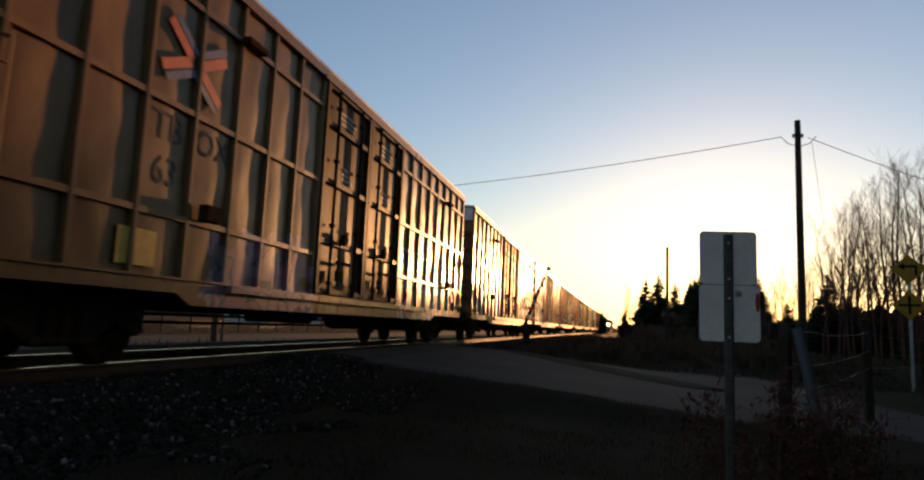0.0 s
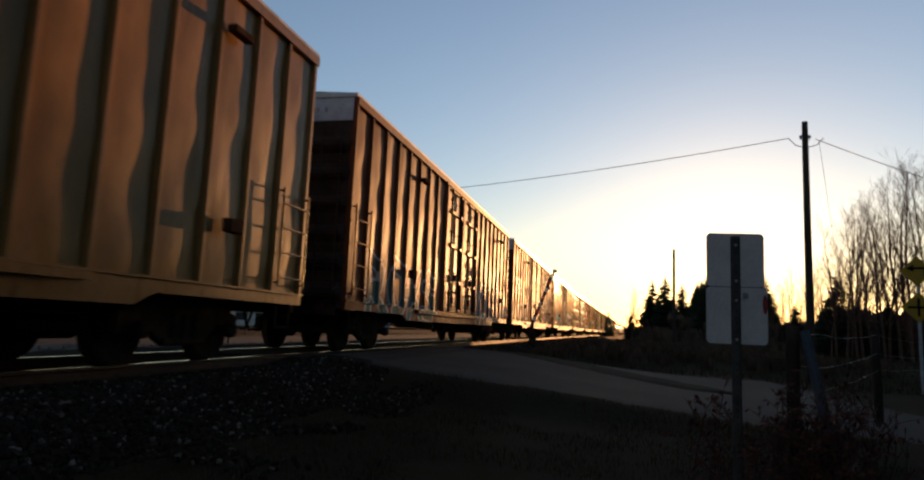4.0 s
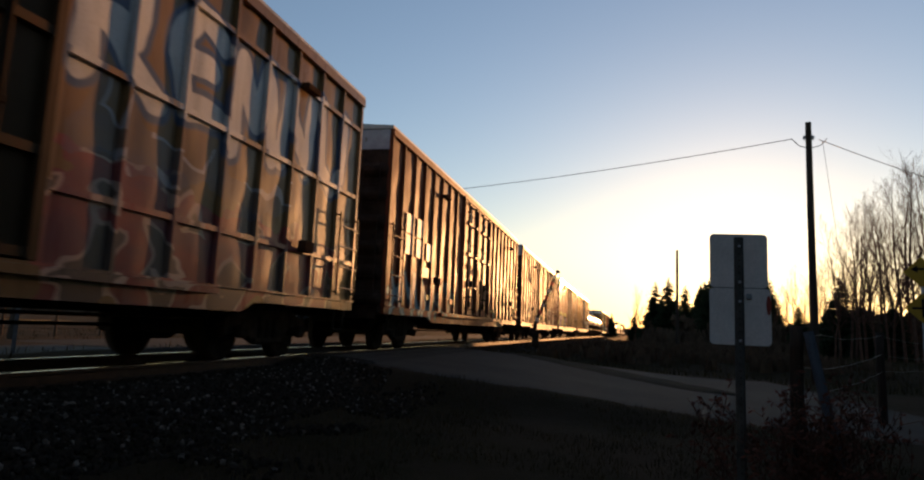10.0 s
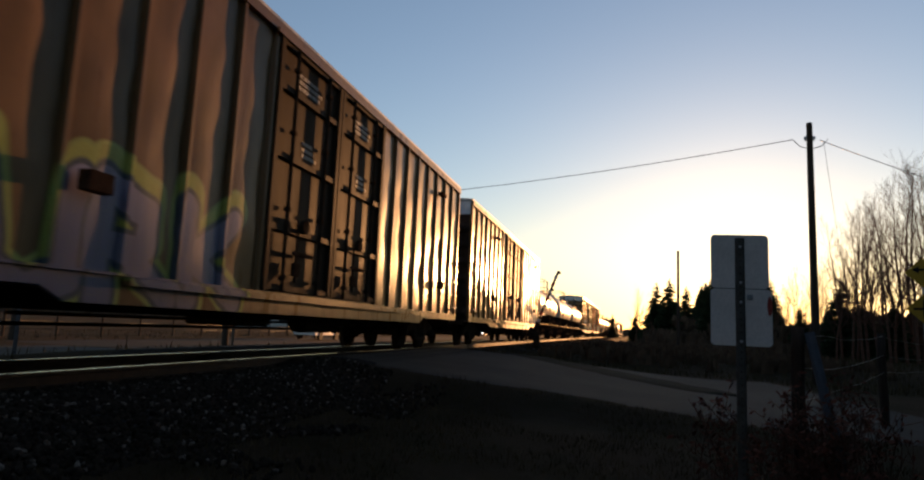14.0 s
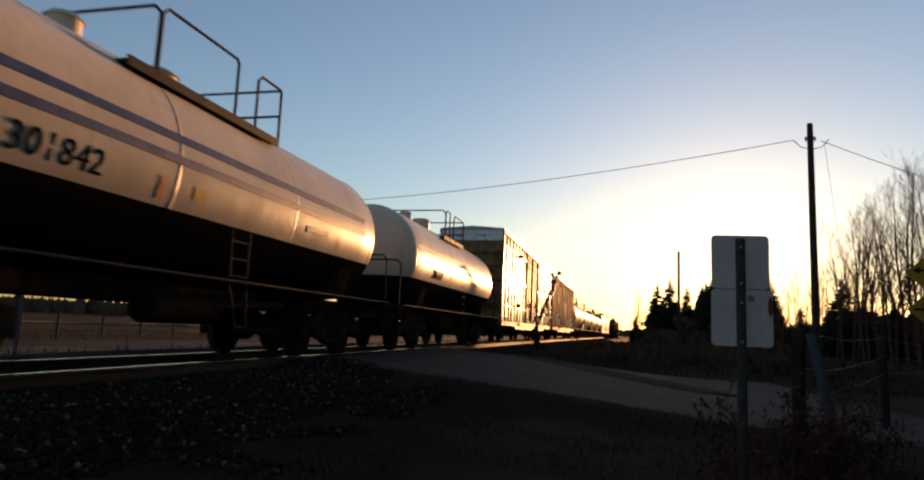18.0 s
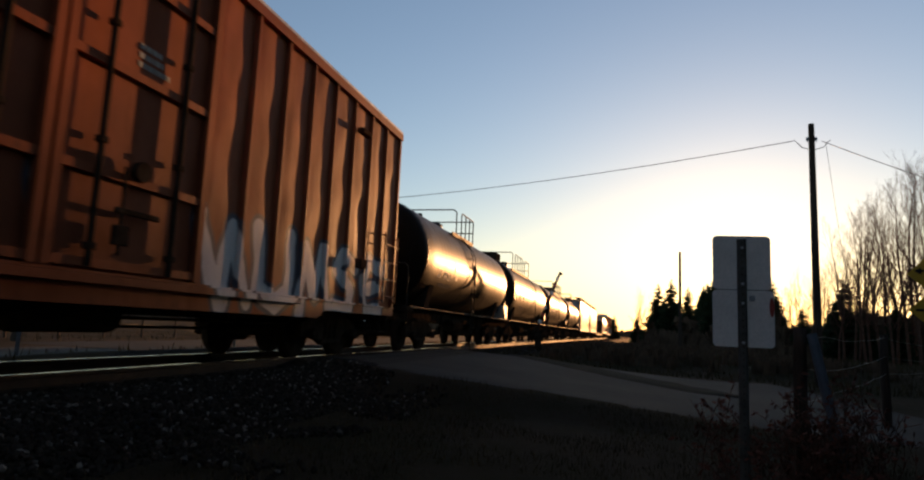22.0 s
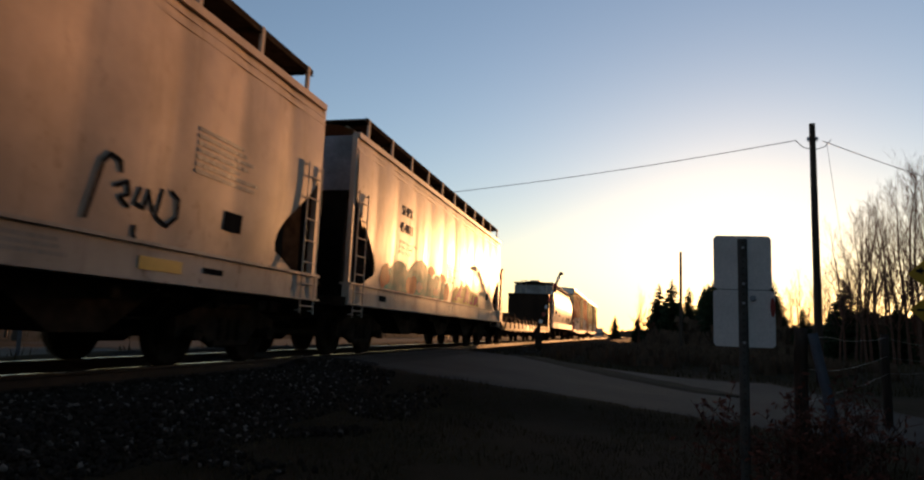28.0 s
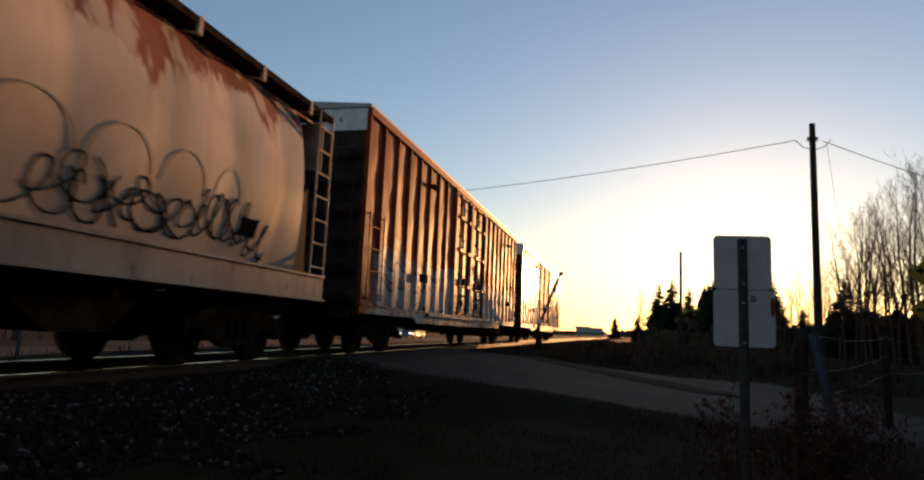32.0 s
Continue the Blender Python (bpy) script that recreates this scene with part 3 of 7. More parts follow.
def underframe(car, hl, rod=True):
    def make():
        s = Shape()
        s.box(-.28, .28, -hl + .1, hl - .1, .62, .95)
        for y in (-hl * .45, -hl * .22, 0, hl * .22, hl * .45):
            s.box(-1.35, 1.35, y - .06, y + .06, .78, .93)
        s.box(-.2, .75, -1.6, -.6, .5, .8, None, .04)
        s.tube((.62, .6, .6), (.62, 1.9, .6), .2, None, 14)
        s.path([(.85, -hl * .6, .58), (.85, hl * .6, .58)], .02)
        s.path([(-.4, -hl * .62, .45), (-.4, hl * .62, .45)], .025)
        return s
    part("underframe", cached("underframe%.2f" % hl, make), BLACKSTEEL, car)


def ladder(x, y, z0, z1, w=.42, n=5, r=.014):
    s = Shape()
    for a in (-w / 2, w / 2):
        s.tube((x, y + a, z0), (x, y + a, z1), r, None, 6)
    for i in range(n):
        z = z0 + (z1 - z0) * (i + .35) / n
        s.tube((x, y - w / 2, z), (x, y + w / 2, z), r, None, 6)
    for a in (-w / 2, w / 2):
        for z in (z0 + .05, z1 - .05):
            s.tube((x, y + a, z), (x - .09, y + a, z), r, None, 6)
    return s


def boxcar(s_ld, paint, label, grid=False, band=None, texts=(), marks=(), stripes=(), end_paint=None, door_paint=None):
    """A 60-foot high-cube boxcar. Its own space: +x the side towards the eye, y along it, -y leading; z from the rail heads."""
    car = thing("boxcar", label, "boxcar", pose(XC, s_ld + HL, 0), "freight wagons of the train")
    MOVERS.append((car, s_ld + HL))
    X, Z0, Z1, DH = 1.42, .86, 5.02, 2.3

    def body():
        s = Shape()
        ny, nz = 187, 27
        for sd in (1, -1):
            pts = []
            for j in range(nz + 1):
                for i in range(ny + 1):
                    y = -HL + 2 * HL * i / ny
                    z = Z0 + (Z1 - Z0) * j / nz
                    w = .017 * noise.noise((y * 1.1, z * 1.3, 3 + sd)) + .011 * noise.noise((y * 3.1, z * 1.9, 7 + sd))
                    if 0 < i < ny and 0 < j < nz and abs(y) > DH:
                        pn = (HL - abs(y)) / ((HL - DH) / 8)
                        w += .014 * math.sin(math.pi * (pn % 1)) - .006
                    elif abs(y) <= DH:
                        w = -.03
                    pts.append((sd * (X + w), y, z))
            s.grid(pts, ny + 1, True)
        s.face([(-X, -HL, Z0), (X, -HL, Z0), (X, HL, Z0), (-X, HL, Z0)])
        return s
    part("body", cached("boxcar_body", body), paint, car)

    def end_wall(sg):
        s = Shape()
        if True:
            y = sg * HL
            rows = []
            nzz = 60
            for j in range(nzz + 1):
                z = Z0 + (Z1 + .08 - Z0) * j / nzz
                bul = 0
                if z < 4.45:
                    ph = (z - 1.0) / .58 % 1
                    bul = .11 * max(0, math.sin(math.pi * min(1, ph / .55))) if ph < .55 else 0
                for x in (-X, -X + .12, X - .12, X):
                    rows.append((x, y + sg * (bul if abs(x) < X - .01 else 0), z))
            s.grid(rows, 4, False)
        return s
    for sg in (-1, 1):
        part("end_wall", cached("boxcar_end%d" % sg, lambda sg=sg: end_wall(sg)), end_paint or ENDM, car, "corrugated end")

    def roof():
        return Shape().prism([(-X - .06, Z1 + .02), (X + .06, Z1 + .02), (X + .06, Z1 + .09), (0, Z1 + .2), (-X - .06, Z1 + .09)], -HL - .03, HL + .03)
    top = part("roof", cached("boxcar_roof", roof), ROOFM, car, "weathered galvanised roof")
    for i in range(14):
        part("roof_rib", cached("roof_rib", lambda: Shape().prism([(-X - .02, Z1 + .08), (X + .02, Z1 + .08), (X + .02, Z1 + .105), (0, Z1 + .225), (-X - .02, Z1 + .105)], -.025, .025)), ROOFM, top, "", pose(0, -HL + (2 * HL) * (i + 1) / 15, 0))
    for sd in (1, -1):
        def sill():
            s = Shape()
            s.prism([(-HL, .84), (-5.9, .84), (-5.6, .70), (5.6, .70), (5.9, .84), (HL, .84), (HL, .99), (-HL, .99)], X - .01, X + .055, "x")
            return s
        part("sill_ledge", cached("boxcar_ledge", lambda: Shape().box(X - .01, X + .09, -HL, HL, .992, 1.02)), paint, car, "", None if sd > 0 else pose(0, 0, 0, 0, 0, 180))
        part("side_sill", cached("boxcar_sill", sill), paint, car, "", None if sd > 0 else pose(0, 0, 0, 0, 0, 180))
        part("top_chord", cached("boxcar_chord", lambda: Shape().box(X - .01, X + .085, -HL, HL, Z1 - .13, Z1 + .02)), paint, car, "", None if sd > 0 else pose(0, 0, 0, 0, 0, 180))
        step = (HL - DH) / 8
        for sg in (-1, 1):
            for k in range(9):
                y = sg * (HL - .06 - k * (step - .008))

                def rib(y=y, wide=.075 if k in (0, 8) else .05):
                    s = Shape()
                    s.prism([(X - .03, y - wide), (X + .05, y - wide * .62), (X + .062, y - wide * .45), (X + .062, y + wide * .45), (X + .05, y + wide * .62), (X - .03, y + wide)], 1.0, Z1 - .1, "z")
                    return s
                ob = part("rib", cached("rib_%d_%d" % (sg, k), rib), paint, car, "", None if sd > 0 else pose(0, 0, 0, 0, 0, 180))
            if grid:
                for z in (1.72, 3.03, 4.38):
                    def brace(z=z, sg=sg):
                        a, b = sorted((sg * (HL - .05), sg * (DH + .02)))
                        return Shape().box(X - .02, X + .054, a, b, z - .035, z + .035)
                    part("brace", cached("brace_%d_%.2f" % (sg, z), brace), paint, car, "", None if sd > 0 else pose(0, 0, 0, 0, 0, 180))
    # two plug doors a side
    w = DH - .06

    def door_shape():
        return Shape().box(X - .02, X + .02, .03, w, 1.03, Z1 - .16)

    def stile_shape():
        return Shape().box(X + .015, X + .1, 0, .1, 1.03, Z1 - .16)

    def rail_shape():
        return Shape().box(X + .015, X + .085, .11, w - .08, 0, .09)

    def rod_shape():
        s = Shape()
        s.tube((X + .1, 0, 1.05), (X + .1, 0, Z1 - .2), .032, None, 8)
        for z in (1.25, 2.3, 3.5, 4.5):
            s.box(X + .05, X + .14, -.05, .05, z - .035, z + .035, None, .008)
        return s

    def handle_shape():
        s = Shape()
        s.box(X + .09, X + .15, -.5, .12, 1.62, 1.68, None, .01)
        s.tube((X + .13, -.42, 1.2), (X + .13, -.42, 2.1), .018, None, 6)
        s.box(X + .09, X + .15, -.5, -.3, 1.3, 1.5, None, .01)
        s.tube((X + .08, -.2, 2.1), (X + .16, -.2, 2.1), .11, None, 12)
        return s
    dp = door_paint or paint
    for sd in (1, -1):
        for leaf in (0, 1):
            m = pose(0, -DH + .03 if leaf == 0 else 0.0, 0) if sd > 0 else pose(0, DH - .03 if leaf == 0 else 0, 0, 0, 0, 180)
            d = part("door", cached("plug_door", door_shape), dp, car, "sooty door leaf" if door_paint else "", m)
            for a in (.03, w - .08):
                part("door_stile", cached("door_stile", stile_shape), dp, d, "", pose(0, a, 0))
            for z in (1.05, 1.95, 3.05, 4.1, Z1 - .24):
                part("door_rail", cached("door_rail", rail_shape), dp, d, "", pose(0, 0, z))
            for a in (.55, 1.7):
                part("locking_rod", cached("locking_rod", rod_shape), BLACKSTEEL, d, "", pose(0, a, 0))
            part("door_handle", cached("door_handle", handle_shape), BLACKSTEEL, d, "", pose(0, 1.3, 0))
            if sd > 0:
                part("small_print", cached("door_print", lambda: bars_x(X + .022, .75, 1.6, 4.25, 4.55, 3, .05)), GREYP, d)
                part("small_print", cached("door_print_low", lambda: bars_x(X + .022, 1.0, 1.5, 3.2, 3.5, 3, .045)), GREYP, d)
        part("door_track", cached("door_track", lambda: Shape().box(X + .05, X + .15, -DH - 2.6, DH + 2.6, .9, .985).box(X + .05, X + .12, -DH - .1, DH + .1, Z1 - .17, Z1 - .1)), paint, car, "", None if sd > 0 else pose(0, 0, 0, 0, 0, 180))
        for y in (-HL + .52, HL - .52):
            part("side_ladder", cached("side_ladder%.1f" % y, lambda y=y: ladder(X + .13, y, 1.1, 2.6 if y > 0 else 2.9, .8, 4, .018)), paint, car, "", None if sd > 0 else pose(0, 0, 0, 0, 0, 180))
            part("step", cached("sill_step%.1f" % y, lambda y=y: Shape().path([(X + .02, y - .2, .9), (X + .02, y - .2, .48), (X + .02, y + .2, .48), (X + .02, y + .2, .9)], .018)), BLACKSTEEL, car, "", None if sd > 0 else pose(0, 0, 0, 0, 0, 180))
    for y, z, w, h in ((-HL + 4.6, 4.32, .5, .1), (-HL + 3.9, 1.75, .32, .2), (HL - 2.4, 4.3, .45, .1), (HL - 2.2, 1.7, .3, .18)):
        part("bracket", cached("bracket%.1f%.1f" % (y, z), lambda y=y, z=z, w=w, h=h: Shape().box(X + .06, X + .2, y - w / 2, y + w / 2, z, z + h, None, .01)), RUSTSTEEL, car)
    for sg in (-1, 1):
        part("end_band", cached("end_band%d" % sg, lambda sg=sg: Shape().box(-X + .02, X - .02, sg * (HL + .004) - .012, sg * (HL + .004) + .012, 4.56, 5.02)), band or BANDM, car, "pale high-clearance band")
        part("band_lettering", cached("band_text%d" % sg, lambda sg=sg: bars_y(sg * (HL + .019), [(.25, .95, 4.74, 4.84), (-1.25, -.3, 4.70, 4.78)])), GREYP, car, kind="stuff")
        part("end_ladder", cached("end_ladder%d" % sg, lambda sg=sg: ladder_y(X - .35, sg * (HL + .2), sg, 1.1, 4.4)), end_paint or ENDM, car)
        part("platform", cached("end_platform%d" % sg, lambda sg=sg: Shape().box(-.9, .9, min(sg * HL, sg * (HL + .42)), max(sg * HL, sg * (HL + .42)), 1.06, 1.1).box(-1.3, 1.3, min(sg * HL, sg * (HL + .1)), max(sg * HL, sg * (HL + .1)), .72, 1.0)), RUSTSTEEL, car)
        coupler(car, sg * (HL + .05), sg)
        truck_parts(car, sg * 7.05)
    underframe(car, HL)
    for t, y, z, h, mt in texts:
        part("lettering", worded(t, h, y, z, box_side), mt, car)
    for y0, y1, z0, z1, mt in marks:
        part("decal", Shape().box(X + .026, X + .036, y0, y1, z0, z1), mt, car)
    if stripes:
        for y0, z0, y1, z1, w, mt in stripes:
            dy, dz = y1 - y0, z1 - z0
            ln = math.hypot(dy, dz)
            py, pz = -dz / ln * w / 2, dy / ln * w / 2
            part("painted_stroke", Shape().prism([(y0 + py, z0 + pz), (y1 + py, z1 + pz), (y1 - py, z1 - pz), (y0 - py, z0 - pz)], X + .028, X + .037, "x"), mt, car)
    return car


def bars_y(y, bars):
    s = Shape()
    for x0, x1, z0, z1 in bars:
        k = int((x1 - x0) / .09)
        for i in range(k):
            if i % 7 != 5:
                s.box(x0 + .09 * i, x0 + .09 * i + .06, y - .003, y + .003, z0, z1)
    return s


def bars_x(x, y0, y1, z0, z1, rows, pitch=.05, fill=.6, rng=None):
    """Unreadable small print as rows of short bars on a side."""
    s = Shape()
    rng = rng or random.Random(int(y0 * 100))
    hgt = (z1 - z0) / rows
    for r in range(rows):
        y = y0
        end = y0 + (y1 - y0) * rng.uniform(.6, 1)
        while y < end:
            w = rng.uniform(pitch * .6, pitch * 2.2)
            s.box(x, x + .004, y, min(end, y + w), z1 - hgt * r - hgt * fill, z1 - hgt * r)
            y += w + pitch * .5
    return s


def ladder_y(x, y, sg, z0, z1):
    s = Shape()
    for a in (-.2, .2):
        s.tube((x + a, y, z0), (x + a, y, z1), .014, None, 6)
    for i in range(8):
        z = z0 + (z1 - z0) * (i + .3) / 8
        s.tube((x - .2, y, z), (x + .2, y, z), .014, None, 6)
    for z in (z0 + .1, z1 - .1):
        for a in (-.2, .2):
            s.tube((x + a, y, z), (x + a, y - sg * .16, z), .012, None, 6)
    return s
def tank_car(s_ld, length, paint, label, r=1.37, cz=2.42, texts=(), marks=(), plat=(-1.3, 1.2), hoop=-.55, rails=((.6, 1.15),), domes=((-.4, .28, .2), (-1.8, .2, .25)), box=None, lad_y=.1, low_ladder=False):
    """A tank car: barrel with domed ends on a stub frame, side walks, top platform with rails, ladders."""
    hl = length / 2
    car = thing("tank_car", label, "tank car", pose(XC, s_ld + hl, 0), "freight wagons of the train")
    MOVERS.append((car, s_ld + hl))
    key = "%.2f_%.2f" % (length, r)

    def barrel():
        s = Shape()
        prof = []
        for i in range(9):
            a = math.pi / 2 * i / 8
            prof.append((-hl + .55 - .55 * math.cos(a), max(.002, r * math.sin(a) ** .72)))
        n = 14
        for i in range(1, n):
            prof.append((-hl + .55 + (length - 1.1) * i / n, r + .004 * math.sin(i * 2.3)))
        for i in range(9):
            a = math.pi / 2 * (1 - i / 8)
            prof.append((hl - .55 + .55 * math.cos(a), max(.002, r * math.sin(a) ** .72)))
        return s.lathe(prof, cz, 56)
    tank = part("barrel", cached("barrel" + key, barrel), paint, car)
    for y in (-hl + .6, -hl * .22, hl * .3, hl - .6):
        part("weld_band", cached("band%.2f%s" % (y, key), lambda y=y: Shape().lathe([(y - .02, r - .01), (y - .02, r + .004), (y + .02, r + .004), (y + .02, r - .01)], cz, 48)), paint, car)
    zt = cz + r
    # walks along the sill
    steel = RAILW
    for sd in (1, -1):
        part("side_walk", cached("side_walk%s%d" % (key, sd), lambda sd=sd: Shape().box(*sorted((sd * 1.1, sd * 1.42)), -hl - .5, hl + .5, 1.1, 1.135).path([(sd * 1.44, -hl - .5, 1.11), (sd * 1.44, hl + .5, 1.11)], .018)), steel, car)

    def sill():
        s = Shape()
        s.box(-.3, .3, -hl - .75, hl + .75, .78, 1.1, None, .02)
        for sg in (-1, 1):
            s.box(-1.42, 1.42, *sorted((sg * (hl + .25), sg * (hl + .75))), 1.0, 1.1)
            s.prism([(-1.15, 1.1), (1.15, 1.1), (1.3, cz - .75), (.9, cz - 1.16), (0, cz - 1.44), (-.9, cz - 1.16), (-1.3, cz - .75)], *sorted((sg * (hl - 1.9), sg * (hl - 1.45))))
        s.tube((.75, -.9, .72), (.75, .5, .72), .2, None, 14)
        s.box(-.35, .35, -.35, .35, .8, 1.25, None, .05)
        return s
    part("frame", cached("tank_frame" + key, sill), BLACKSTEEL, car)
    p0, p1 = plat
    zp = zt - .34

    for sd in (-1, 1):
        walk_board = part("platform", Shape().box(*sorted((sd * .7, sd * 1.04)), p0, p1, zp - .02, zp + .02), steel, car)
        part("platform_edge", Shape().box(*sorted((sd * 1.042, sd * 1.07)), p0, p1, zp - .06, zp + .06), steel, walk_board)
        for k in range(4):
            y = p0 + .1 + (p1 - p0 - .2) * k / 3
            part("bracket", Shape().tube((sd * .8, y, zp - .3), (sd * .9, y, zp), .03, None, 6), steel, walk_board)
    h = zp + .88

    def rail_piece(pts):
        part("railing", Shape().path(pts, .022, 8), steel, car)
    rail_piece([(-1.05, hoop, zp), (-1.05, hoop, h - .1), (-.95, hoop, h), (.95, hoop, h), (1.05, hoop, h - .1), (1.05, hoop, zp)])
    for ya, yb in rails:
        rail_piece([(1.05, ya, zp), (1.05, ya, h - .1), (1.05, ya + .1, h), (1.05, yb - .05, h), (1.05, yb, h - .05), (1.05, yb, zp)])
        n = int((yb - ya) / .8) if yb - ya > 1.7 else 0
        for k in range(1, n + 1):
            rail_piece([(1.05, ya + (yb - ya) * k / (n + 1), zp), (1.05, ya + (yb - ya) * k / (n + 1), h)])
    rail_piece([(-1.05, hoop, h - .06), (-1.05, rails[-1][1], h - .06)])
    rail_piece([(-1.05, rails[-1][1], zp), (-1.05, rails[-1][1], h), (1.05, rails[-1][1], h)])
    rail_piece([(-1.05, rails[-1][1], zp + .45), (1.05, rails[-1][1], zp + .45)])
    for y, rr, hh in domes:
        part("manway", Shape().tube((0, y, zt - .15), (0, y, zt + hh), rr, None, 20).tube((0, y, zt + hh), (0, y, zt + hh + .07), rr * 1.15, rr * .8, 20), paint, car)
    if box:
        part("valve_box", Shape().box(-.45, .45, box[0], box[1], zt - .1, zt + .38, None, .03), BLACKSTEEL, car)

    def lad():
        y = lad_y
        s = ladder(r + .035, y, 1.1, 1.8 if low_ladder else cz + .5, .42, 3 if low_ladder else 5, .014)
        for a in (-.21, .21):
            if low_ladder:
                s.path([(r + .035, y + a, 1.1), (1.5, y + a * .6, .5)], .018)
                continue
            s.path([(r + .035, y + a, cz + .5), (r * .93 + .02, y + a, zt - .75), (1.06, y + a, zp)], .016)
            s.path([(r + .035, y + a, 1.1), (1.5, y + a * .6, .5)], .018)
        s.path([(1.5, y - .13, .5), (1.5, y + .13, .5)], .018)
        return s
    part("ladder", lad(), steel, car)
    for sg in (-1, 1):
        part("end_rail", cached("end_rail%s%d" % (key, sg), lambda sg=sg: Shape().path([(1.32, sg * (hl + .5), 1.1), (1.32, sg * (hl + .5), 2.1), (1.22, sg * (hl + .5), 2.2), (-1.22, sg * (hl + .5), 2.2), (-1.32, sg * (hl + .5), 2.1), (-1.32, sg * (hl + .5), 1.1)], .022)), steel, car)
        part("step", cached("tank_step%s%d" % (key, sg), lambda sg=sg: Shape().path([(1.38, sg * (hl + .25), 1.05), (1.38, sg * (hl + .25), .5), (1.38, sg * (hl + .65), .5), (1.38, sg * (hl + .65), 1.05)], .018)), BLACKSTEEL, car)
        coupler(car, sg * (hl + .5), sg)
        truck_parts(car, sg * (hl - 1.55))
    for t, y, z, h, mt in texts:
        part("lettering", worded(t, h, y, z, lambda a, b: math.sqrt(max(.01, r * r - (b - cz) ** 2))), mt, car)

    def patch(y0, y1, z0, z1):
        s = Shape()
        a0, a1 = math.asin((z0 - cz) / r), math.asin((z1 - cz) / r)
        n = 6
        pts = []
        for i in range(n + 1):
            a = a0 + (a1 - a0) * i / n
            for y in (y0, y1):
                pts.append(((r + .007) * math.cos(a), y, cz + (r + .007) * math.sin(a)))
        return s.grid(pts, 2)
    for y0, y1, z0, z1, mt in marks:
        part("decal", patch(y0, y1, z0, z1), mt, car)
    return car


def hopper_car(s_ld, length, paint, label, round_side=False, texts=(), marks=(), prints=()):
    """A covered hopper: curved side sheets between end posts, white side sill, slope sheets, roof walk."""
    hl = length / 2
    car = thing("hopper_car", label, "hopper car", pose(XC, s_ld + hl, 0), "freight wagons of the train")
    MOVERS.append((car, s_ld + hl))
    key = "%.2f_%d" % (length, round_side)
    zs, ze = 1.38, (4.05 if round_side else 4.3)

    def xs(z):
        f = (z - zs) / (ze - zs)
        if round_side:
            return 1.02 + .48 * math.sin(math.pi * (0.14 + .76 * f))
        return 1.34 + .14 * math.sin(math.pi * min(1, .15 + .62 * f))

    def side_sheet(sd):
        s = Shape()
        n, ny = 22, 130
        cut = 1.25
        pts = []
        for j in range(n + 1):
            z = zs + (ze - zs) * j / n
            f = (z - zs) / (ze - zs)
            # the side sheet draws in at the ends below the roof
            inset = .5 + .3 * math.sin(math.pi * f) if round_side else cut * (1 - smooth(1.75, 3.15, z)) * (.45 + .55 * smooth(1.36, 1.7, z))
            for i in range(ny + 1):
                y = (-hl + .15 + inset) + 2 * (hl - .15 - inset) * i / ny
                pts.append((sd * (xs(z) + pillow(y, z)), y, z))
        return s.grid(pts, ny + 1, True)

    def end_sheet(sg):
        # the slope sheet falls inwards from the top of the end
        s = Shape()
        y0, y1 = sg * (hl - .15), sg * (hl - 2.2)
        a = [(-1.4, y0, 3.25), (1.4, y0, 3.25), (-1.3, y1, 1.0), (1.3, y1, 1.0)]
        return s.grid(a, 2, False)

    def end_panel(sg):
        return Shape().box(-1.4, 1.4, *sorted((sg * (hl - .19), sg * (hl - .15))), 3.2, ze)

    def roof():
        s = Shape()
        k = 8
        pts = []
        for i in range(k + 1):
            a = math.pi * i / k
            for y in (-hl + .1, hl - .1):
                pts.append((-xs(ze) * math.cos(a), y, ze + .28 * math.sin(a)))
        return s.grid(pts, 2, True)
    for sd in (1, -1):
        part("side_sheet", cached("hopper_side%s%d" % (key, sd), lambda sd=sd: side_sheet(sd)), paint, car)
        part("slope_sheet", cached("hopper_slope%s%d" % (key, sd), lambda sd=sd: end_sheet(sd)), SLOPEM, car, "dark grey slope sheet, shade in its colour")
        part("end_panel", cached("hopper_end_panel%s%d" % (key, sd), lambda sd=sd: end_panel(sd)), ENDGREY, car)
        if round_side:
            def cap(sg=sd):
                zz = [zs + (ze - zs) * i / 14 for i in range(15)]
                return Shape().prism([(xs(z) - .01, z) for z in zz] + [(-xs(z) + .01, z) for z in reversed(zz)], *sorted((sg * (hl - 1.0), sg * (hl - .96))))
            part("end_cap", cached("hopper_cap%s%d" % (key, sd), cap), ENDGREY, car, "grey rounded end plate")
    part("roof", cached("hopper_roof" + key, roof), paint, car)
    for y in ((-hl * .42, 0, hl * .42)):
        part("outlet_bay", cached("outlet_bay", lambda: Shape().prism([(-1.5, 1.2), (1.5, 1.2), (.35, .42), (-.35, .42)], -1.15, 1.15, "x")), BLACKSTEEL, car, "", pose(0, y, 0))
    for sd in (0, 180):
        for z0, z1, x1 in (((ze - .01, ze + .03, xs(ze) + .03),) if round_side else ((ze - .07, ze + .04, 1.5), (ze - .33, ze - .28, 1.475), (ze - .2, ze - .17, 1.468))):
            part("eave_rail", cached("hopper_eave%s%.2f" % (key, z0), lambda z0=z0, z1=z1, x1=x1: Shape().box(x1 - .1, x1, -hl + .1, hl - .1, z0, z1)), paint, car, "", pose(0, 0, 0, 0, 0, sd))
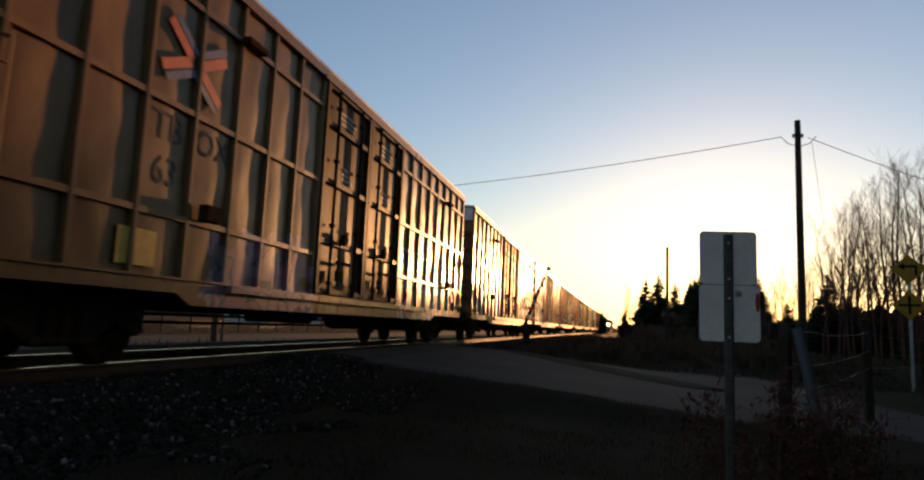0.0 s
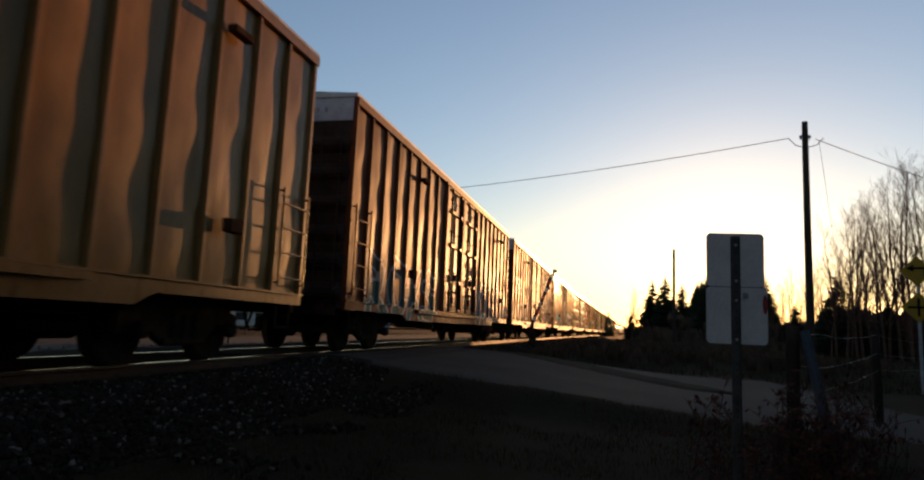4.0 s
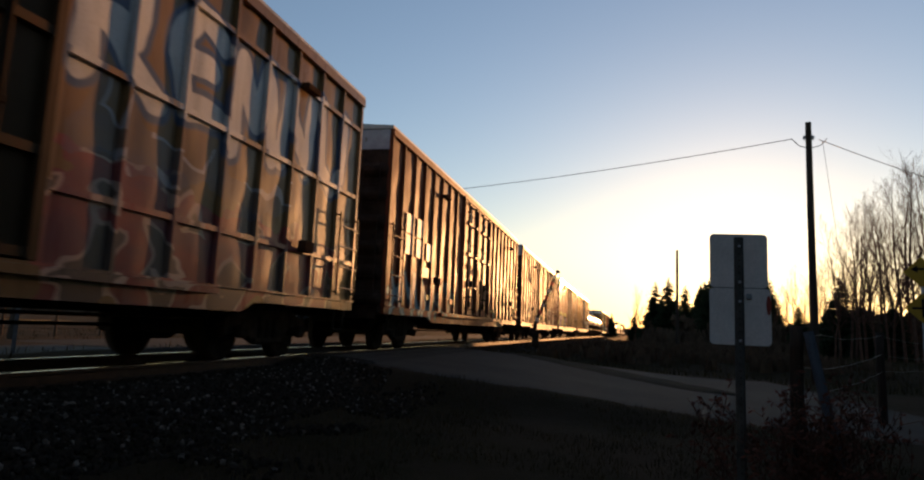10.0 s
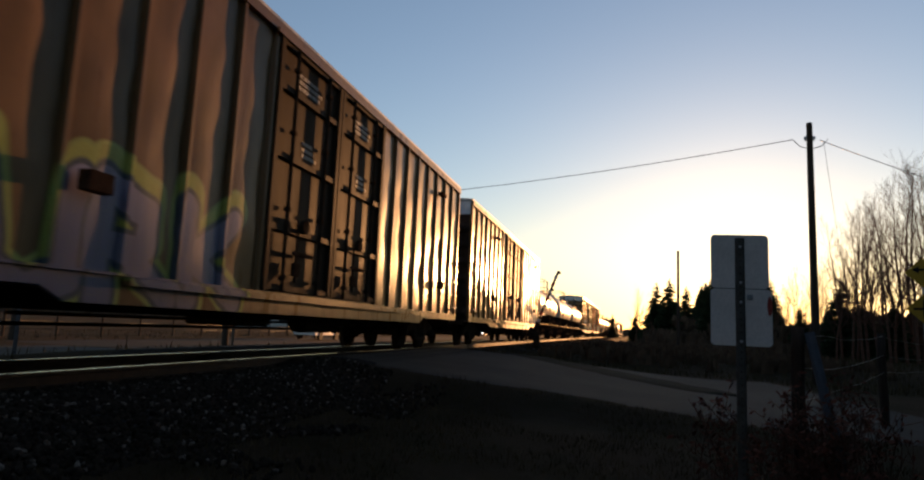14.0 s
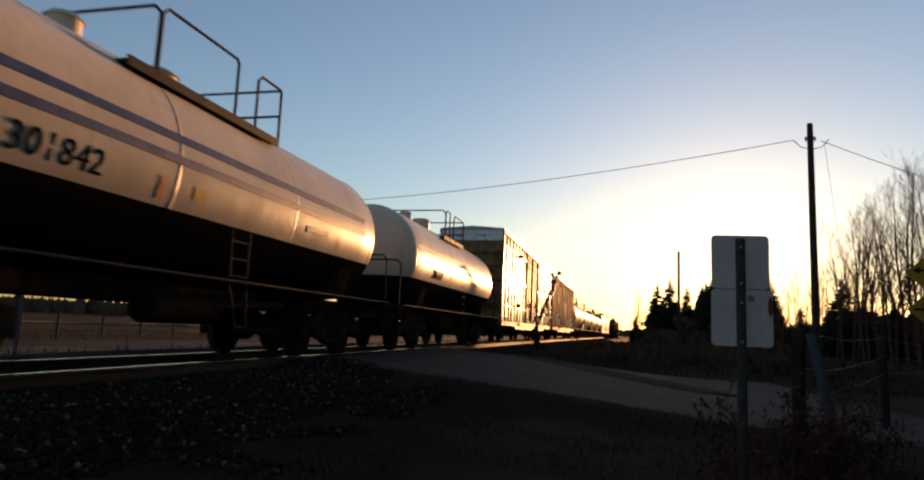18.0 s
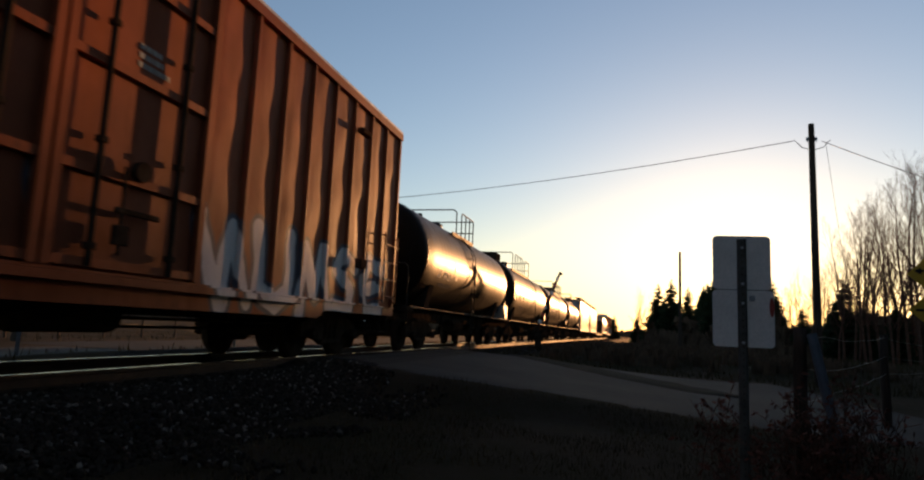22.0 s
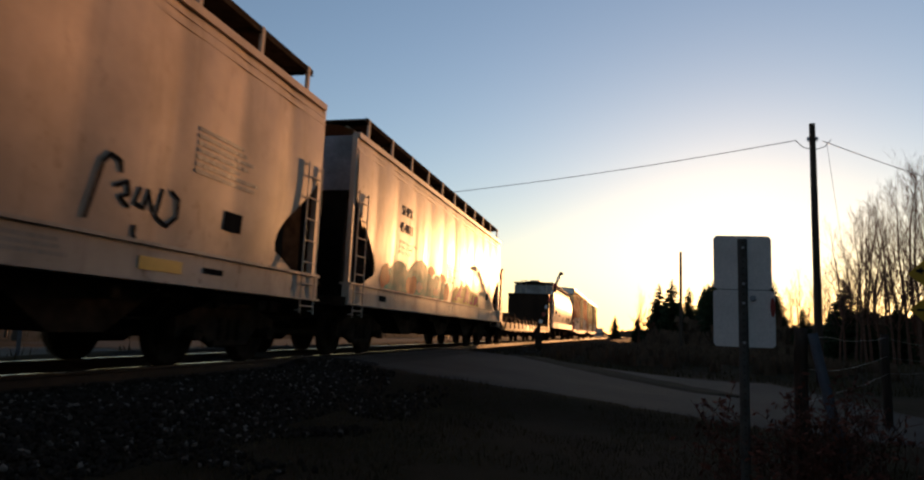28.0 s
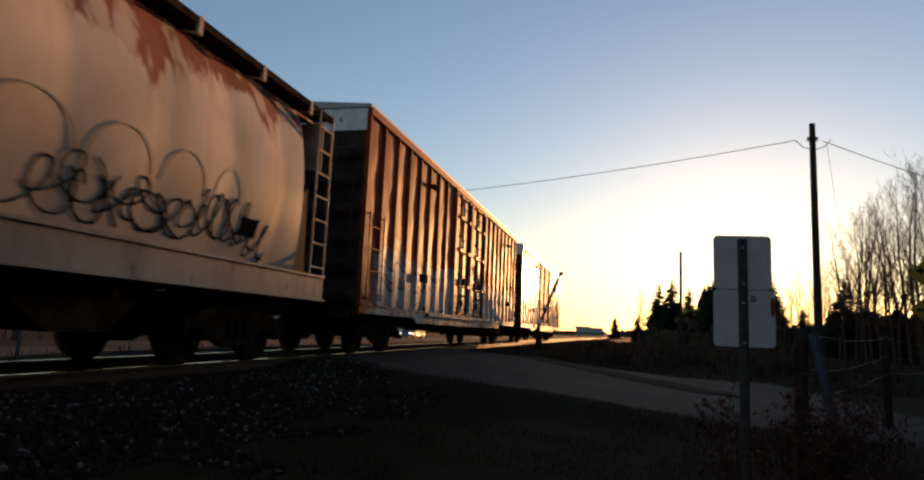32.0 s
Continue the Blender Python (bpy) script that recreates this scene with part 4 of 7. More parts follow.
    for sd in (1, -1):
        part("side_sill", cached("hopper_sill" + key, lambda: Shape().box(1.36, 1.5, -hl, hl, 1.0, 1.36)), SILLW, car, "", None if sd > 0 else pose(0, 0, 0, 0, 0, 180))
        for z0, z1, x1 in ((1.362, 1.4, 1.54), (.975, .998, 1.56)):
            part("sill_flange", cached("hopper_flange%s%.2f" % (key, z0), lambda z0=z0, z1=z1, x1=x1: Shape().box(1.3, x1, -hl, hl, z0, z1)), SILLW, car, "", None if sd > 0 else pose(0, 0, 0, 0, 0, 180))
        for sg in (-1, 1):
            yy = sg * (hl - .1)
            if round_side:
                continue
            part("end_post", cached("hopper_post%s%d" % (key, sg), lambda yy=yy: Shape().box(1.36, 1.46, yy - .05, yy + .05, 1.0, ze + .02)), paint, car, "", None if sd > 0 else pose(0, 0, 0, 0, 0, 180))
            part("side_ladder", cached("hopper_ladder%s%d" % (key, sg), lambda yy=yy, sg=sg: ladder(1.53, yy - sg * .3, .75, 3.2 if not round_side else ze, .46, 7)), SILLW, car, "", None if sd > 0 else pose(0, 0, 0, 0, 0, 180))
    for sg in (-1, 1):
        for x0, x1 in ((-.06, .06), (1.2, 1.24), (-1.24, -1.2)):
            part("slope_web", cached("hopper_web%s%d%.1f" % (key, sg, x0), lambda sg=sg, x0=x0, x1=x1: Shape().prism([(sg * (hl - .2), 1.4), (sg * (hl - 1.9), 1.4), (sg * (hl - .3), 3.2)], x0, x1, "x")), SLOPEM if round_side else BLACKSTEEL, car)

    wz = .14 if round_side else .42

    def walkway():
        s = Shape()
        ye = hl - .55 if not round_side else hl + .15
        for sd in (-1, 1):
            s.box(*sorted((sd * .75, sd * 1.4)), -ye, ye, ze + wz, ze + wz + .04)
            s.box(*sorted((sd * 1.38, sd * 1.42)), -ye, ye, ze + wz - .04, ze + wz + .06)
            for i in range(11):
                y = -ye + .3 + (2 * ye - .6) * i / 10
                s.box(*sorted((sd * .8, sd * 1.38)), y - .03, y + .03, ze + wz - .06, ze + wz)
        for y in (-ye + .13, ye - .13):
            s.box(-1.4, 1.4, y - .15, y + .15, ze + wz, ze + wz + .04)
        return s
    for sd in (-1, 1):
        for i in range(11):
            y = (hl - .7) * (i / 5 - 1)
            part("walk_post", cached("walk_post%s%d" % (key, sd), lambda sd=sd: Shape().box(*sorted((sd * 1.38, sd * 1.43)), -.035, .035, ze - .02, ze + wz + .07).tube((sd * 1.36, 0, ze + .02), (sd * .9, 0, ze + wz - .03), .016, None, 6)), SILLW, car, "pale painted post", pose(0, y, 0))
    part("roof_walk", cached("hopper_walk" + key, walkway), BLACKSTEEL, car)
    for i in range(4):
        y = -hl * .72 + hl * 1.44 * i / 3
        part("hatch", cached("hatch", lambda: Shape().box(-.35, .35, -1.4, 1.4, 0, .14, None, .03)), paint, car, "", pose(0, y, ze + .27))
    for sg in (-1, 1):
        if round_side:
            part("corner_ladder", cached("corner_ladder%s%d" % (key, sg), lambda sg=sg: ladder(1.42, sg * (hl - .1), 1.0, ze + .16, .5, 8, .02)), SILLW, car)
            part("end_cage", cached("end_cage%s%d" % (key, sg), lambda sg=sg: Shape().path([(-.9, sg * (hl + .1), 1.1), (-.9, sg * (hl + .1), ze + .02), (-.9, sg * (hl - .2), ze + .3), (-.5, sg * (hl - .2), ze + .3), (-.5, sg * (hl + .1), ze + .02), (-.5, sg * (hl + .1), 1.1)], .025).path([(1.0, sg * (hl + .1), 1.1), (1.0, sg * (hl + .1), ze + .14)], .025)), SILLW, car)
        part("end_sill", cached("hopper_end%s%d" % (key, sg), lambda sg=sg: Shape().box(-1.45, 1.45, *sorted((sg * (hl - .25), sg * (hl + .1))), .95, 1.12).box(-.5, .5, *sorted((sg * (hl - 1.5), sg * (hl - .1))), .7, 1.0)), BLACKSTEEL, car)
        coupler(car, sg * (hl + .05), sg)
        truck_parts(car, sg * (hl - 1.75))
    underframe(car, hl)

    def skin(a, b):
        return xs(b) + pillow(a, b)
    SIDES[car.name] = skin
    for t, y, z, h, mt in texts:
        part("lettering", worded(t, h, y, z, skin), mt, car)
    for y0, y1, z0, z1, mt in marks:
        z = (z0 + z1) / 2
        part("decal", laid(Shape().box(0, .004, y0, y1, z0, z1), skin, .004) if z > 1.4 else Shape().box(1.5, 1.508, y0, y1, z0, z1), mt, car)
    for y0, y1, z0, z1, rows, mt in prints:
        z = (z0 + z1) / 2
        bars = bars_x(0 if z > 1.4 else 1.5, y0, y1, z0, z1, rows)
        part("small_print", laid(bars, skin, .004) if z > 1.4 else bars, mt, car, kind="stuff")
    return car


SIDES = {}


def pillow(y, z):
    """How far a hopper's side sheet swells out between its upright seams."""
    return .012 * noise.noise((y * .7, z * .9, 5)) + .018 * abs(math.sin(y * math.pi / 1.32)) ** .7


def laid(shape, surf, out):
    """Lays a flat shape onto a curved side, x = surf(y, z)."""
    x0 = min(v[0] for v in shape.v)
    shape.v = [(surf(b, c) + out + min(.004, a - x0), b, c) for a, b, c in shape.v]
    return shape


def scrawl(car, pts, r, mt, out=.006):
    """A sprayed line: a thin ribbon along a bent path on the side."""
    s = Shape()
    for (a, b), (c, d) in zip(pts, pts[1:]):
        ln = math.hypot(c - a, d - b) or 1
        py, pz = -(d - b) / ln * r, (c - a) / ln * r
        n = max(1, int(ln / .12))
        for i in range(n):
            u, v = i / n - (.06 if i == 0 else 0), (i + 1) / n + (.06 if i == n - 1 else 0)
            e, f, g, h = a + (c - a) * u, b + (d - b) * u, a + (c - a) * v, b + (d - b) * v
            s.prism([(e + py, f + pz), (g + py, h + pz), (g - py, h - pz), (e - py, f - pz)], 0, .003, "x")
    part("sprayed_line", laid(s, SIDES[car.name], out), mt, car, kind="stuff")


def flat_car(s_ld, length, label):
    hl = length / 2
    car = thing("flat_car", label, "flat car", pose(XC, s_ld + hl, 0), "freight wagons of the train")
    MOVERS.append((car, s_ld + hl))
    paint = FLATM
    part("deck", Shape().box(-1.36, 1.36, -hl, hl, .86, .98), paint, car)
    for x in (1.36, -1.46):
        part("side_sill", Shape().box(x, x + .1, -hl, hl, .64, .985), paint, car)
    for i in range(34):
        y = -hl + .7 + (2 * hl - 1.4) * i / 33
        part("deck_plank", cached("deck_plank", lambda: Shape().box(-1.34, 1.34, -.19, .19, .98, 1.03, None, .008)), TIE, car, "", pose(0, y, 0))
    for sg in (-1, 1):
        y = sg * (hl - .3)
        part("bulkhead", Shape().box(-1.36, 1.36, y - .05, y + .05, .98, 3.2, None, .01), paint, car, "rust-brown steel end wall")
        for x in (-1.42, -.7, 0, .7, 1.34):
            part("bulkhead_post", Shape().prism([(y - sg * .06, .98), (y + sg * .42, .98), (y + sg * .2, 3.22), (y - sg * .06, 3.22)], x, x + .08, "x"), paint, car)
        part("top_rail", Shape().box(-1.44, 1.44, y - .1, y + .12, 3.2, 3.28, None, .01), paint, car)
        for z in (1.35, 1.85, 2.35, 2.85):
            part("rung", Shape().tube((1.46, y - .02, z), (1.46, y + sg * .34, z), .016, None, 6), SILLW, car)
        part("corner_ladder", ladder_y(1.2, sg * (hl + .02), sg, .7, 3.1), SILLW, car)
        coupler(car, sg * (hl + .05), sg)
        truck_parts(car, sg * (hl - 1.8))
    stake = Shape().box(1.38, 1.48, -.04, .04, .95, 1.2, None, .01).box(1.4, 1.5, -.09, .09, .75, .97, None, .01)
    me = stake.mesh("stake")
    for i in range(14):
        y = -hl + 1.1 + (2 * hl - 2.2) * i / 13
        for sd in (0, 180):
            part("stake", me, paint, car, "", pose(0, y, 0, 0, 0, sd))
    rng = random.Random(8)
    for y, w, h in ((-5.2, 1.6, .36), (-3.9, .5, .5), (-2.4, 2.2, .26), (-.6, .5, .45), (.4, 1.9, .24), (2.4, .5, .42), (3.2, 1.6, .24), (4.6, .4, .4), (5.4, 1.2, .2)):
        part("load_bearer", Shape().prism([(y - w / 2, 1.03), (y + w / 2, 1.03), (y + w / 2, 1.03 + h * .85), (y + w * .1, 1.03 + h * .8), (y - w * .3, 1.03 + h), (y - w / 2, 1.03 + h)], -1.2, 1.2, "x"), BLACKSTEEL, car)
    underframe(car, hl)
    part("lettering", bars_x(1.465, -2.4, -.6, .7, .92, 1, .22, .9), GREYP, car)
    part("small_print", bars_x(1.465, .2, 1.6, .68, .92, 3, .06), GREYP, car)
    part("decal", Shape().box(1.462, 1.468, 3.2, 3.6, .72, .82), YELLOWP, car)
    return car
# ENDM: grime plus the shade between wagons, both put into one dark colour
ENDM = plain("grimy_shaded_end_paint", (0.045, 0.03, 0.022), .75, 0, .4, 3, .2, spec=.06)
ENDB = plain("dusty_beige_end", (0.19, 0.115, 0.055), .7, 0, .35, 3, .2, spec=.04)
# slope sheets and webs: shade of the end recess put into a near-black colour
SLOPEM = plain("shaded_slope_sheet", (0.03, 0.03, 0.032), .75, 0, .35, 2, .2, spec=.04)
# end panels and caps: pale hopper paint greyed, with its shade in the colour
ENDGREY = plain("shaded_grey_end", (0.22, 0.22, 0.225), .7, 0, .3, 2, .2, spec=.04)
ROOFM = plain("boxcar_roof_metal", (0.30, 0.29, 0.28), 0.5, 0.4, 0.3, 2, 0.2)
BANDM = plain("band_white", (0.62, 0.63, 0.64), 0.55, 0, 0.15, 3)
BANDG = plain("band_grey", (0.34, 0.35, 0.37), 0.55, 0, 0.15, 3)
RAILW = plain("walkway_steel", (0.028, 0.024, 0.02), 0.7, 0.0, 0.4, 5, spec=.1)
SILLW = car_paint("white_sill_paint", (0.5, 0.5, 0.5), (), 0.7, 0.6, 0.02)
FLATM = car_paint("flat_brown", (0.028, 0.021, 0.018), (), 0.7, 0.6, 0.02)

WHITE, BLACK, TEAL, CYAN = (0.72, 0.72, 0.70), (0.02, 0.02, 0.02), (0.05, 0.30, 0.27), (0.18, 0.42, 0.50)
PINK, GREEN, RED, LILAC, SILVER, BLUE, YELL = (0.55, 0.20, 0.32), (0.12, 0.36, 0.10), (0.45, 0.06, 0.04), (0.45, 0.42, 0.55), (0.55, 0.56, 0.57), (0.08, 0.18, 0.42), (0.62, 0.45, 0.08)
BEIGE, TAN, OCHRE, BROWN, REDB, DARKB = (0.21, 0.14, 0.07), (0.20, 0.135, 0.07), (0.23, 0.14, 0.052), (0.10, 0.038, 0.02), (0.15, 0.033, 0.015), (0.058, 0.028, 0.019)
LOGO = [(-.52, .35, -.06, .02, .13, REDP), (-.42, .44, .02, .12, .09, BLUEP), (-.6, -.24, -.06, .0, .13, REDP), (-.52, -.36, .0, -.12, .1, BLUEP),
        (.06, .12, .6, .4, .1, BLUEP), (.1, .0, .62, .26, .13, REDP), (.1, -.04, .54, -.36, .13, REDP), (.02, -.16, .46, -.46, .09, BLUEP)]


def logo(y, z):
    return [(a + y, b + z, c + y, d + z, w, m) for a, b, c, d, w, m in LOGO]


def mark(first, number, y0, z=3.05, mt=DARKP, h=.34):
    """Reporting mark and number, two letters to a panel."""
    out = []
    for i in range(0, len(first), 2):
        out.append((first[i:i + 2], y0 + (i // 2) * .884, z, h, mt))
    for i in range(0, len(number), 2):
        out.append((number[i:i + 2], y0 + (i // 2) * .884, z - .52, h, mt))
    return out


MOVERS, WHEELS = [], ([], [])
K = 20.6


def build_train():
    s0 = 3.3
    P = car_paint
    sooty = P("sooty_door_paint", (0.050, 0.041, 0.034), [], .7, .6, .015)
    brown_door = P("brown_door_paint", (0.075, 0.055, 0.037), [], .6, .6, .03)
    MAUVE, PALE = (0.17, 0.05, 0.12), (0.55, 0.56, 0.56)
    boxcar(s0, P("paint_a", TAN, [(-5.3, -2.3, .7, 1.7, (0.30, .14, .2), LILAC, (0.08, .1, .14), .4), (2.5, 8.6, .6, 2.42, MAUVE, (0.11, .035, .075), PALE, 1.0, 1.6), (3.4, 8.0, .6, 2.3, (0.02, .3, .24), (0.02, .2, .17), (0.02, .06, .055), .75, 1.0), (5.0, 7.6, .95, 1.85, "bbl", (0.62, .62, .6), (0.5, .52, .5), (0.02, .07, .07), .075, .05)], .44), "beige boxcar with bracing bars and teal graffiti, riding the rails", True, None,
           mark("TBOX", "63", -6.25, 2.72, PRINTD) + [("ca", 4.3, 3.3, .3, GREYP), ("r", 5.2, 3.25, .3, GREYP)], [(-6.9, -6.3, 1.1, 1.5, YELLOWP), (6.1, 6.25, .95, 1.45, WHITEP), (8.0, 8.4, 1.3, 1.6, YELLOWP)], logo(-5.9, 3.66), ENDB, brown_door)
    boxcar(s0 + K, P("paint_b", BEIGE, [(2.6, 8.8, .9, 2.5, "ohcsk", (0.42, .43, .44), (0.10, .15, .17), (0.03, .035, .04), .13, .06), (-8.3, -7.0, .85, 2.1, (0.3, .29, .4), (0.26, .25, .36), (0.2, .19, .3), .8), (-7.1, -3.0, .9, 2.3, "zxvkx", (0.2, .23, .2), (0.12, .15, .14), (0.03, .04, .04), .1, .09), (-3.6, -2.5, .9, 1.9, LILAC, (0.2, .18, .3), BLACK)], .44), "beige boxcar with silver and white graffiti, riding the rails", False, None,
           mark("TBOX", "8", -7.12, 2.72, PRINTD) + [("P", 5.0, 3.6, .28, GREYP), ("ca", 5.8, 3.5, .28, GREYP)], [], logo(-6.35, 3.75), ENDB, sooty)
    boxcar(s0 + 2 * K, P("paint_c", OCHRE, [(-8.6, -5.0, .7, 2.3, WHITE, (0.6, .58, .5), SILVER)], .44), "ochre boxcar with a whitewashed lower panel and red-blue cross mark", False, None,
           mark("TBOX", "", -7.04, 2.7, PRINTD) + mark("", "643720", -7.8, 2.76, WHITEP, .22), [(-8.05, -7.55, 2.08, 2.4, DARKP), (-7.17, -6.67, 2.08, 2.4, DARKP), (-6.28, -5.78, 2.08, 2.4, DARKP), (-7.4, -6.8, 1.05, 1.45, YELLOWP)], logo(-6.6, 3.93), ENDB, sooty)
    boxcar(s0 + 3 * K, P("paint_d", (0.15, 0.05, 0.026), [(2.7, 8.7, .95, 2.45, "uovsom", (0.075, .05, .045), (0.05, .045, .05), (0.7, .72, .72), .13, .05), (-8, -2.6, 1.0, 2.3, "hoxs", (0.09, .04, .03), (0.03, .14, .13), (0.6, .6, .6), .14, .045)], .72, .5, .06), "rust-brown boxcar with white outlined graffiti", False, BANDG, [], [], [])
    boxcar(s0 + 4 * K, P("paint_e", (0.19, 0.062, 0.034), [(-6.9, -3.4, 1.0, 2.05, "uhm", (0.2, .075, .08), (0.12, .11, .05), (0.6, .58, .58), .12, .05), (2.4, 7.8, .8, 2.9, (0.085, .06, .11), (0.05, .06, .07), (0.34, .36, .2), .15, 1.5), (3.4, 5.8, 2.9, 4.6, (0.12, .16, .2), (0.13, .04, .02), (0.42, .5, .55), .0, 1.5)], .72, .5, .06), "red-brown boxcar with white reporting marks and pink graffiti", False, BANDG,
           mark("TBOX", "889329", -7.95, 3.1, WHITEP, .36), [(-8.65, -8.2, .98, 1.38, YELLOWP), (-6.9, -6.55, 1.02, 1.12, YELLOWP), (3.6, 4.3, 1.08, 1.24, YELLOWP), (6.15, 6.6, 1.06, 1.18, YELLOWP), (-4.1, -3.9, 1.0, 1.12, YELLOWP)], [])
    boxcar(s0 + 5 * K, P("paint_f", OCHRE, [(-7.9, -2.6, 1.0, 2.15, "lkoh", (0.10, .40, .42), (0.05, .26, .30), (0.02, .05, .055), .15, .06), (2.6, 8.2, 1.0, 2.6, "zohvk", (0.64, .64, .63), (0.46, .5, .5), (0.04, .05, .055), .125, .06)], .44), "ochre boxcar with large white and teal graffiti", False, None,
           [("R", 3.6, 4.0, .34, DARKP), ("ca", 4.5, 3.75, .34, DARKP), ("P", 5.35, 3.6, .34, DARKP), ("oo", 5.6, 3.5, .3, DARKP)] + mark("TBOX", "66", -7.5, 3.2, GREYP), [(-2.6, -2.45, 1.2, 1.6, YELLOWP), (5.9, 6.5, .9, 1.0, YELLOWP), (8.0, 8.5, 1.0, 1.25, YELLOWP)], logo(-6.5, 4.0), ENDB, sooty)
    boxcar(s0 + 6 * K, P("paint_g", TAN, [(-7.8, -2.5, 1.0, 2.1, "oskh", (0.22, .04, .07), (0.12, .03, .04), (0.12, .34, .10), .15, .05), (2.4, 8.6, .6, 2.0, (0.25, .05, .05), (0.04, .05, .08), (0.4, .28, .24), .6, 1.1), (2.6, 6.6, 2.0, 2.7, (0.10, .11, .16), TAN, (0.36, .34, .36), .0, 1.6), (2.7, 9.1, 3.15, 4.6, "hcmzu", (0.58, .58, .58), (0.5, .5, .5), (0.05, .08, .15), .16, .08)], .44), "beige boxcar with bracing bars, cross mark and green graffiti", True, None,
           mark("", "689459", -8.15, 2.76, DARKP, .3), [(-8.0, -7.4, 1.1, 1.5, YELLOWP)], logo(-6.9, 3.68), ENDB, brown_door)
    boxcar(s0 + 7 * K, P("paint_h", (0.20, 0.062, 0.034), [(-8.8, -5.2, 1.0, 2.2, "xvz", (0.42, .5, .5), (0.3, .4, .42), (0.05, .07, .08), .075, .05), (-5.2, -2.6, 1.1, 2.2, "kv", (0.2, .26, .26), (0.12, .16, .16), (0.05, .05, .05), .07, .05), (3.6, 8.8, .7, 2.4, (0.045, .06, .03), (0.06, .05, .02), (0.16, .2, .12), .7, 1.4)], .72, .5, .06), "red boxcar with pale blue graffiti along its lower side", False, BANDG,
           mark("TBOX", "8894", -7.75, 3.1, DARKP, .3), [(-8.05, -7.45, 2.86, 3.34, WHITEP), (-7.17, -6.57, 2.86, 3.34, WHITEP), (-8.05, -7.45, 2.34, 2.82, WHITEP), (-7.17, -6.57, 2.34, 2.82, WHITEP), (-6.27, -5.68, 2.34, 2.82, WHITEP), (-6.8, -6.0, 1.85, 2.15, ORANGEP), (-6.1, -5.75, 1.3, 1.45, YELLOWP),
            (8.2, 8.66, 1.66, 2.04, WHITEP), (8.23, 8.63, 1.69, 2.01, BLACKSTEEL), (8.27, 8.6, 1.9, 1.97, GREYP), (8.27, 8.6, 1.74, 1.78, GREYP), (8.24, 8.68, 1.36, 1.6, YELLOWP), (8.1, 8.6, 1.04, 1.2, YELLOWP), (-3.6, -3.0, 1.3, 1.45, ORANGEP), (2.9, 3.5, 1.25, 1.33, YELLOWP)], [])
    boxcar(s0 + 8 * K, P("paint_i", (0.085, 0.04, 0.026), [(2.7, 7.4, 1.0, 2.35, "ochb", (0.075, .045, .035), (0.06, .04, .035), (0.4, .37, .34), .13, .045), (-7.5, -6, 1.2, 2.6, (0.3, .28, .26), DARKB, DARKB)], .72, .5, .06), "dark brown boxcar with faded white graffiti", False, BANDG, [("62", -6.38, 2.24, .3, WHITEP), ("3", -7.15, 2.21, .32, WHITEP)], [(-6.6, -6.15, 2.86, 2.9, GREYP), (-6.6, -6.15, 2.55, 2.59, GREYP), (-6.35, -6.2, 1.2, 1.6, YELLOWP), (-8.7, -8.4, 2.2, 2.4, WHITEP)], [])
    boxcar(s0 + 9 * K, P("paint_j", (0.16, 0.108, 0.056), [(-9.0, -2.5, 1.0, 2.35, "mcuhk", (0.36, .4, .1), (0.3, .36, .08), (0.3, .36, .1), .24, .04), (-9.0, -2.5, 1.0, 2.2, "mcuhk", (0.27, .255, .38), (0.13, .13, .22), (0.05, .06, .1), .16, .06)], .44), "olive-beige boxcar with lilac graffiti", False, BANDM, [], [], [], None, sooty)
    boxcar(s0 + 10 * K, P("paint_k", OCHRE, [(3.6, 9.0, 1.0, 2.4, "osmz", (0.66, .66, .65), (0.3, .45, .45), (0.03, .05, .05), .15, .07)], .44), "ochre boxcar with dark lettering and white graffiti", False, None,
           [("R", 7.5, 4.2, .5, DARKP)], [], [], None, sooty)
    for who, rows in ((7, ((8.05, 8.65, 2.1, 2.5, 4),)), (8, ((-8.3, -7.9, 2.0, 2.5, 3), (-7.5, -7.0, 1.5, 2.3, 4)))):
        for y0, y1, z0, z1, k in rows:
            part("small_print", bars_x(1.438, y0, y1, z0, z1, k, .12, .5), GREYP, MOVERS[who][0])
    part_rows = [(6.7, 8.9, 3.35, 3.75), (6.9, 8.4, 2.9, 3.25)]
    last = MOVERS[-1][0]
    for y0, y1, z0, z1 in part_rows:
        part("small_print", bars_x(1.45, y0, y1, z0, z1, 2, .12), DARKP, last)
    # white and black tank cars
    white = tank_paint("tank_white", (0.66, 0.58, 0.48), (0.010, .010, .010), 1.86)
    cream = tank_paint("tank_cream", (0.62, 0.54, 0.42), (0.011, .010, .010), 1.87)
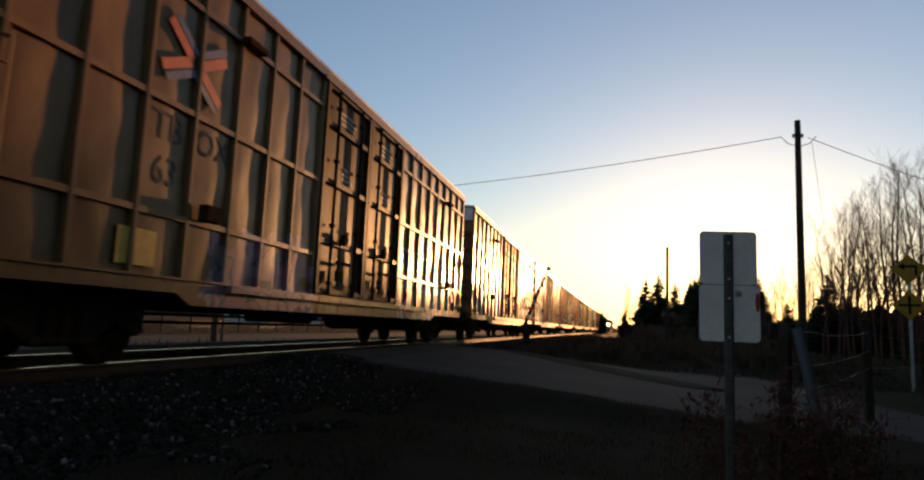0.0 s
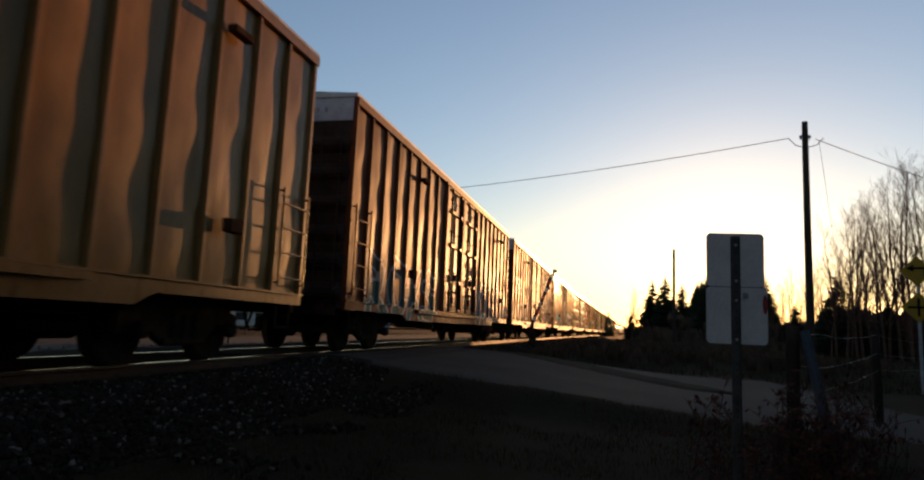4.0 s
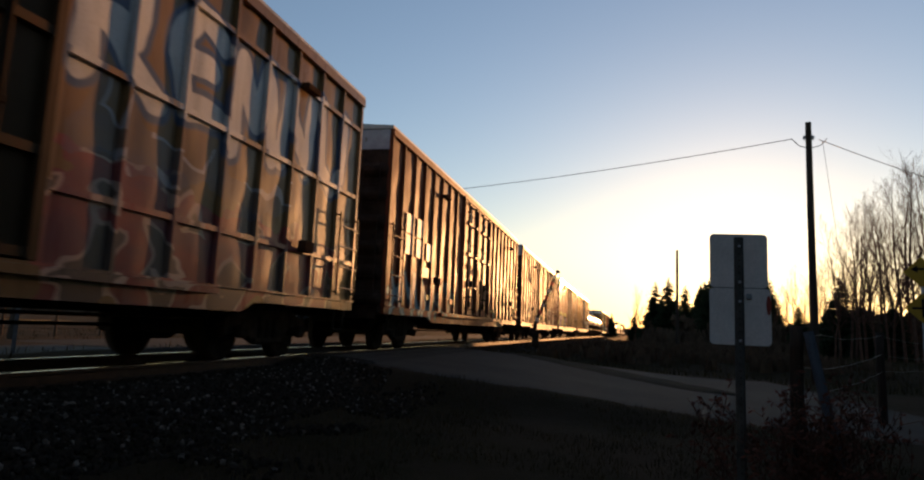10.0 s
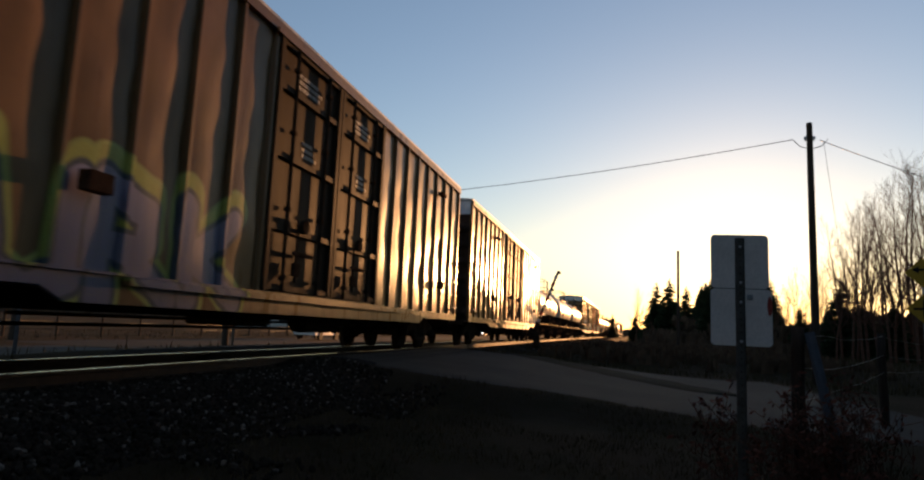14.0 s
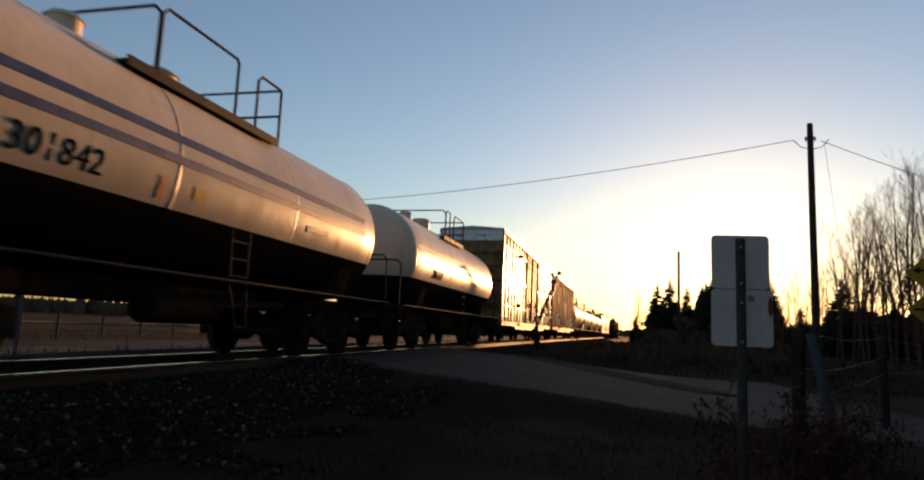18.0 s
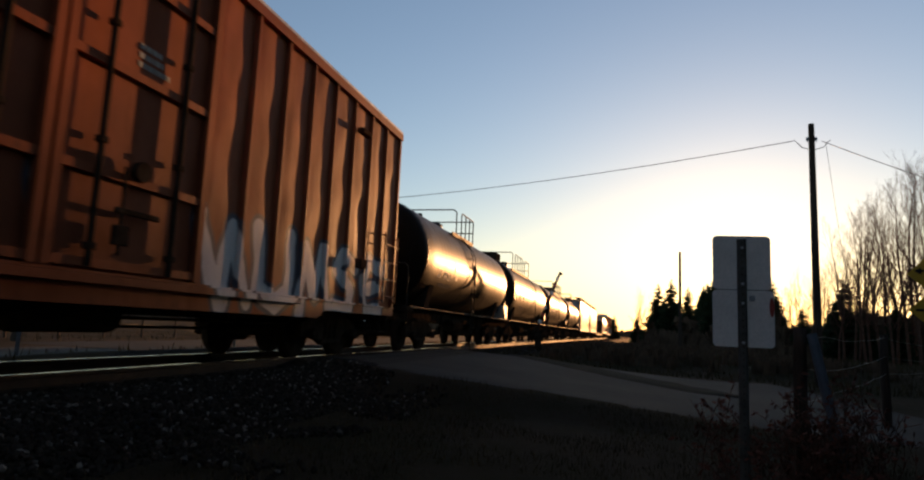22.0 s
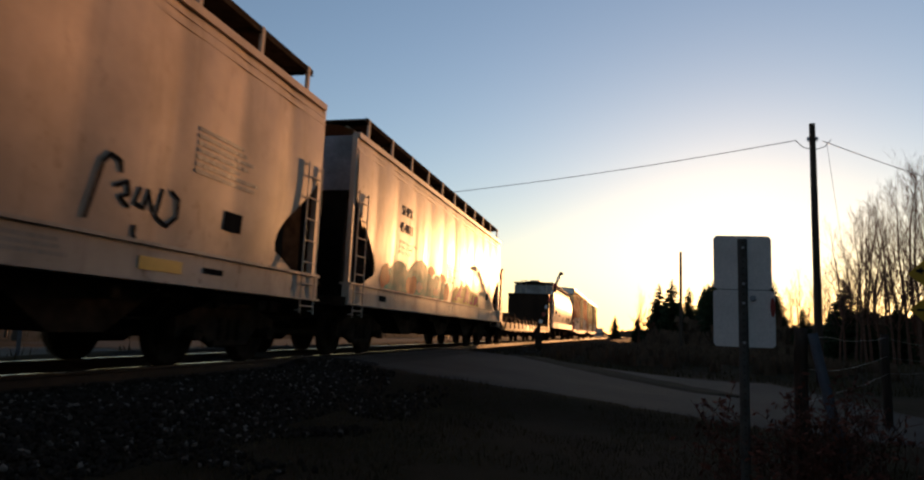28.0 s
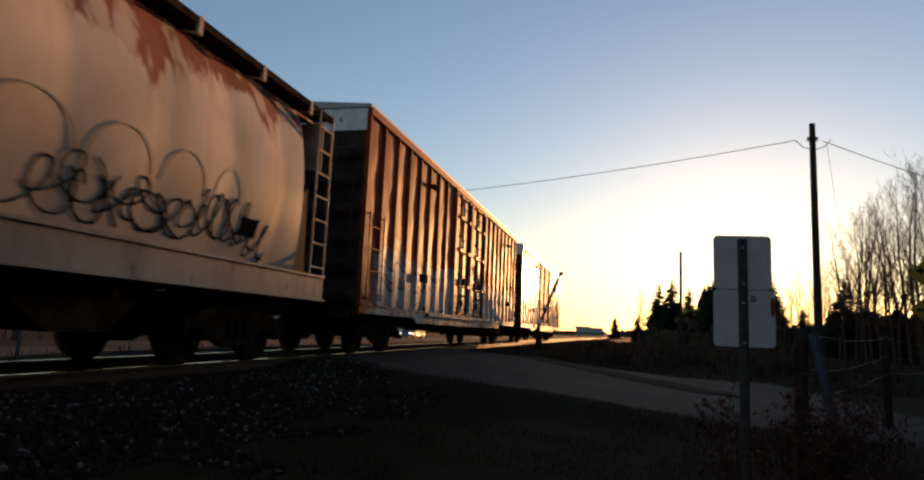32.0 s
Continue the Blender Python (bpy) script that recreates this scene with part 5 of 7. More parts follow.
    tank_car(229.9, 10.9, white, "white tank car with a black belly and top platform", hoop=-1.18, plat=(-1.75, 1.2), rails=((-1.15, .45), (1.0, 1.2)), domes=((-.2, .28, .2), (-1.8, .2, .25)), lad_y=0.0, texts=[("TLX", -3.3, 2.2, .28, DARKP), ("24432", -2.05, 2.14, .24, DARKP)],
             marks=[(-2.76, -2.67, 2.05, 2.45, ORANGEP), (-.85, -.8, 2.1, 2.4, ORANGEP), (3.1, 3.6, 1.95, 2.2, YELLOWP), (2.6, 2.95, 1.92, 2.1, DARKP), (2.2, 2.5, 2.5, 2.62, LILACP), (1.6, 2.0, 2.6, 2.75, LILACP)])
    c = MOVERS[-1][0]
    part("small_print", bars_x(1.30, -3.6, -2.0, 1.72, 1.82, 2, .07), GREYP, c)
    for k in range(9):
        z = 2.12 + .055 * k
        x = math.sqrt(1.37 ** 2 - (z - 2.42) ** 2) + .004
        part("small_print", Shape().box(x - .006, x + .002, 3.95, 4.95 - .5 * (k == 8), z, z + (.012 if k in (0, 7) else .024)), GREYP, c)
    for k in range(3):
        part("decal", Shape().box(1.362, 1.372, 4.38 + .2 * k, 4.5 + .2 * k, 2.26, 2.4), GREYP, c)
    SIDES[c.name] = lambda a, b: math.sqrt(max(.01, 1.37 ** 2 - (b - 2.42) ** 2))
    rng = random.Random(9)
    for k in range(9):
        y0, z0 = .95 + .13 * k, 2.95 - .055 * k + rng.uniform(-.08, .08)
        scrawl(c, [(y0 + .12 * math.cos(.7 * i + k), z0 + .15 * math.sin(.62 * i + 2 * k)) for i in range(9)], .014, LILACP)
    part("air_reservoir", Shape().tube((1.02, 5.2, 1.36), (1.02, 6.0, 1.36), .19, None, 20), BLACKSTEEL, c)
    for off, lbl, txt, kw in ((243.2, 11.2, "301842", dict(hoop=-1.45, plat=(-1.9, 1.45), rails=((-1.42, .21), (.75, 1.44)), domes=((-.2, .28, .2), (-1.8, .2, .25)))),
                              (256.4, 11.3, "206369", dict(hoop=-1.29, plat=(-1.4, 1.15), rails=((-1.26, -.74), (-.22, 1.12)), domes=((-.6, .3, .3), (-2.2, .2, .25))))):
        tank_car(off, lbl, cream, "cream tank car with two blue stripes and a black belly", **kw, low_ladder=True, texts=[(txt, -2.9, 2.1, .27, DARKP)],
                 marks=[(-4.9, 4.6, 2.66, 2.76, BLUEP), (-4.9, 4.6, 2.40, 2.50, BLUEP), (-1.5, -1.42, 1.95, 2.2, ORANGEP), (2.1, 2.9, 2.12, 2.22, GREYP), (-.9, -.65, 2.05, 2.2, YELLOWP)])
    ex = [("E", 5.25, 3.2, .36, DARKP), ("XP", 5.98, 3.2, .36, DARKP), ("E", 6.95, 3.2, .36, DARKP), ("R", 7.3, 3.2, .36, DARKP), ("TS", 7.86, 3.2, .36, DARKP)]
    boxcar(269.2, P("paint_l", (0.22, 0.15, 0.075), [(-6.3, -2.3, .6, 1.4, BLUE, (0.1, .25, .42), BLUE, .75), (-5.6, -2.2, 1.2, 2.45, "uohu", (0.66, .66, .62), (0.32, .4, .1), (0.16, .2, .3), .16, .05), (2.4, 8.6, .9, 2.35, "xsosvk", (0.12, .25, .33), (0.07, .16, .24), (0.36, .45, .5), .09, .06)], .44), "beige boxcar with bracing bars, white and blue graffiti", True, None,
           [("TB", -7.12, 2.68, .3, PRINTD), ("OX", -6.25, 2.67, .3, PRINTD), ("6", -8.0, 2.12, .3, PRINTD), ("75", -7.12, 2.12, .3, PRINTD), ("2", -6.25, 2.15, .3, PRINTD)] + ex, [], logo(-5.45, 3.66), ENDB, sooty)
    boxcar(289.8, P("paint_m", (0.24, 0.078, 0.042), [(-6.4, -2.4, 1.0, 2.3, "umvu", (0.5, .49, .48), (0.3, .3, .32), (0.08, .08, .1), .11, .05), (2.5, 9.0, 1.0, 2.2, "vumsc", (0.6, .59, .58), (0.5, .5, .5), (0.07, .08, .1), .14, .07)], .75, .5, .04), "red boxcar with large white graffiti letters along its foot", False, BANDM, [], [], [])
    blackt = tank_paint("tank_black", (0.013, 0.009, 0.0058), (0.008, .006, .005), 1.2, (.34, .5), .045)
    T = "TILX"
    rows = ((310.5, 13.2, "TX", "60729", -4.65, -3.8, dict(plat=(-2, 1), hoop=-1.5, rails=((-.8, 1),), domes=((-.6, .28, .15), (-2.3, .08, .2)), lad_y=-.7)),
            (325.4, 13.0, T, "220181", -4.55, -3.4, dict(plat=(-4.9, .9), hoop=-4.7, rails=((-3.9, -1.5), (-.7, .85)), domes=((-1.6, .22, .3), (-3, .1, .15)), box=(-6.0, -4.9), lad_y=.75)),
            (340.5, 13.1, T, "220093", -4.55, -3.45, dict(plat=(-2.4, 5.1), hoop=-1.5, rails=((-.9, -.1), (.5, 5.0)), domes=((-1.9, .3, .12), (-3.3, .1, .15)), box=(3.3, 4.5), lad_y=-.8)),
            (355.9, 11.4, "TX", "7301", -3.6, -2.6, dict()))
    for off, ln, mk, txt, y1, y2, kw in rows:
        long = mk == T
        if long:
            off, ln, y1, y2 = off - .36, ln + .36, y1 + .18, y2 + .18
            kw = dict(kw, plat=tuple(a + .18 for a in kw["plat"]), hoop=kw["hoop"] + .18, rails=tuple((a + .18, b + .18) for a, b in kw["rails"]),
                      domes=tuple((a + .18, b, c) for a, b, c in kw["domes"]), box=tuple(a + .18 for a in kw["box"]), lad_y=kw["lad_y"] + .18)
        tank_car(off, ln, blackt, "black tank car with white lettering and a top platform", 1.5, 2.57, texts=[(mk, y1, 2.3 if long else 2.15, .25, WHITEP), (txt, y2, 2.3 if long else 2.13, .22, WHITEP)],
                 marks=[(y2 + .7, y2 + .77, 2.3, 2.62, ORANGEP), (2.6, 3.3, 2.35, 2.6, YELLOWP) if long else (y2 + .9, y2 + 1.2, 2.1, 2.25, GREYP), (.9, 1.0, 2.3, 2.6, GREYP)], **kw)
        c = MOVERS[-1][0]
        hl = ln / 2
        part("small_print", bars_x(1.47, y1 - .3, y2 + .5, 1.74, 1.88, 2, .05, .45), PRINTD, c)
        part("placard", Shape().prism([(hl - .55, 1.35), (hl - .3, 1.6), (hl - .55, 1.85), (hl - .8, 1.6)], 1.44, 1.46, "x"), WHITEP, c)
        part("tool_box", Shape().box(.9, 1.4, hl - .1, hl + .4, 1.14, 1.75, None, .03), GALV if off == 310.5 else BLACKSTEEL, c)
        if off < 320:
            part("access_plate", Shape().prism([(-.45 + .18 * math.cos(a), 2.45 + .42 * math.sin(a)) for a in [math.tau * i / 20 for i in range(20)]], 1.51, 1.53, "x"), BLACKSTEEL, c)
        part("rim_mark", Shape().box(1.45, 1.5, -hl + .45, -hl + .55, 2.1, 3.0, None, .01), ORANGEP, c) if long else None
        for k in range(4):
            part("end_stanchion", Shape().tube((1.3, hl + .15 + .14 * k, 1.1), (1.3, hl + .15 + .14 * k, 1.95), .03, None, 6), RUSTSTEEL, c)
    # covered hoppers
    hop = car_paint("hopper_beige", (0.52, 0.47, 0.44), [], .6, .4, .06)
    hop1 = car_paint("hopper_beige_clean", (0.52, 0.47, 0.44), [], .6, .4, .06)
    h1 = hopper_car(369.35, 15.6, hop1, "beige covered hopper with black scrawls and a white sill", False, [("SHPX", -5.2, 3.35, .34, DARKP), ("454809", -5.2, 2.75, .34, DARKP)],
                    [(5.1, 5.5, 1.75, 2.0, DARKP), (3.6, 4.3, 1.1, 1.24, YELLOWP), (4.7, 5.1, 1.15, 1.22, DARKP)], [(4.4, 5.9, 2.3, 2.9, 7, GREYP), (2.0, 2.9, 1.08, 1.28, 3, GREYP), (-6.6, -5.0, 2.1, 2.4, 2, DARKP)])
    for pts in ([(2.9, 1.55), (3.0, 2.1), (3.08, 2.2), (3.22, 2.16), (3.25, 2.05)], [(3.2, 1.9), (3.35, 1.98), (3.4, 1.85), (3.28, 1.8), (3.42, 1.72)], [(3.55, 1.95), (3.5, 1.78), (3.64, 1.75), (3.68, 1.95), (3.78, 1.75)],
                [(3.9, 2.0), (3.85, 1.7), (4.05, 1.62), (4.2, 1.75), (4.18, 1.95), (4.05, 2.02)], [(3.55, 1.55), (3.56, 1.45), (3.6, 1.4)]):
        scrawl(h1, pts, .022, DARKP)
    for k, ch in enumerate(([(0, .1), (.12, .5), (.3, .5), (.34, .15), (.15, .02), (0, .1)], [(0.34, .5), (.08, .48), (.06, .26), (.28, .26), (.06, .24), (.05, .02), (.34, .04)], [(.32, .48), (.08, .42), (.12, .28), (.3, .22), (.26, .04), (.02, .06)], [(.02, .5), (.06, .06), (.28, .04), (.34, .5)])):
        scrawl(h1, [(-3.2 + .5 * k + a * 1.2, 1.75 + b) for a, b in ch], .05, WHITEP, .008)
        scrawl(h1, [(-3.2 + .5 * k + a * 1.2, 1.75 + b) for a, b in ch], .075, GREYP, .005)
    h2 = hopper_car(386.3, 15.6, hop, "beige covered hopper with green and magenta graffiti", False, [("SHPX", -4.6, 3.3, .24, PRINTD), ("454811", -4.6, 2.9, .24, PRINTD)],
               [(5.1, 5.5, 1.75, 2.0, DARKP), (-6.2, -5.8, 1.12, 1.24, DARKP)], [(-.75, .45, 1.95, 2.5, 7, REDP), (-5.0, -3.6, 2.25, 2.6, 3, GREYP), (-.5, .4, 1.08, 1.28, 3, GREYP)])
    # teal and orange cloud, then magenta letters on a yellow-green halo
    def blob(cy, cz, ry, rz, seed, n=26):
        r = random.Random(seed)
        ph = [r.uniform(0, 6.28) for _ in range(3)]
        return [(cy + ry * math.cos(a) * (1 + .12 * math.sin(3 * a + ph[0]) + .09 * math.sin(5 * a + ph[1])), max(1.42, cz + rz * math.sin(a) * (1 + .14 * math.sin(4 * a + ph[2])))) for a in [math.tau * i / n for i in range(n)]]
    for k, (cy, cz, ry, rz, mt) in enumerate(((-1.5, 1.62, 1.0, .42, SPRAYT), (-3.2, 1.75, 1.2, .5, SPRAYT), (-4.9, 1.65, 1.0, .42, SPRAYT), (-.62, 1.62, .28, .3, SPRAYO), (-1.2, 2.02, .3, .13, SPRAYO), (-2.3, 2.12, .3, .12, SPRAYO), (-3.9, 1.6, .4, .25, SPRAYO), (-5.8, 1.7, .3, .25, SPRAYO), (-1.75, 1.6, .22, .1, SPRAYW), (-3.3, 1.62, .25, .12, SPRAYW))):
        spray(h2, blob(cy, cz, ry, rz, 40 + k), mt, .006 + .002 * (k > 2) + .002 * (k > 7))
    spray(h2, [(.15, 1.42), (.2, 1.75), (.6, 1.95), (.85, 1.8), (1.15, 2.18), (1.5, 1.9), (1.75, 1.75), (1.9, 2.1), (2.3, 1.85), (2.7, 1.9), (3.0, 1.75), (3.4, 1.85), (3.85, 1.7), (4.05, 1.42)], SPRAYY, .006)
    for pts in ([(.3, 1.5), (.95, 1.95), (1.1, 2.06), (1.3, 1.98), (1.45, 1.5), (1.15, 1.48), (1.1, 1.62), (.8, 1.6), (.7, 1.47)], [(1.55, 1.46), (1.75, 1.85), (1.9, 2.02), (2.1, 1.88), (2.3, 1.8), (2.35, 1.5), (2.05, 1.45), (2.0, 1.58), (1.8, 1.46)],
                [(2.42, 1.45), (2.48, 1.8), (2.75, 1.86), (2.95, 1.76), (2.8, 1.66), (2.98, 1.6), (2.95, 1.45)], [(3.05, 1.44), (3.1, 1.78), (3.4, 1.7), (3.5, 1.8), (3.72, 1.76), (3.85, 1.45), (3.6, 1.44), (3.5, 1.56), (3.35, 1.44)]):
        spray(h2, pts, SPRAYM, .008)
        spray(h2, [(a * .5 + (pts[0][0] + pts[4][0]) * .25 + .06, .5 * b + .89) for a, b in pts], SPRAYL, .010)
    flat_car(402.6, 18.0, "rust-brown bulkhead flat car loaded with steel bearers")
    h3 = hopper_car(422.4, 16.3, drip_paint("hopper_white", (0.56, 0.49, 0.42), (0.17, 0.035, 0.022)), "off-white rounded hopper with red paint runs and black scribbles", True,
                    [("376038", -5.9, 2.14, .27, DARKP)], [(-3.4, -2.6, 1.9, 2.08, RUSTSTEEL), (.1, .6, 1.55, 1.95, PRINTD), (1.3, 1.38, 2.1, 2.7, YELLOWP), (5.7, 6.1, 1.75, 2.0, DARKP)], [(-6.3, -5.5, 2.42, 2.66, 1, GREYP), (-6.3, -5.3, 1.62, 1.86, 3, GREYP)])
    rng = random.Random(21)
    for k in range(13):
        y0, z0 = 2.3 + .3 * k, rng.uniform(1.72, 1.95)
        ry, rz, ph = rng.uniform(.1, .22), rng.uniform(.16, .3), rng.uniform(0, 6)
        pts = [(y0 + .028 * i + ry * math.cos(ph + .55 * i), max(1.5, z0 + rz * math.sin(ph * 1.3 + .47 * i))) for i in range(22)]
        scrawl(h3, pts, rng.uniform(.008, .014), DARKP)
    for y, w in ((1.2, .9), (2.3, 1.0), (3.4, .9), (4.4, .8), (5.3, .6)):
        scrawl(h3, [(y + w * .5 * math.cos(a), 2.12 + .42 * math.sin(a)) for a in [math.pi * i / 14 for i in range(15)]], .010, GREYP)
    boxcar(440.5, P("paint_n", (0.30, 0.068, 0.03), [(-8.6, 9.2, .6, 2.3, (0.5, .5, .5), (0.4, .4, .4), (0.25, .24, .24), .75, 1.2), (-8.2, -2.5, 1.0, 2.2, "shcom", (0.58, .58, .57), (0.4, .4, .42), (0.08, .08, .1), .12, .05)], .75, .5, .04), "red boxcar with silver graffiti over its lower half", False, BANDM, [], [], [])
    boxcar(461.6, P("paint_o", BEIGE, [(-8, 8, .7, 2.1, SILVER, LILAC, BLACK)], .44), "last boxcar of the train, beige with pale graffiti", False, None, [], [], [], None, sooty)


SPRAYT = plain("teal_spray", (0.015, 0.24, 0.2), .6, 0, .25, 2, spec=.05)
SPRAYO = plain("orange_spray", (0.42, 0.12, 0.06), .6, 0, .25, 2, spec=.05)
SPRAYW = plain("pale_spray", (0.42, 0.36, 0.28), .6, 0, .25, 2, spec=.05)
SPRAYY = plain("yellow_green_spray", (0.33, 0.34, 0.04), .6, 0, .4, 1.5, second=(0.36, 0.33, 0.12), spec=.05)
SPRAYM = plain("magenta_spray", (0.20, 0.010, 0.06), .6, 0, .25, 2, spec=.05)
SPRAYL = plain("pink_spray", (0.25, 0.02, 0.085), .6, 0, .3, 3, spec=.05)


def spray(car, pts, mt, out):
    """A sprayed film that lies on the bulging side sheet."""
    bm = bmesh.new()
    bm.faces.new([bm.verts.new((0, a, b)) for a, b in pts])
    bmesh.ops.triangulate(bm, faces=bm.faces[:])
    for k in range(30):
        for co, no in (((0, 0, 1.38 + .081 * k), (0, 0, 1)), ((0, -7 + .475 * k, 0), (0, 1, 0))):
            bmesh.ops.bisect_plane(bm, geom=bm.verts[:] + bm.edges[:] + bm.faces[:], plane_co=co, plane_no=no)
    for v in bm.verts:
        y, z = v.co.y, v.co.z
        v.co.x = 1.34 + .14 * math.sin(math.pi * min(1, .15 + .62 * (z - 1.38) / 2.92)) + pillow(y, z) + out
    me = bpy.data.meshes.new("sprayed_shape")
    bm.to_mesh(me)
    bm.free()
    part("sprayed_shape", me, mt, car)


def drip_paint(name, col, red):
    """Pale hopper paint with red runs that fall from the roof edge to uneven depths."""
    m, n, l, b = base_mat(name, 0.5, 0, 0.03)
    co = n.new("ShaderNodeTexCoord").outputs["Object"]
    sx = n.new("ShaderNodeSeparateXYZ")
    l.new(co, sx.inputs[0])
    z = sx.outputs[2]
    streak = noise_node(n, l, co, 2.2, 6, 0.65, (1, 1.6, 0.18))
    c = mixc(n, l, ramp(n, l, noise_node(n, l, co, .9, 5), .35, .68), tuple(.8 * x for x in col), tuple(1.1 * x for x in col))
    c = mixc(n, l, ramp(n, l, streak, .52, .75, 0, .4), c, tuple(.45 * x for x in col))
    wide, fine = noise_node(n, l, co, .55, 2, .5, (1, 1, .05)), noise_node(n, l, co, 3.2, 3, .6, (1, 1, .06))
    depth = math2(n, l, "ADD", ramp(n, l, wide, .36, .62, 3.75, 2.7), ramp(n, l, fine, .3, .7, .3, -.3))
    on = math2(n, l, "MULTIPLY", ramp(n, l, math2(n, l, "SUBTRACT", z, depth), 0, .12), ramp(n, l, fine, .5, .56, 1, .25))
    c = mixc(n, l, math2(n, l, "MULTIPLY", on, .85), c, red)
    l.new(c, b.inputs["Base Color"])
    l.new(ramp(n, l, streak, .35, .75, .4, .6), b.inputs["Roughness"])
    bump(n, l, b, noise_node(n, l, co, 34, 3), .12, .004)
    return m


LILACP = plain("lilac_spray", (0.3, 0.2, 0.42), 0.5, 0, 0.2, 6)


def tank_paint(name, col, low, split, gloss=(.26, .46), shine=.2):
    """Tank paint, pale above and black below a level line, with stains running down."""
    m, n, l, b = base_mat(name, 0.22, 0, 0.28)
    co = n.new("ShaderNodeTexCoord").outputs["Object"]
    sx = n.new("ShaderNodeSeparateXYZ")
    l.new(co, sx.inputs[0])
    z = sx.outputs[2]
    st = noise_node(n, l, co, 2.0, 6, 0.65, (1, 2.2, .2))
    blot = noise_node(n, l, co, 0.8, 5, 0.6)
    c = mixc(n, l, ramp(n, l, blot, .35, .68), tuple(x * .85 for x in col), tuple(min(1, x * 1.1) for x in col))
    c = mixc(n, l, ramp(n, l, st, .55, .75, 0, .55), c, tuple(x * .5 for x in col[:2]) + (col[2] * .35,))
    c = mixc(n, l, math2(n, l, "LESS_THAN", z, split), c, low)
    l.new(c, b.inputs["Base Color"])
    l.new(ramp(n, l, st, .35, .75, *gloss), b.inputs["Roughness"])
    bump(n, l, b, noise_node(n, l, co, 3, 3), 0.12, 0.02)
    lowf = math2(n, l, "LESS_THAN", z, split)
    l.new(math2(n, l, "SUBTRACT", shine, math2(n, l, "MULTIPLY", lowf, shine)), b.inputs["Specular IOR Level"])
    l.new(math2(n, l, "ADD", ramp(n, l, st, .35, .75, *gloss), math2(n, l, "MULTIPLY", lowf, .4)), b.inputs["Roughness"])
    return m


# ---- beside the line ----
def build_sign():
    z0, z1, zm = .57, 1.42, .995
    s = thing("road_sign", "two blank grey sign backs on a perforated steel post", "road sign", pose(.93, 5.42, 0))

    def plate(w, h):
        out = []
        for cx, cz, a0 in ((1, 1, 0), (-1, 1, 90), (-1, -1, 180), (1, -1, 270)):
            for i in range(6):
                a = radians(a0 + 18 * i)
                out.append((cx * (w / 2 - .035) + .035 * math.cos(a), cz * (h / 2 - .035) + .035 * math.sin(a)))
        return Shape().prism(out, -.002, .002)
    top = part("upper_plate", plate(.43, .42), ALU, s, "grey aluminium back", pose(.0, 0, 1.2175, 0, 0, 4))
    low = part("lower_plate", plate(.452, .437), ALU, s, "grey aluminium back", pose(.008, 0.004, .784, 0, 0, 4))
    sh = Shape()
    sh.prism([(-.035, -.012), (-.018, -.03), (.018, -.03), (.035, -.012), (.035, -.006), (.015, -.024), (-.015, -.024), (-.035, -.006)], -1.0, 1.40, "z")
    post = part("post", sh, POSTM, s, "", pose(.0, 0, 0))
    hole = cached("post_hole", lambda: Shape().tube((0, -.0325, 0), (0, -.030, 0), .006, None, 8))
    for i in range(46):
        part("hole", hole, BLACKSTEEL, post, "", pose(0, 0, 1.37 - .05 * i))
    bolt = cached("bolt", lambda: Shape().tube((0, -.03, 0), (0, -.045, 0), .011, None, 6))
    for z in (1.33, 1.05, .9, .6):
        part("bolt", bolt, GALV, s, "", pose(0, 0, z))
    part("clip", Shape().box(.05, .09, -.02, -.003, .92, .96, None, .004), GALV, s)
    st = Shape()
    st.prism([(.215 + .018 * math.cos(a), .875 + .075 * math.sin(a)) for a in [math.tau * i / 20 for i in range(20)]], -.008, -.004)
    part("sticker", st, REDP, s, "red oval sticker", pose(.0, 0.0, 0, 0, 0, 4))


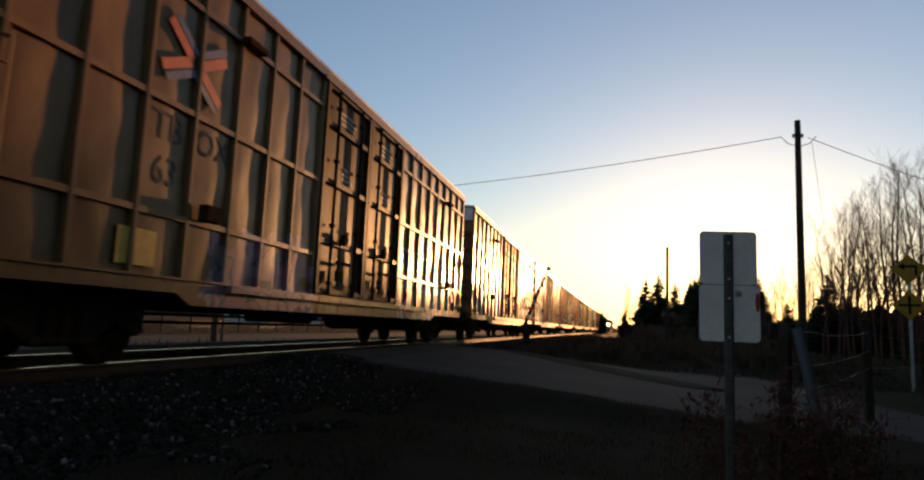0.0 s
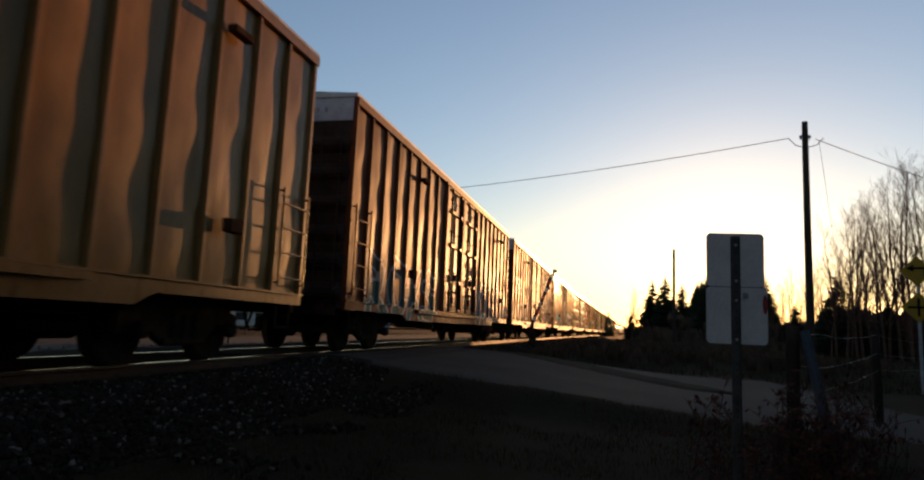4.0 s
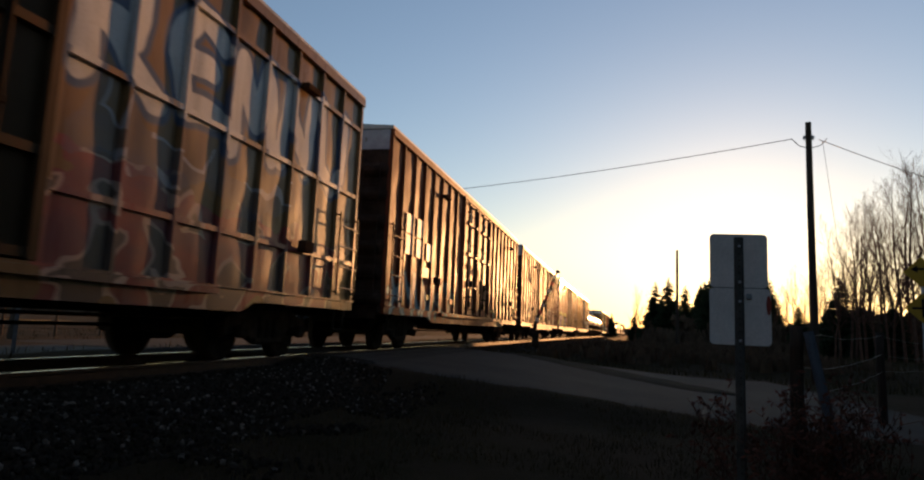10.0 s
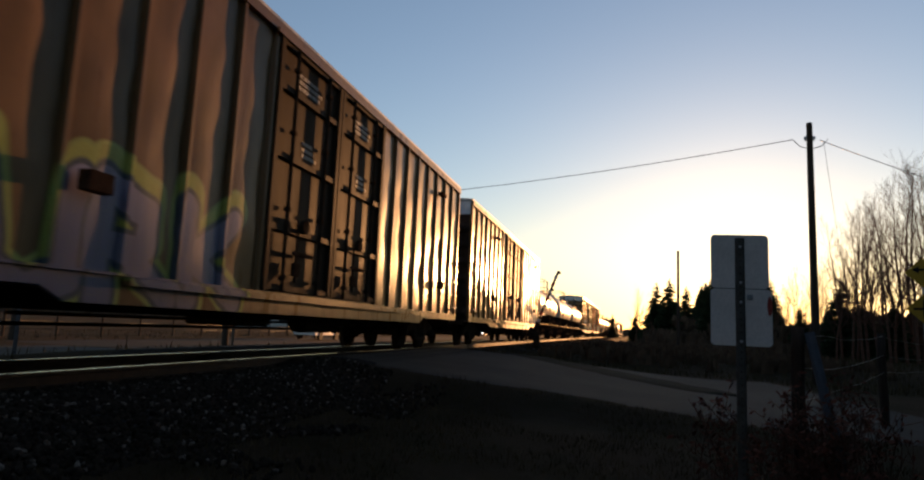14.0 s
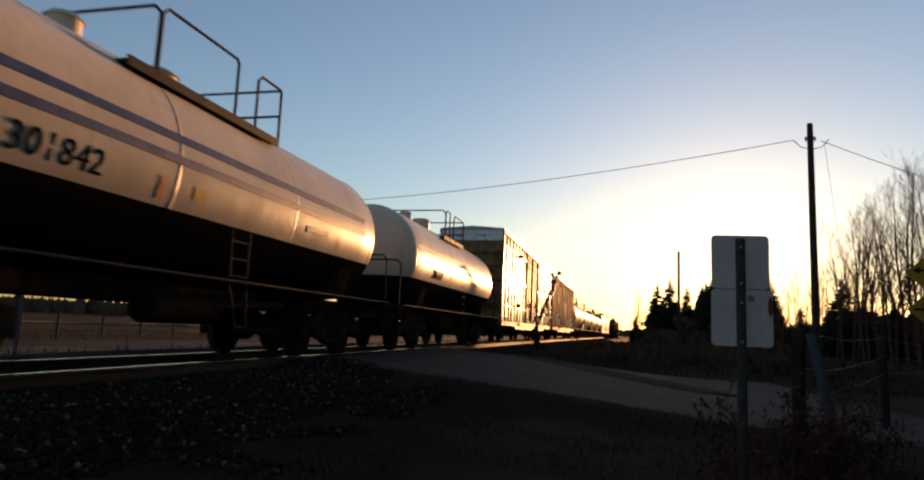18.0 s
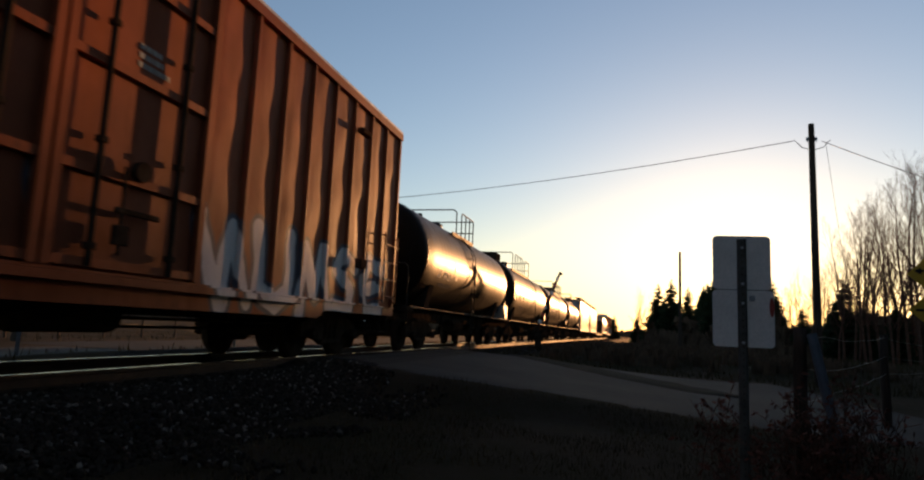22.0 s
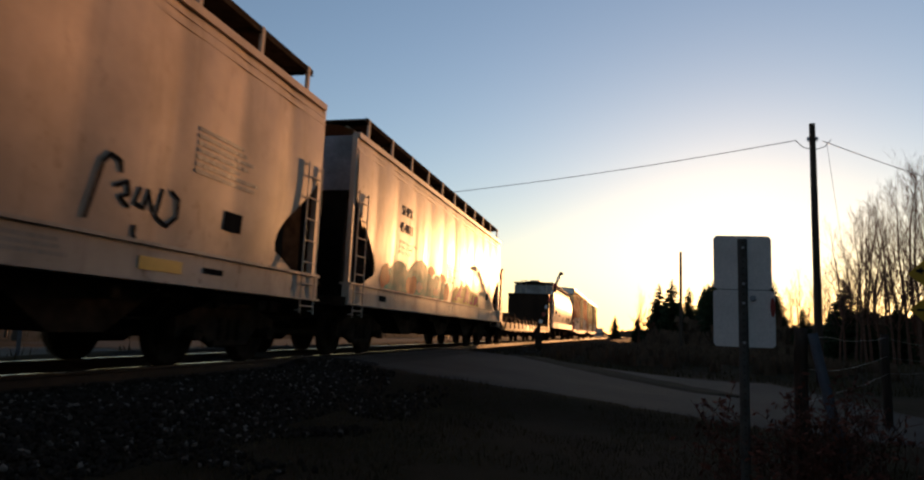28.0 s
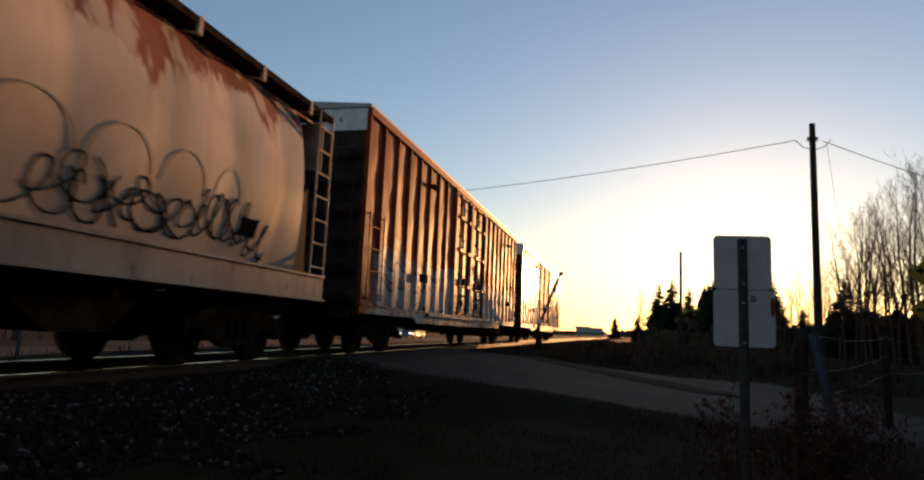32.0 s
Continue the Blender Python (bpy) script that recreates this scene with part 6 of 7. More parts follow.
def build_fence():
    f = thing("wire_fence", "sagging wire fence on weathered wooden posts", "fence")
    posts = ((1.41, 5.74, .735, .052), (3.95, 11.3, .80, .06), (6.6, 15.8, .75, .06), (9.4, 20.5, .8, .06), (12.5, 25.5, .8, .06))
    for x, y, z, r in posts:
        s = Shape()
        g = height(x, y) - .1
        n = 7
        for i in range(n):
            a, b = g + (z - g) * i / n, g + (z - g) * (i + 1) / n
            s.tube((x + .006 * math.sin(i), y, a), (x + .006 * math.sin(i + 1), y, b), r * (1.05 - .02 * i), r * (1.03 - .02 * i), 12, i == n - 1)
        part("post", s.mesh("fence_post", 0.002), WOODPOLE, f)
    s = Shape()
    s.tube((1.68, 5.42, -.66), (1.44, 5.52, .69), .04, .036, 10)
    part("brace_pole", s, BLUEGREY, f, "leaning blue-grey pipe")
    rng = random.Random(2)
    for (xa, ya, za, ra), (xb, yb, zb, rb) in zip(posts, posts[1:]):
        for k, dz in enumerate((.05, .32, .58)):
            s = Shape()
            pts = []
            for i in range(13):
                t = i / 12
                sag = .05 * 4 * t * (1 - t) * (1 + .5 * math.sin(k * 2)) + .012 * rng.uniform(-1, 1)
                pts.append((xa + (xb - xa) * t, ya + (yb - ya) * t - .06, za - dz + (zb - za) * t - sag))
            s.path(pts, .003, 5)
            part("wire", s, RUSTWIRE, f)
        for i in range(1, 4):
            t = i / 4 + rng.uniform(-.08, .08)
            x, y, z = xa + (xb - xa) * t, ya + (yb - ya) * t - .06, za + (zb - za) * t
            s = Shape()
            s.tube((x, y, z - 1.0), (x + rng.uniform(-.02, .02), y, z - .08), .003, None, 5)
            part("stay", s, RUSTWIRE, f)


RUSTWIRE = plain("rusty_fence_wire", (0.07, 0.055, 0.045), .5, .5, .3, 10)
POSTM = plain("weathered_sign_post", (0.085, 0.08, 0.07), .7, .2, .3, 10, .1, spec=.1)
BLUEGREY = plain("blue_grey_pipe", (0.085, 0.10, 0.12), 0.7, 0.0, 0.25, 8)


def build_bush():
    rng = random.Random(31)
    b = thing("bush", "low bare bush with dry red-brown leaves beside the post", "bush")
    st, leaf = Shape(), Shape()
    for k in range(100):
        x, y = 1.36 + rng.gauss(0, .27), 5.3 + rng.gauss(0, .24)
        p = Vector((x, y, height(x, y) - .03))
        d = Vector((rng.gauss(0, .35), rng.gauss(0, .3), 1)).normalized()
        ln = rng.uniform(.45, 1.0)
        for i in range(5):
            q = p + d * ln / 5
            st.tube(tuple(p), tuple(q), .006 * (1 - i * .15), .006 * (1 - (i + 1) * .15), 5, False)
            if i > 0:
                for _ in range(3):
                    e = (d + Vector((rng.gauss(0, .7), rng.gauss(0, .7), rng.gauss(0, .3)))).normalized()
                    w = q + e * rng.uniform(.06, .18)
                    st.tube(tuple(q), tuple(w), .003, .0015, 3, False)
                    for _ in range(2 if rng.random() < .75 else 0):
                        c = q + (w - q) * rng.uniform(.4, 1)
                        a = Vector((rng.gauss(0, 1), rng.gauss(0, 1), rng.gauss(0, 1))).normalized()
                        o = a.orthogonal().normalized()
                        sz = rng.uniform(.016, .036)
                        leaf.face([tuple(c), tuple(c + a * sz + o * sz * .45), tuple(c + a * sz * 2), tuple(c + a * sz - o * sz * .45)])
            p = q
            d = (d + Vector((rng.gauss(0, .18), rng.gauss(0, .18), .05))).normalized()
    part("twig_mass", st.mesh("bush_stems"), TWIG, b, kind="stuff")
    part("leaves", leaf.mesh("bush_leaves"), LEAFDRY, b, kind="stuff")


def pole(name, x, y, top, r, label, cat="utility pole"):
    t = thing(name, label, cat, pose(x, y, 0))
    g = height(x, y) - .3
    part("shaft", Shape().tube((0, 0, g), (0, 0, top), r * 1.25, r * .85, 16), WOODPOLE, t)
    return t


def cable(name, a, b, sag, r, label, n=28, parent=None):
    s = Shape()
    a, b = Vector(a), Vector(b)
    pts = []
    for i in range(n + 1):
        t = i / n
        p = a.lerp(b, t)
        p.z -= sag * 4 * t * (1 - t)
        pts.append(tuple(p))
    s.path(pts, r, 5)
    if parent is not None:
        return part(name, s.mesh(name), WIRE, parent)
    ob = part(name, s.mesh(name), WIRE, None)
    return tagged(ob, label, "cable", "overhead cables")
SIGNBACK = plain("dull_grey_metal", (0.10, 0.10, 0.105), .7, .2, .2, 6, .1, spec=.05)


def insulator(parent, x, y, z):
    part("insulator", Shape().tube((x, y, z), (x, y, z + .05), .02, None, 8).tube((x, y, z + .05), (x, y, z + .14), .045, .035, 10), GALV, parent)


def build_poles():
    p1 = pole("utility_pole", 5.71, 21.25, 7.31, .1, "plain wooden utility pole carrying one cable by the road")
    insulator(p1, .12, 0, 6.75)
    insulator(p1, -.12, 0, 6.75)
    part("jumper", Shape().path([(-.5, -.05, 6.8), (-.3, -.1, 6.55), (0, -.13, 6.45), (.3, -.1, 6.55), (.5, -.05, 6.78)], .012), WIRE, p1)
    pole("short_pole", 4.17, 47.82, 6.65, .1, "thin bare wooden pole on the verge")
    p3 = pole("utility_pole", -18.6, 28.64, 7.8, .13, "wooden utility pole beyond the railway")
    part("splice_box", Shape().box(-.95, -.4, -.06, .06, 5.4, 5.57, None, .03), BLACKSTEEL, p3)
    x, y = -26.52, 24.3
    p4 = pole("transformer_pole", x, y, 8.95, .15, "wooden pole with crossarms, two transformers and a street light")
    part("crossarm", Shape().box(-1.0, 1.0, -.06, .06, 8.45, 8.57, None, .01), WOODPOLE, p4, "", pose(0, 0, 0, 0, 0, 35))
    part("crossarm", Shape().box(-1.0, 1.0, .2, .3, 8.49, 8.6, None, .01), WOODPOLE, p4, "", pose(0, 0, 0, 0, 0, 35))
    part("crossarm", Shape().box(-.8, .75, -.06, .06, 7.6, 7.72, None, .01), WOODPOLE, p4, "", pose(0, 0, 0, 0, 0, 35))
    part("crossarm", Shape().box(-.7, .85, .2, .3, 7.63, 7.74, None, .01), WOODPOLE, p4, "", pose(0, 0, 0, 0, 0, 35))
    for a in (.35, 1.0):
        insulator(p4, a * .82, a * .57, 7.4)
    part("mounting_band", Shape().tube((0, 0, 6.28), (0, 0, 6.36), .2, None, 12).box(-.3, .3, -.03, .03, 6.29, 6.35), GALV, p4, "", pose(0, 0, 0, 0, 0, 32))
    for a in (-.9, -.45, .45, .9):
        insulator(p4, a * .82, a * .57, 8.57)
    for sd in (-1, 1):
        part("transformer", Shape().tube((sd * .34, sd * .21, 5.95), (sd * .34, sd * .21, 6.6), .2, None, 18).tube((sd * .34, sd * .21, 6.6), (sd * .34, sd * .21, 6.65), .215, .17, 18).tube((sd * .34, sd * .21, 6.65), (sd * .34, sd * .21, 6.85), .04, None, 8), SIGNBACK, p4)
    part("lamp_arm", Shape().path([(0, 0, 4.95), (.2, .15, 5.2), (.55, .38, 5.5), (1.1, .72, 5.62), (1.8, 1.05, 5.56)], .035), GALV, p4)
    part("lamp_head", Shape().box(1.72, 2.15, .98, 1.2, 5.46, 5.6, None, .05), GALV, p4)
    lp = pole("street_lamp_pole", -26.5, 68, 9.3, .15, "distant utility pole with crossarm and street light")
    part("crossarm", Shape().box(-1.3, 1.3, -.07, .07, 8.9, 9.02), WOODPOLE, lp)
    part("lamp_arm", Shape().path([(0, 0, 4.0), (.8, 0, 4.8), (1.8, 0, 5.4), (3.0, 0, 5.55)], .05), GALV, lp)
    part("lamp_head", Shape().box(2.9, 3.7, -.15, .15, 5.4, 5.6, None, .05), GALV, lp)
    far = pole("utility_pole", -18, 180, 9.0, .14, "far wooden utility pole")
    # cables
    cable("cable", (5.2, 21.2, 6.78), (-18.6, 28.64, 6.25), .45, .012, "thin black cable crossing over the railway")
    cable("cable", (-18.6, 28.64, 6.25), (x, y, 5.9), .15, .012, "thin black cable between poles")
    cable("cable", (6.0, 21.25, 6.76), (20, 29, 4.9), .35, .012, "thin black cable running to the trees")
    cable("cable", (6.1, 21.25, 6.7), (9.6, 30, -.2), .1, .006, "thin guy line from the pole")
    cable("cable", (x, y, 6.55), (-18.6, 28.64, 5.55), .12, .022, "thick black cable between poles")
    cable("cable", (-18.6, 28.64, 5.55), (-26.5, 68, 5.6), .5, .022, "thick black cable along the road")
    cable("cable", (-34, 4, 7.0), (x, y, 6.55), .3, .022, "thick black cable along the road")
    for k, z in ((0, 5.5), (1, 5.3)):
        cable("cable", (x, y, z), (-26.5, 68, z + .75 - .4 * k), .5, .014, "thin black cable along the road")
    for a in (-.8, 0, .8):
        cable("cable", (x + a, y + a * .6, 8.7), (-26.5 + a, 68, 9.5), .6, .008, "thin power line along the road")
        cable("cable", (-42 + a, -12, 9.3), (x + a, y + a * .6, 8.7), .5, .008, "thin power line along the road")
    cable("cable", (-42, -12, 5.8), (x, y, 5.9), .3, .012, "thin power line along the road")


def build_crossing_signs():
    c = thing("crossing_sign", "back of a railway crossbuck and octagonal stop sign on a post", "crossing sign", pose(-14.05, 12.95, 0, 0, 0, 47))
    part("post", Shape().box(-.045, .045, -.03, .03, -.9, 3.1, None, .005), SIGNBACK, c)
    part("stop_plate", Shape().prism([(.38 * math.cos(math.tau * (i + .5) / 8), 2.78 + .38 * math.sin(math.tau * (i + .5) / 8)) for i in range(8)], -.045, -.04), SIGNBACK, c)
    for a in (45, -45):
        part("crossbuck_blade", Shape().box(-.75, .75, .035, .045, -.1, .1), SIGNBACK, c, "", pose(0, 0 if a > 0 else .012, 2.6, 0, a * .75, 0))
    y = thing("warning_sign", "two yellow diamond warning signs with black symbols on one post", "road sign", pose(7.82, 19.38, 0, 0, 0, -22))
    part("post", Shape().box(-.04, .04, .02, .06, -.9, 2.9, None, .005), GALV, y)
    for z, sy in ((2.56, 0), (1.61, 1)):
        d = part("diamond_plate", Shape().prism([(.0, z + .4), (.4, z), (0, z - .4), (-.4, z)], -.004, .004), YSIGN, y, "yellow diamond plate")
        s = Shape()
        if sy == 0:
            s.box(-.1, .2, -.012, -.006, z + .05, z + .11).box(.14, .2, -.012, -.006, z - .16, z + .08)
            s.prism([(-.24, z + .08), (-.08, z + .18), (-.08, z - .02)], -.012, -.006)
        else:
            s.box(-.03, .03, -.012, -.006, z - .24, z + .24).box(-.24, .24, -.012, -.006, z - .03, z + .03)
        part("symbol", s, DARKP, d)
    g = thing("crossing_gate", "raised striped barrier arm on a stand beside the rails", "crossing gate", pose(-4.0, 33.8, 0))
    g0 = height(-4.0, 33.8)
    m = pose(0, 0, 1.0, 0, 21, 0)
    part("stand", Shape().box(-.16, .16, -.14, .14, g0 - .05, .55, None, .03).tube((0, 0, .5), (0, 0, 1.08), .06, None, 10), BLACKSTEEL, g)
    arm = part("arm", Shape().prism([(-.075, -.35), (.075, -.35), (.05, 2.95), (-.05, 2.95)], -.04, .04), RUSTSTEEL, g, "", m)
    for i in range(7):
        part("stripe", Shape().box(-.08, .08, -.045, .045, .1 + .4 * i, .28 + .4 * i), REDP if i % 2 else WHITEP, arm)
    for z in (1.0, 1.9, 2.85):
        part("arm_lamp", Shape().tube((.05, -.05, z), (.14, -.05, z + .05), .07, None, 10), BLACKSTEEL, arm)
    part("counterweight", Shape().box(-.14, .14, -.1, .1, -.75, -.3, None, .02), BLACKSTEEL, arm)


# ---- trees ----
def bare_tree(kind, h, rng, lean=.03):
    """A slim leafless tree: one to three stems with long rising limbs that fork into a haze of fine twigs."""
    trunk, crown = Shape(), Shape()

    def limb(p, d, ln, r, deep):
        n = 4
        for k in range(n):
            q = p + d * (ln / n)
            crown.tube(tuple(p), tuple(q), r * (1 - .2 * k) + .0012, r * (.8 - .2 * k) + .0012, 4 if deep else 3, False)
            for _ in range(2):
                e = (d + Vector((rng.gauss(0, .42), rng.gauss(0, .42), rng.gauss(.12, .25)))).normalized()
                if deep:
                    limb(q, e, ln * rng.uniform(.28, .5), r * .45, deep - 1)
                else:
                    crown.tube(tuple(q), tuple(q + e * ln * rng.uniform(.3, .6)), .0022, .0012, 3, False)
            d = (d + Vector((rng.gauss(0, .1), rng.gauss(0, .1), .1))).normalized()
            p = q
    for st in range(1):
        p = Vector((rng.uniform(-.35, .35) * st, rng.uniform(-.35, .35) * st, -.2))
        d = Vector((rng.gauss(0, lean) + .05 * st, rng.gauss(0, lean), 1)).normalized()
        top = h * rng.uniform(.8, 1)
        n = 14
        r0 = h * (.0085 if st == 0 else .006)
        for i in range(n):
            q = p + d * (top / n)
            ra, rb = r0 * (1 - i / n) + .006, r0 * (1 - (i + 1) / n) + .005
            trunk.tube(tuple(p), tuple(q), ra, rb, 7, False)
            f = i / n
            if f > .16:
                for _ in range(2):
                    a = rng.uniform(0, math.tau)
                    e = (Vector((math.cos(a), math.sin(a), 0)) * rng.uniform(.35, .75) + Vector((0, 0, 1))).normalized()
                    limb(p.lerp(q, rng.random()), e, h * rng.uniform(.14, .27) * (1.15 - .7 * f), rb * .45, 1)
            d = (d + Vector((rng.gauss(0, .035), rng.gauss(0, .035), .02))).normalized()
            p = q
    return trunk.mesh("trunk_%s" % kind), crown.mesh("twigs_%s" % kind)


def spruce(kind, h, rng):
    trunk, crown = Shape(), Shape()
    trunk.tube((0, 0, -.2), (0, 0, h), h * .016, .01, 8)
    z = h * .08
    while z < h * .99:
        f = 1 - z / h
        reach = h * .30 * f ** .8 + .08
        for k in range(int(9 + 9 * f)):
            a = rng.uniform(0, math.tau)
            ln = reach * rng.uniform(.55, 1.15)
            d = Vector((math.cos(a), math.sin(a), 0))
            side = Vector((-d.y, d.x, 0))
            p0 = Vector((0, 0, z + rng.uniform(-.1, .1)))
            n = 4
            for i in range(n):
                t0, t1 = i / n, (i + 1) / n
                def at(t):
                    return p0 + d * ln * t + Vector((0, 0, -ln * .28 * t + ln * .12 * t * t))
                c0, c1 = at(t0), at(t1)
                w = ln * .27 * (1 - t0 * .6) + .05
                for sg in (-1, 1):
                    tip = c1 + side * sg * w * rng.uniform(.6, 1.2) + Vector((0, 0, -w * rng.uniform(.3, .9)))
                    crown.face([tuple(c0), tuple(c1 + d * w * .3), tuple(tip)])
                crown.face([tuple(c0), tuple(c1), tuple(c1 + Vector((0, 0, -w * .9)) + side * rng.uniform(-.4, .4) * w)])
        z += h * .022 + .05
    return trunk.mesh("trunk_%s" % kind), crown.mesh("needles_%s" % kind)


def put_tree(name, meshes, mats, x, y, sc, rz, label, group):
    t = thing(name, label, "tree", Matrix.LocRotScale((x, y, height(x, y)), Euler((0, 0, rz)), (sc, sc, sc)), group)
    part("trunk", meshes[0], mats[0], t)
    part("crown", meshes[1], mats[1], t)


def polar(az, d):
    return d * math.sin(radians(az)), d * math.cos(radians(az))


def build_trees():
    rng = random.Random(77)
    bare = [bare_tree("bare%d" % k, 10, random.Random(100 + k)) for k in range(6)]
    firs = [spruce("fir%d" % k, 8, random.Random(200 + k)) for k in range(3)]
    # spruces on the verge, to the left of the sign
    def top(az, d, tan):
        return .611 + d * tan - height(*polar(az, d))
    for az, d, tan in ((3.25, 82, .079), (4.3, 80, .0857), (5.63, 84, .075), (7.35, 74, .071), (1.53, 95, .032), (3.75, 88, .058), (4.8, 86, .055), (6.5, 90, .048), (-.35, 170, .03), (2.75, 90, .045)):
        x, y = polar(az, d)
        put_tree("spruce_tree", firs[rng.randrange(3)], (BARK, NEEDLE), x, y, top(az, d, tan) / 8, rng.uniform(0, 6), "dark green spruce against the sunset", "spruces on the verge")
    for az, d, tan in ((16.79, 48, .088), (16.1, 52, .06), (20.2, 46, .062), (14.0, 62, .05), (18.2, 47, .055), (12.7, 70, .04)):
        x, y = polar(az, d)
        put_tree("spruce_tree", firs[rng.randrange(3)], (BARK, NEEDLE), x, y, top(az, d, tan) / 8, rng.uniform(0, 6), "dark green spruce among bare trees", "spruces on the verge")
    rows = [(1.7, 92, .062), (2.1, 96, .068), (2.5, 99, .06), (12.3, 74, .06), (12.8, 78, .062), (13.3, 76, .066), (14.8, 70, .08), (15.3, 66, .09), (12.5, 70, .067), (13.1, 66, .072), (13.6, 72, .08), (14.05, 64, .092), (14.5, 66, .075), (15.1, 62, .085), (15.6, 60, .10), (15.95, 58, .108)]
    rows += [(16.4 + .34 * k, 40 + 8 * ((k * 7) % 5) / 4, .122 + .05 * min(1, k / 4) + .012 * math.sin(k * 2.3) + (.04 if 12 < k < 21 else 0)) for k in range(30)]
    rows += [(28, 44, .2), (29.5, 40, .2), (31, 42, .2)]
    for az, d, tan in rows:
        x, y = polar(az, d)
        put_tree("bare_tree", bare[rng.randrange(6)], (TWIG, TWIG), x, y, top(az, d, tan) / 8.6, rng.uniform(0, 6), "tall leafless tree with fine upright twigs", "bare trees along the field")
    # tall far spruces hidden behind the sign, added to block the low sun
    belt = [spruce("belt%d" % k, 20, random.Random(400 + k)) for k in range(2)]
    for k in range(50):
        x = 23.0 + .36 * k + rng.uniform(-.12, .12)
        y, h = 192 + 4 * (k % 4) + rng.uniform(-1, 1), 16.0 + 3.3 * smooth(23.0, 27.5, x) + rng.uniform(-.4, .4)
        put_tree("spruce_tree", belt[rng.randrange(2)], (BARK, NEEDLE), x, y, h / 20, rng.uniform(0, 6), "tall dark spruce, unseen, added far off to shade the train", "far shelter belt")
    # unseen dark wood behind and right of the viewpoint, added to cut sky light
    wood = [spruce("wood%d" % k, 12, random.Random(300 + k)) for k in range(2)]
    for i in range(64):
        az = 52 + 210 * (i + rng.random()) / 64
        d, sc = rng.uniform(6.5, 16), rng.uniform(.8, 1.25)
        while az < 130 and az - math.degrees(math.asin(min(1, 5.0 * sc / d))) < 27:
            d *= 1.15
        x, y = polar(az, d)
        if x < -2.6 or 150 < az < 228:
            continue
        put_tree("spruce_tree", wood[i % 2], (BARK, NEEDLE), x, y, sc, rng.uniform(0, 6), "tall dark spruce, unseen, added to block sky light", "wood behind the verge")
    for az, d, k in ((34, 24, 1.1), (33, 30, 1.3), (31, 34, 1.2), (36, 32, 1.4), (40, 29, 1.4), (31, 17, 1.1), (33, 22, 1.3), (35, 15, 1.0), (37, 19, 1.3), (39, 13, 1.0), (41, 17, 1.3), (43, 11.5, 1.0), (45, 15, 1.3), (47, 10.5, 1.05), (49, 13, 1.3), (34, 28, 1.4), (38, 25, 1.4), (42, 22, 1.4), (46, 19, 1.4), (50, 17, 1.4)):
        if az - math.degrees(math.asin(min(1, 5.0 * k / d))) < 26:
            continue
        x, y = polar(az, d)
        put_tree("spruce_tree", wood[rng.randrange(2)], (BARK, NEEDLE), x, y, k, rng.uniform(0, 6), "tall dark spruce, unseen, added to block sky light", "wood behind the verge")
    # scrub at the foot of the woods and the far woods
    s = Shape()

    def tuft(x, y, z, h):
        for _ in range(7):
            a = rng.uniform(0, math.tau)
            w = h * rng.uniform(.15, .4)
            c = Vector((x + rng.gauss(0, h * .35), y + rng.gauss(0, h * .35), z))
            d = Vector((math.cos(a) * w, math.sin(a) * w, 0))
            s.face([tuple(c - d), tuple(c + d), tuple(c + d * .5 + Vector((0, 0, h * rng.uniform(.5, 1.1)))), tuple(c - d * .3 + Vector((0, 0, h * rng.uniform(.6, 1.2))))])
    for i in range(2600):
        az = rng.uniform(1.6, 34)
        d = rng.uniform(48, 95) if az > 9 else rng.uniform(66, 110)
        x, y = polar(az, d)
        tuft(x, y, height(x, y) - .1, rng.uniform(.4, 1.5) * (1.0 if az > 2.5 else .6) * (1.2 if 3 < az < 8 else .7))
    for i in range(1500):
        x, y = rng.uniform(-3.4, 9), rng.uniform(24, 62)
        if x < -2 and rng.random() < .4:
            continue
        tuft(x, y, height(x, y) - .05, rng.uniform(.12, .5))
    def thicket(az0, az1, d0, d1, tan0, tan1, n):
        for _ in range(n):
            u = rng.random()
            az, d = az0 + (az1 - az0) * u, rng.uniform(d0, d1)
            x, y = polar(az, d)
            top = .6 + d * (tan0 + (tan1 - tan0) * u) * (.86 + .22 * noise.noise((az * 2.1, d * .2, 5)))
            z = height(x, y) + (top - height(x, y)) * rng.random() ** .8
            w, h2, a = rng.uniform(.1, .35), rng.uniform(.3, .9), rng.uniform(0, math.tau)
            dx, dy = math.cos(a) * w, math.sin(a) * w
            s.face([(x - dx, y - dy, z - h2 * .5), (x + dx * .3, y + dy * .3, z - h2 * .5), (x + dx, y + dy, z + h2 * .3), (x, y, z + h2 * .5)])
    thicket(2.4, 4.6, 80, 94, .02, .028, 1100)
    thicket(4.6, 7.5, 78, 92, .03, .028, 1900)
    thicket(7.4, 12.0, 68, 90, .024, .014, 2400)
    thicket(11.8, 17, 62, 88, .02, .03, 2000)
    thicket(17, 34, 50, 70, .044, .044, 4600)
    part("scrub", s.mesh("scrub"), SCRUBM, None, "dark leafless scrub and weeds below the trees", kind="stuff")
    s = Shape()
    for i in range(5200):
        az = rng.uniform(-80, 40)
        d = rng.uniform(420, 760)
        x, y = polar(az, d)
        if abs(x - XC) < 8:
            continue
        h = rng.uniform(3, 7) * (.7 + .6 * noise.noise((az * .13, 0, 0)))
        c = Vector((x, y, height(x, y) - 1))
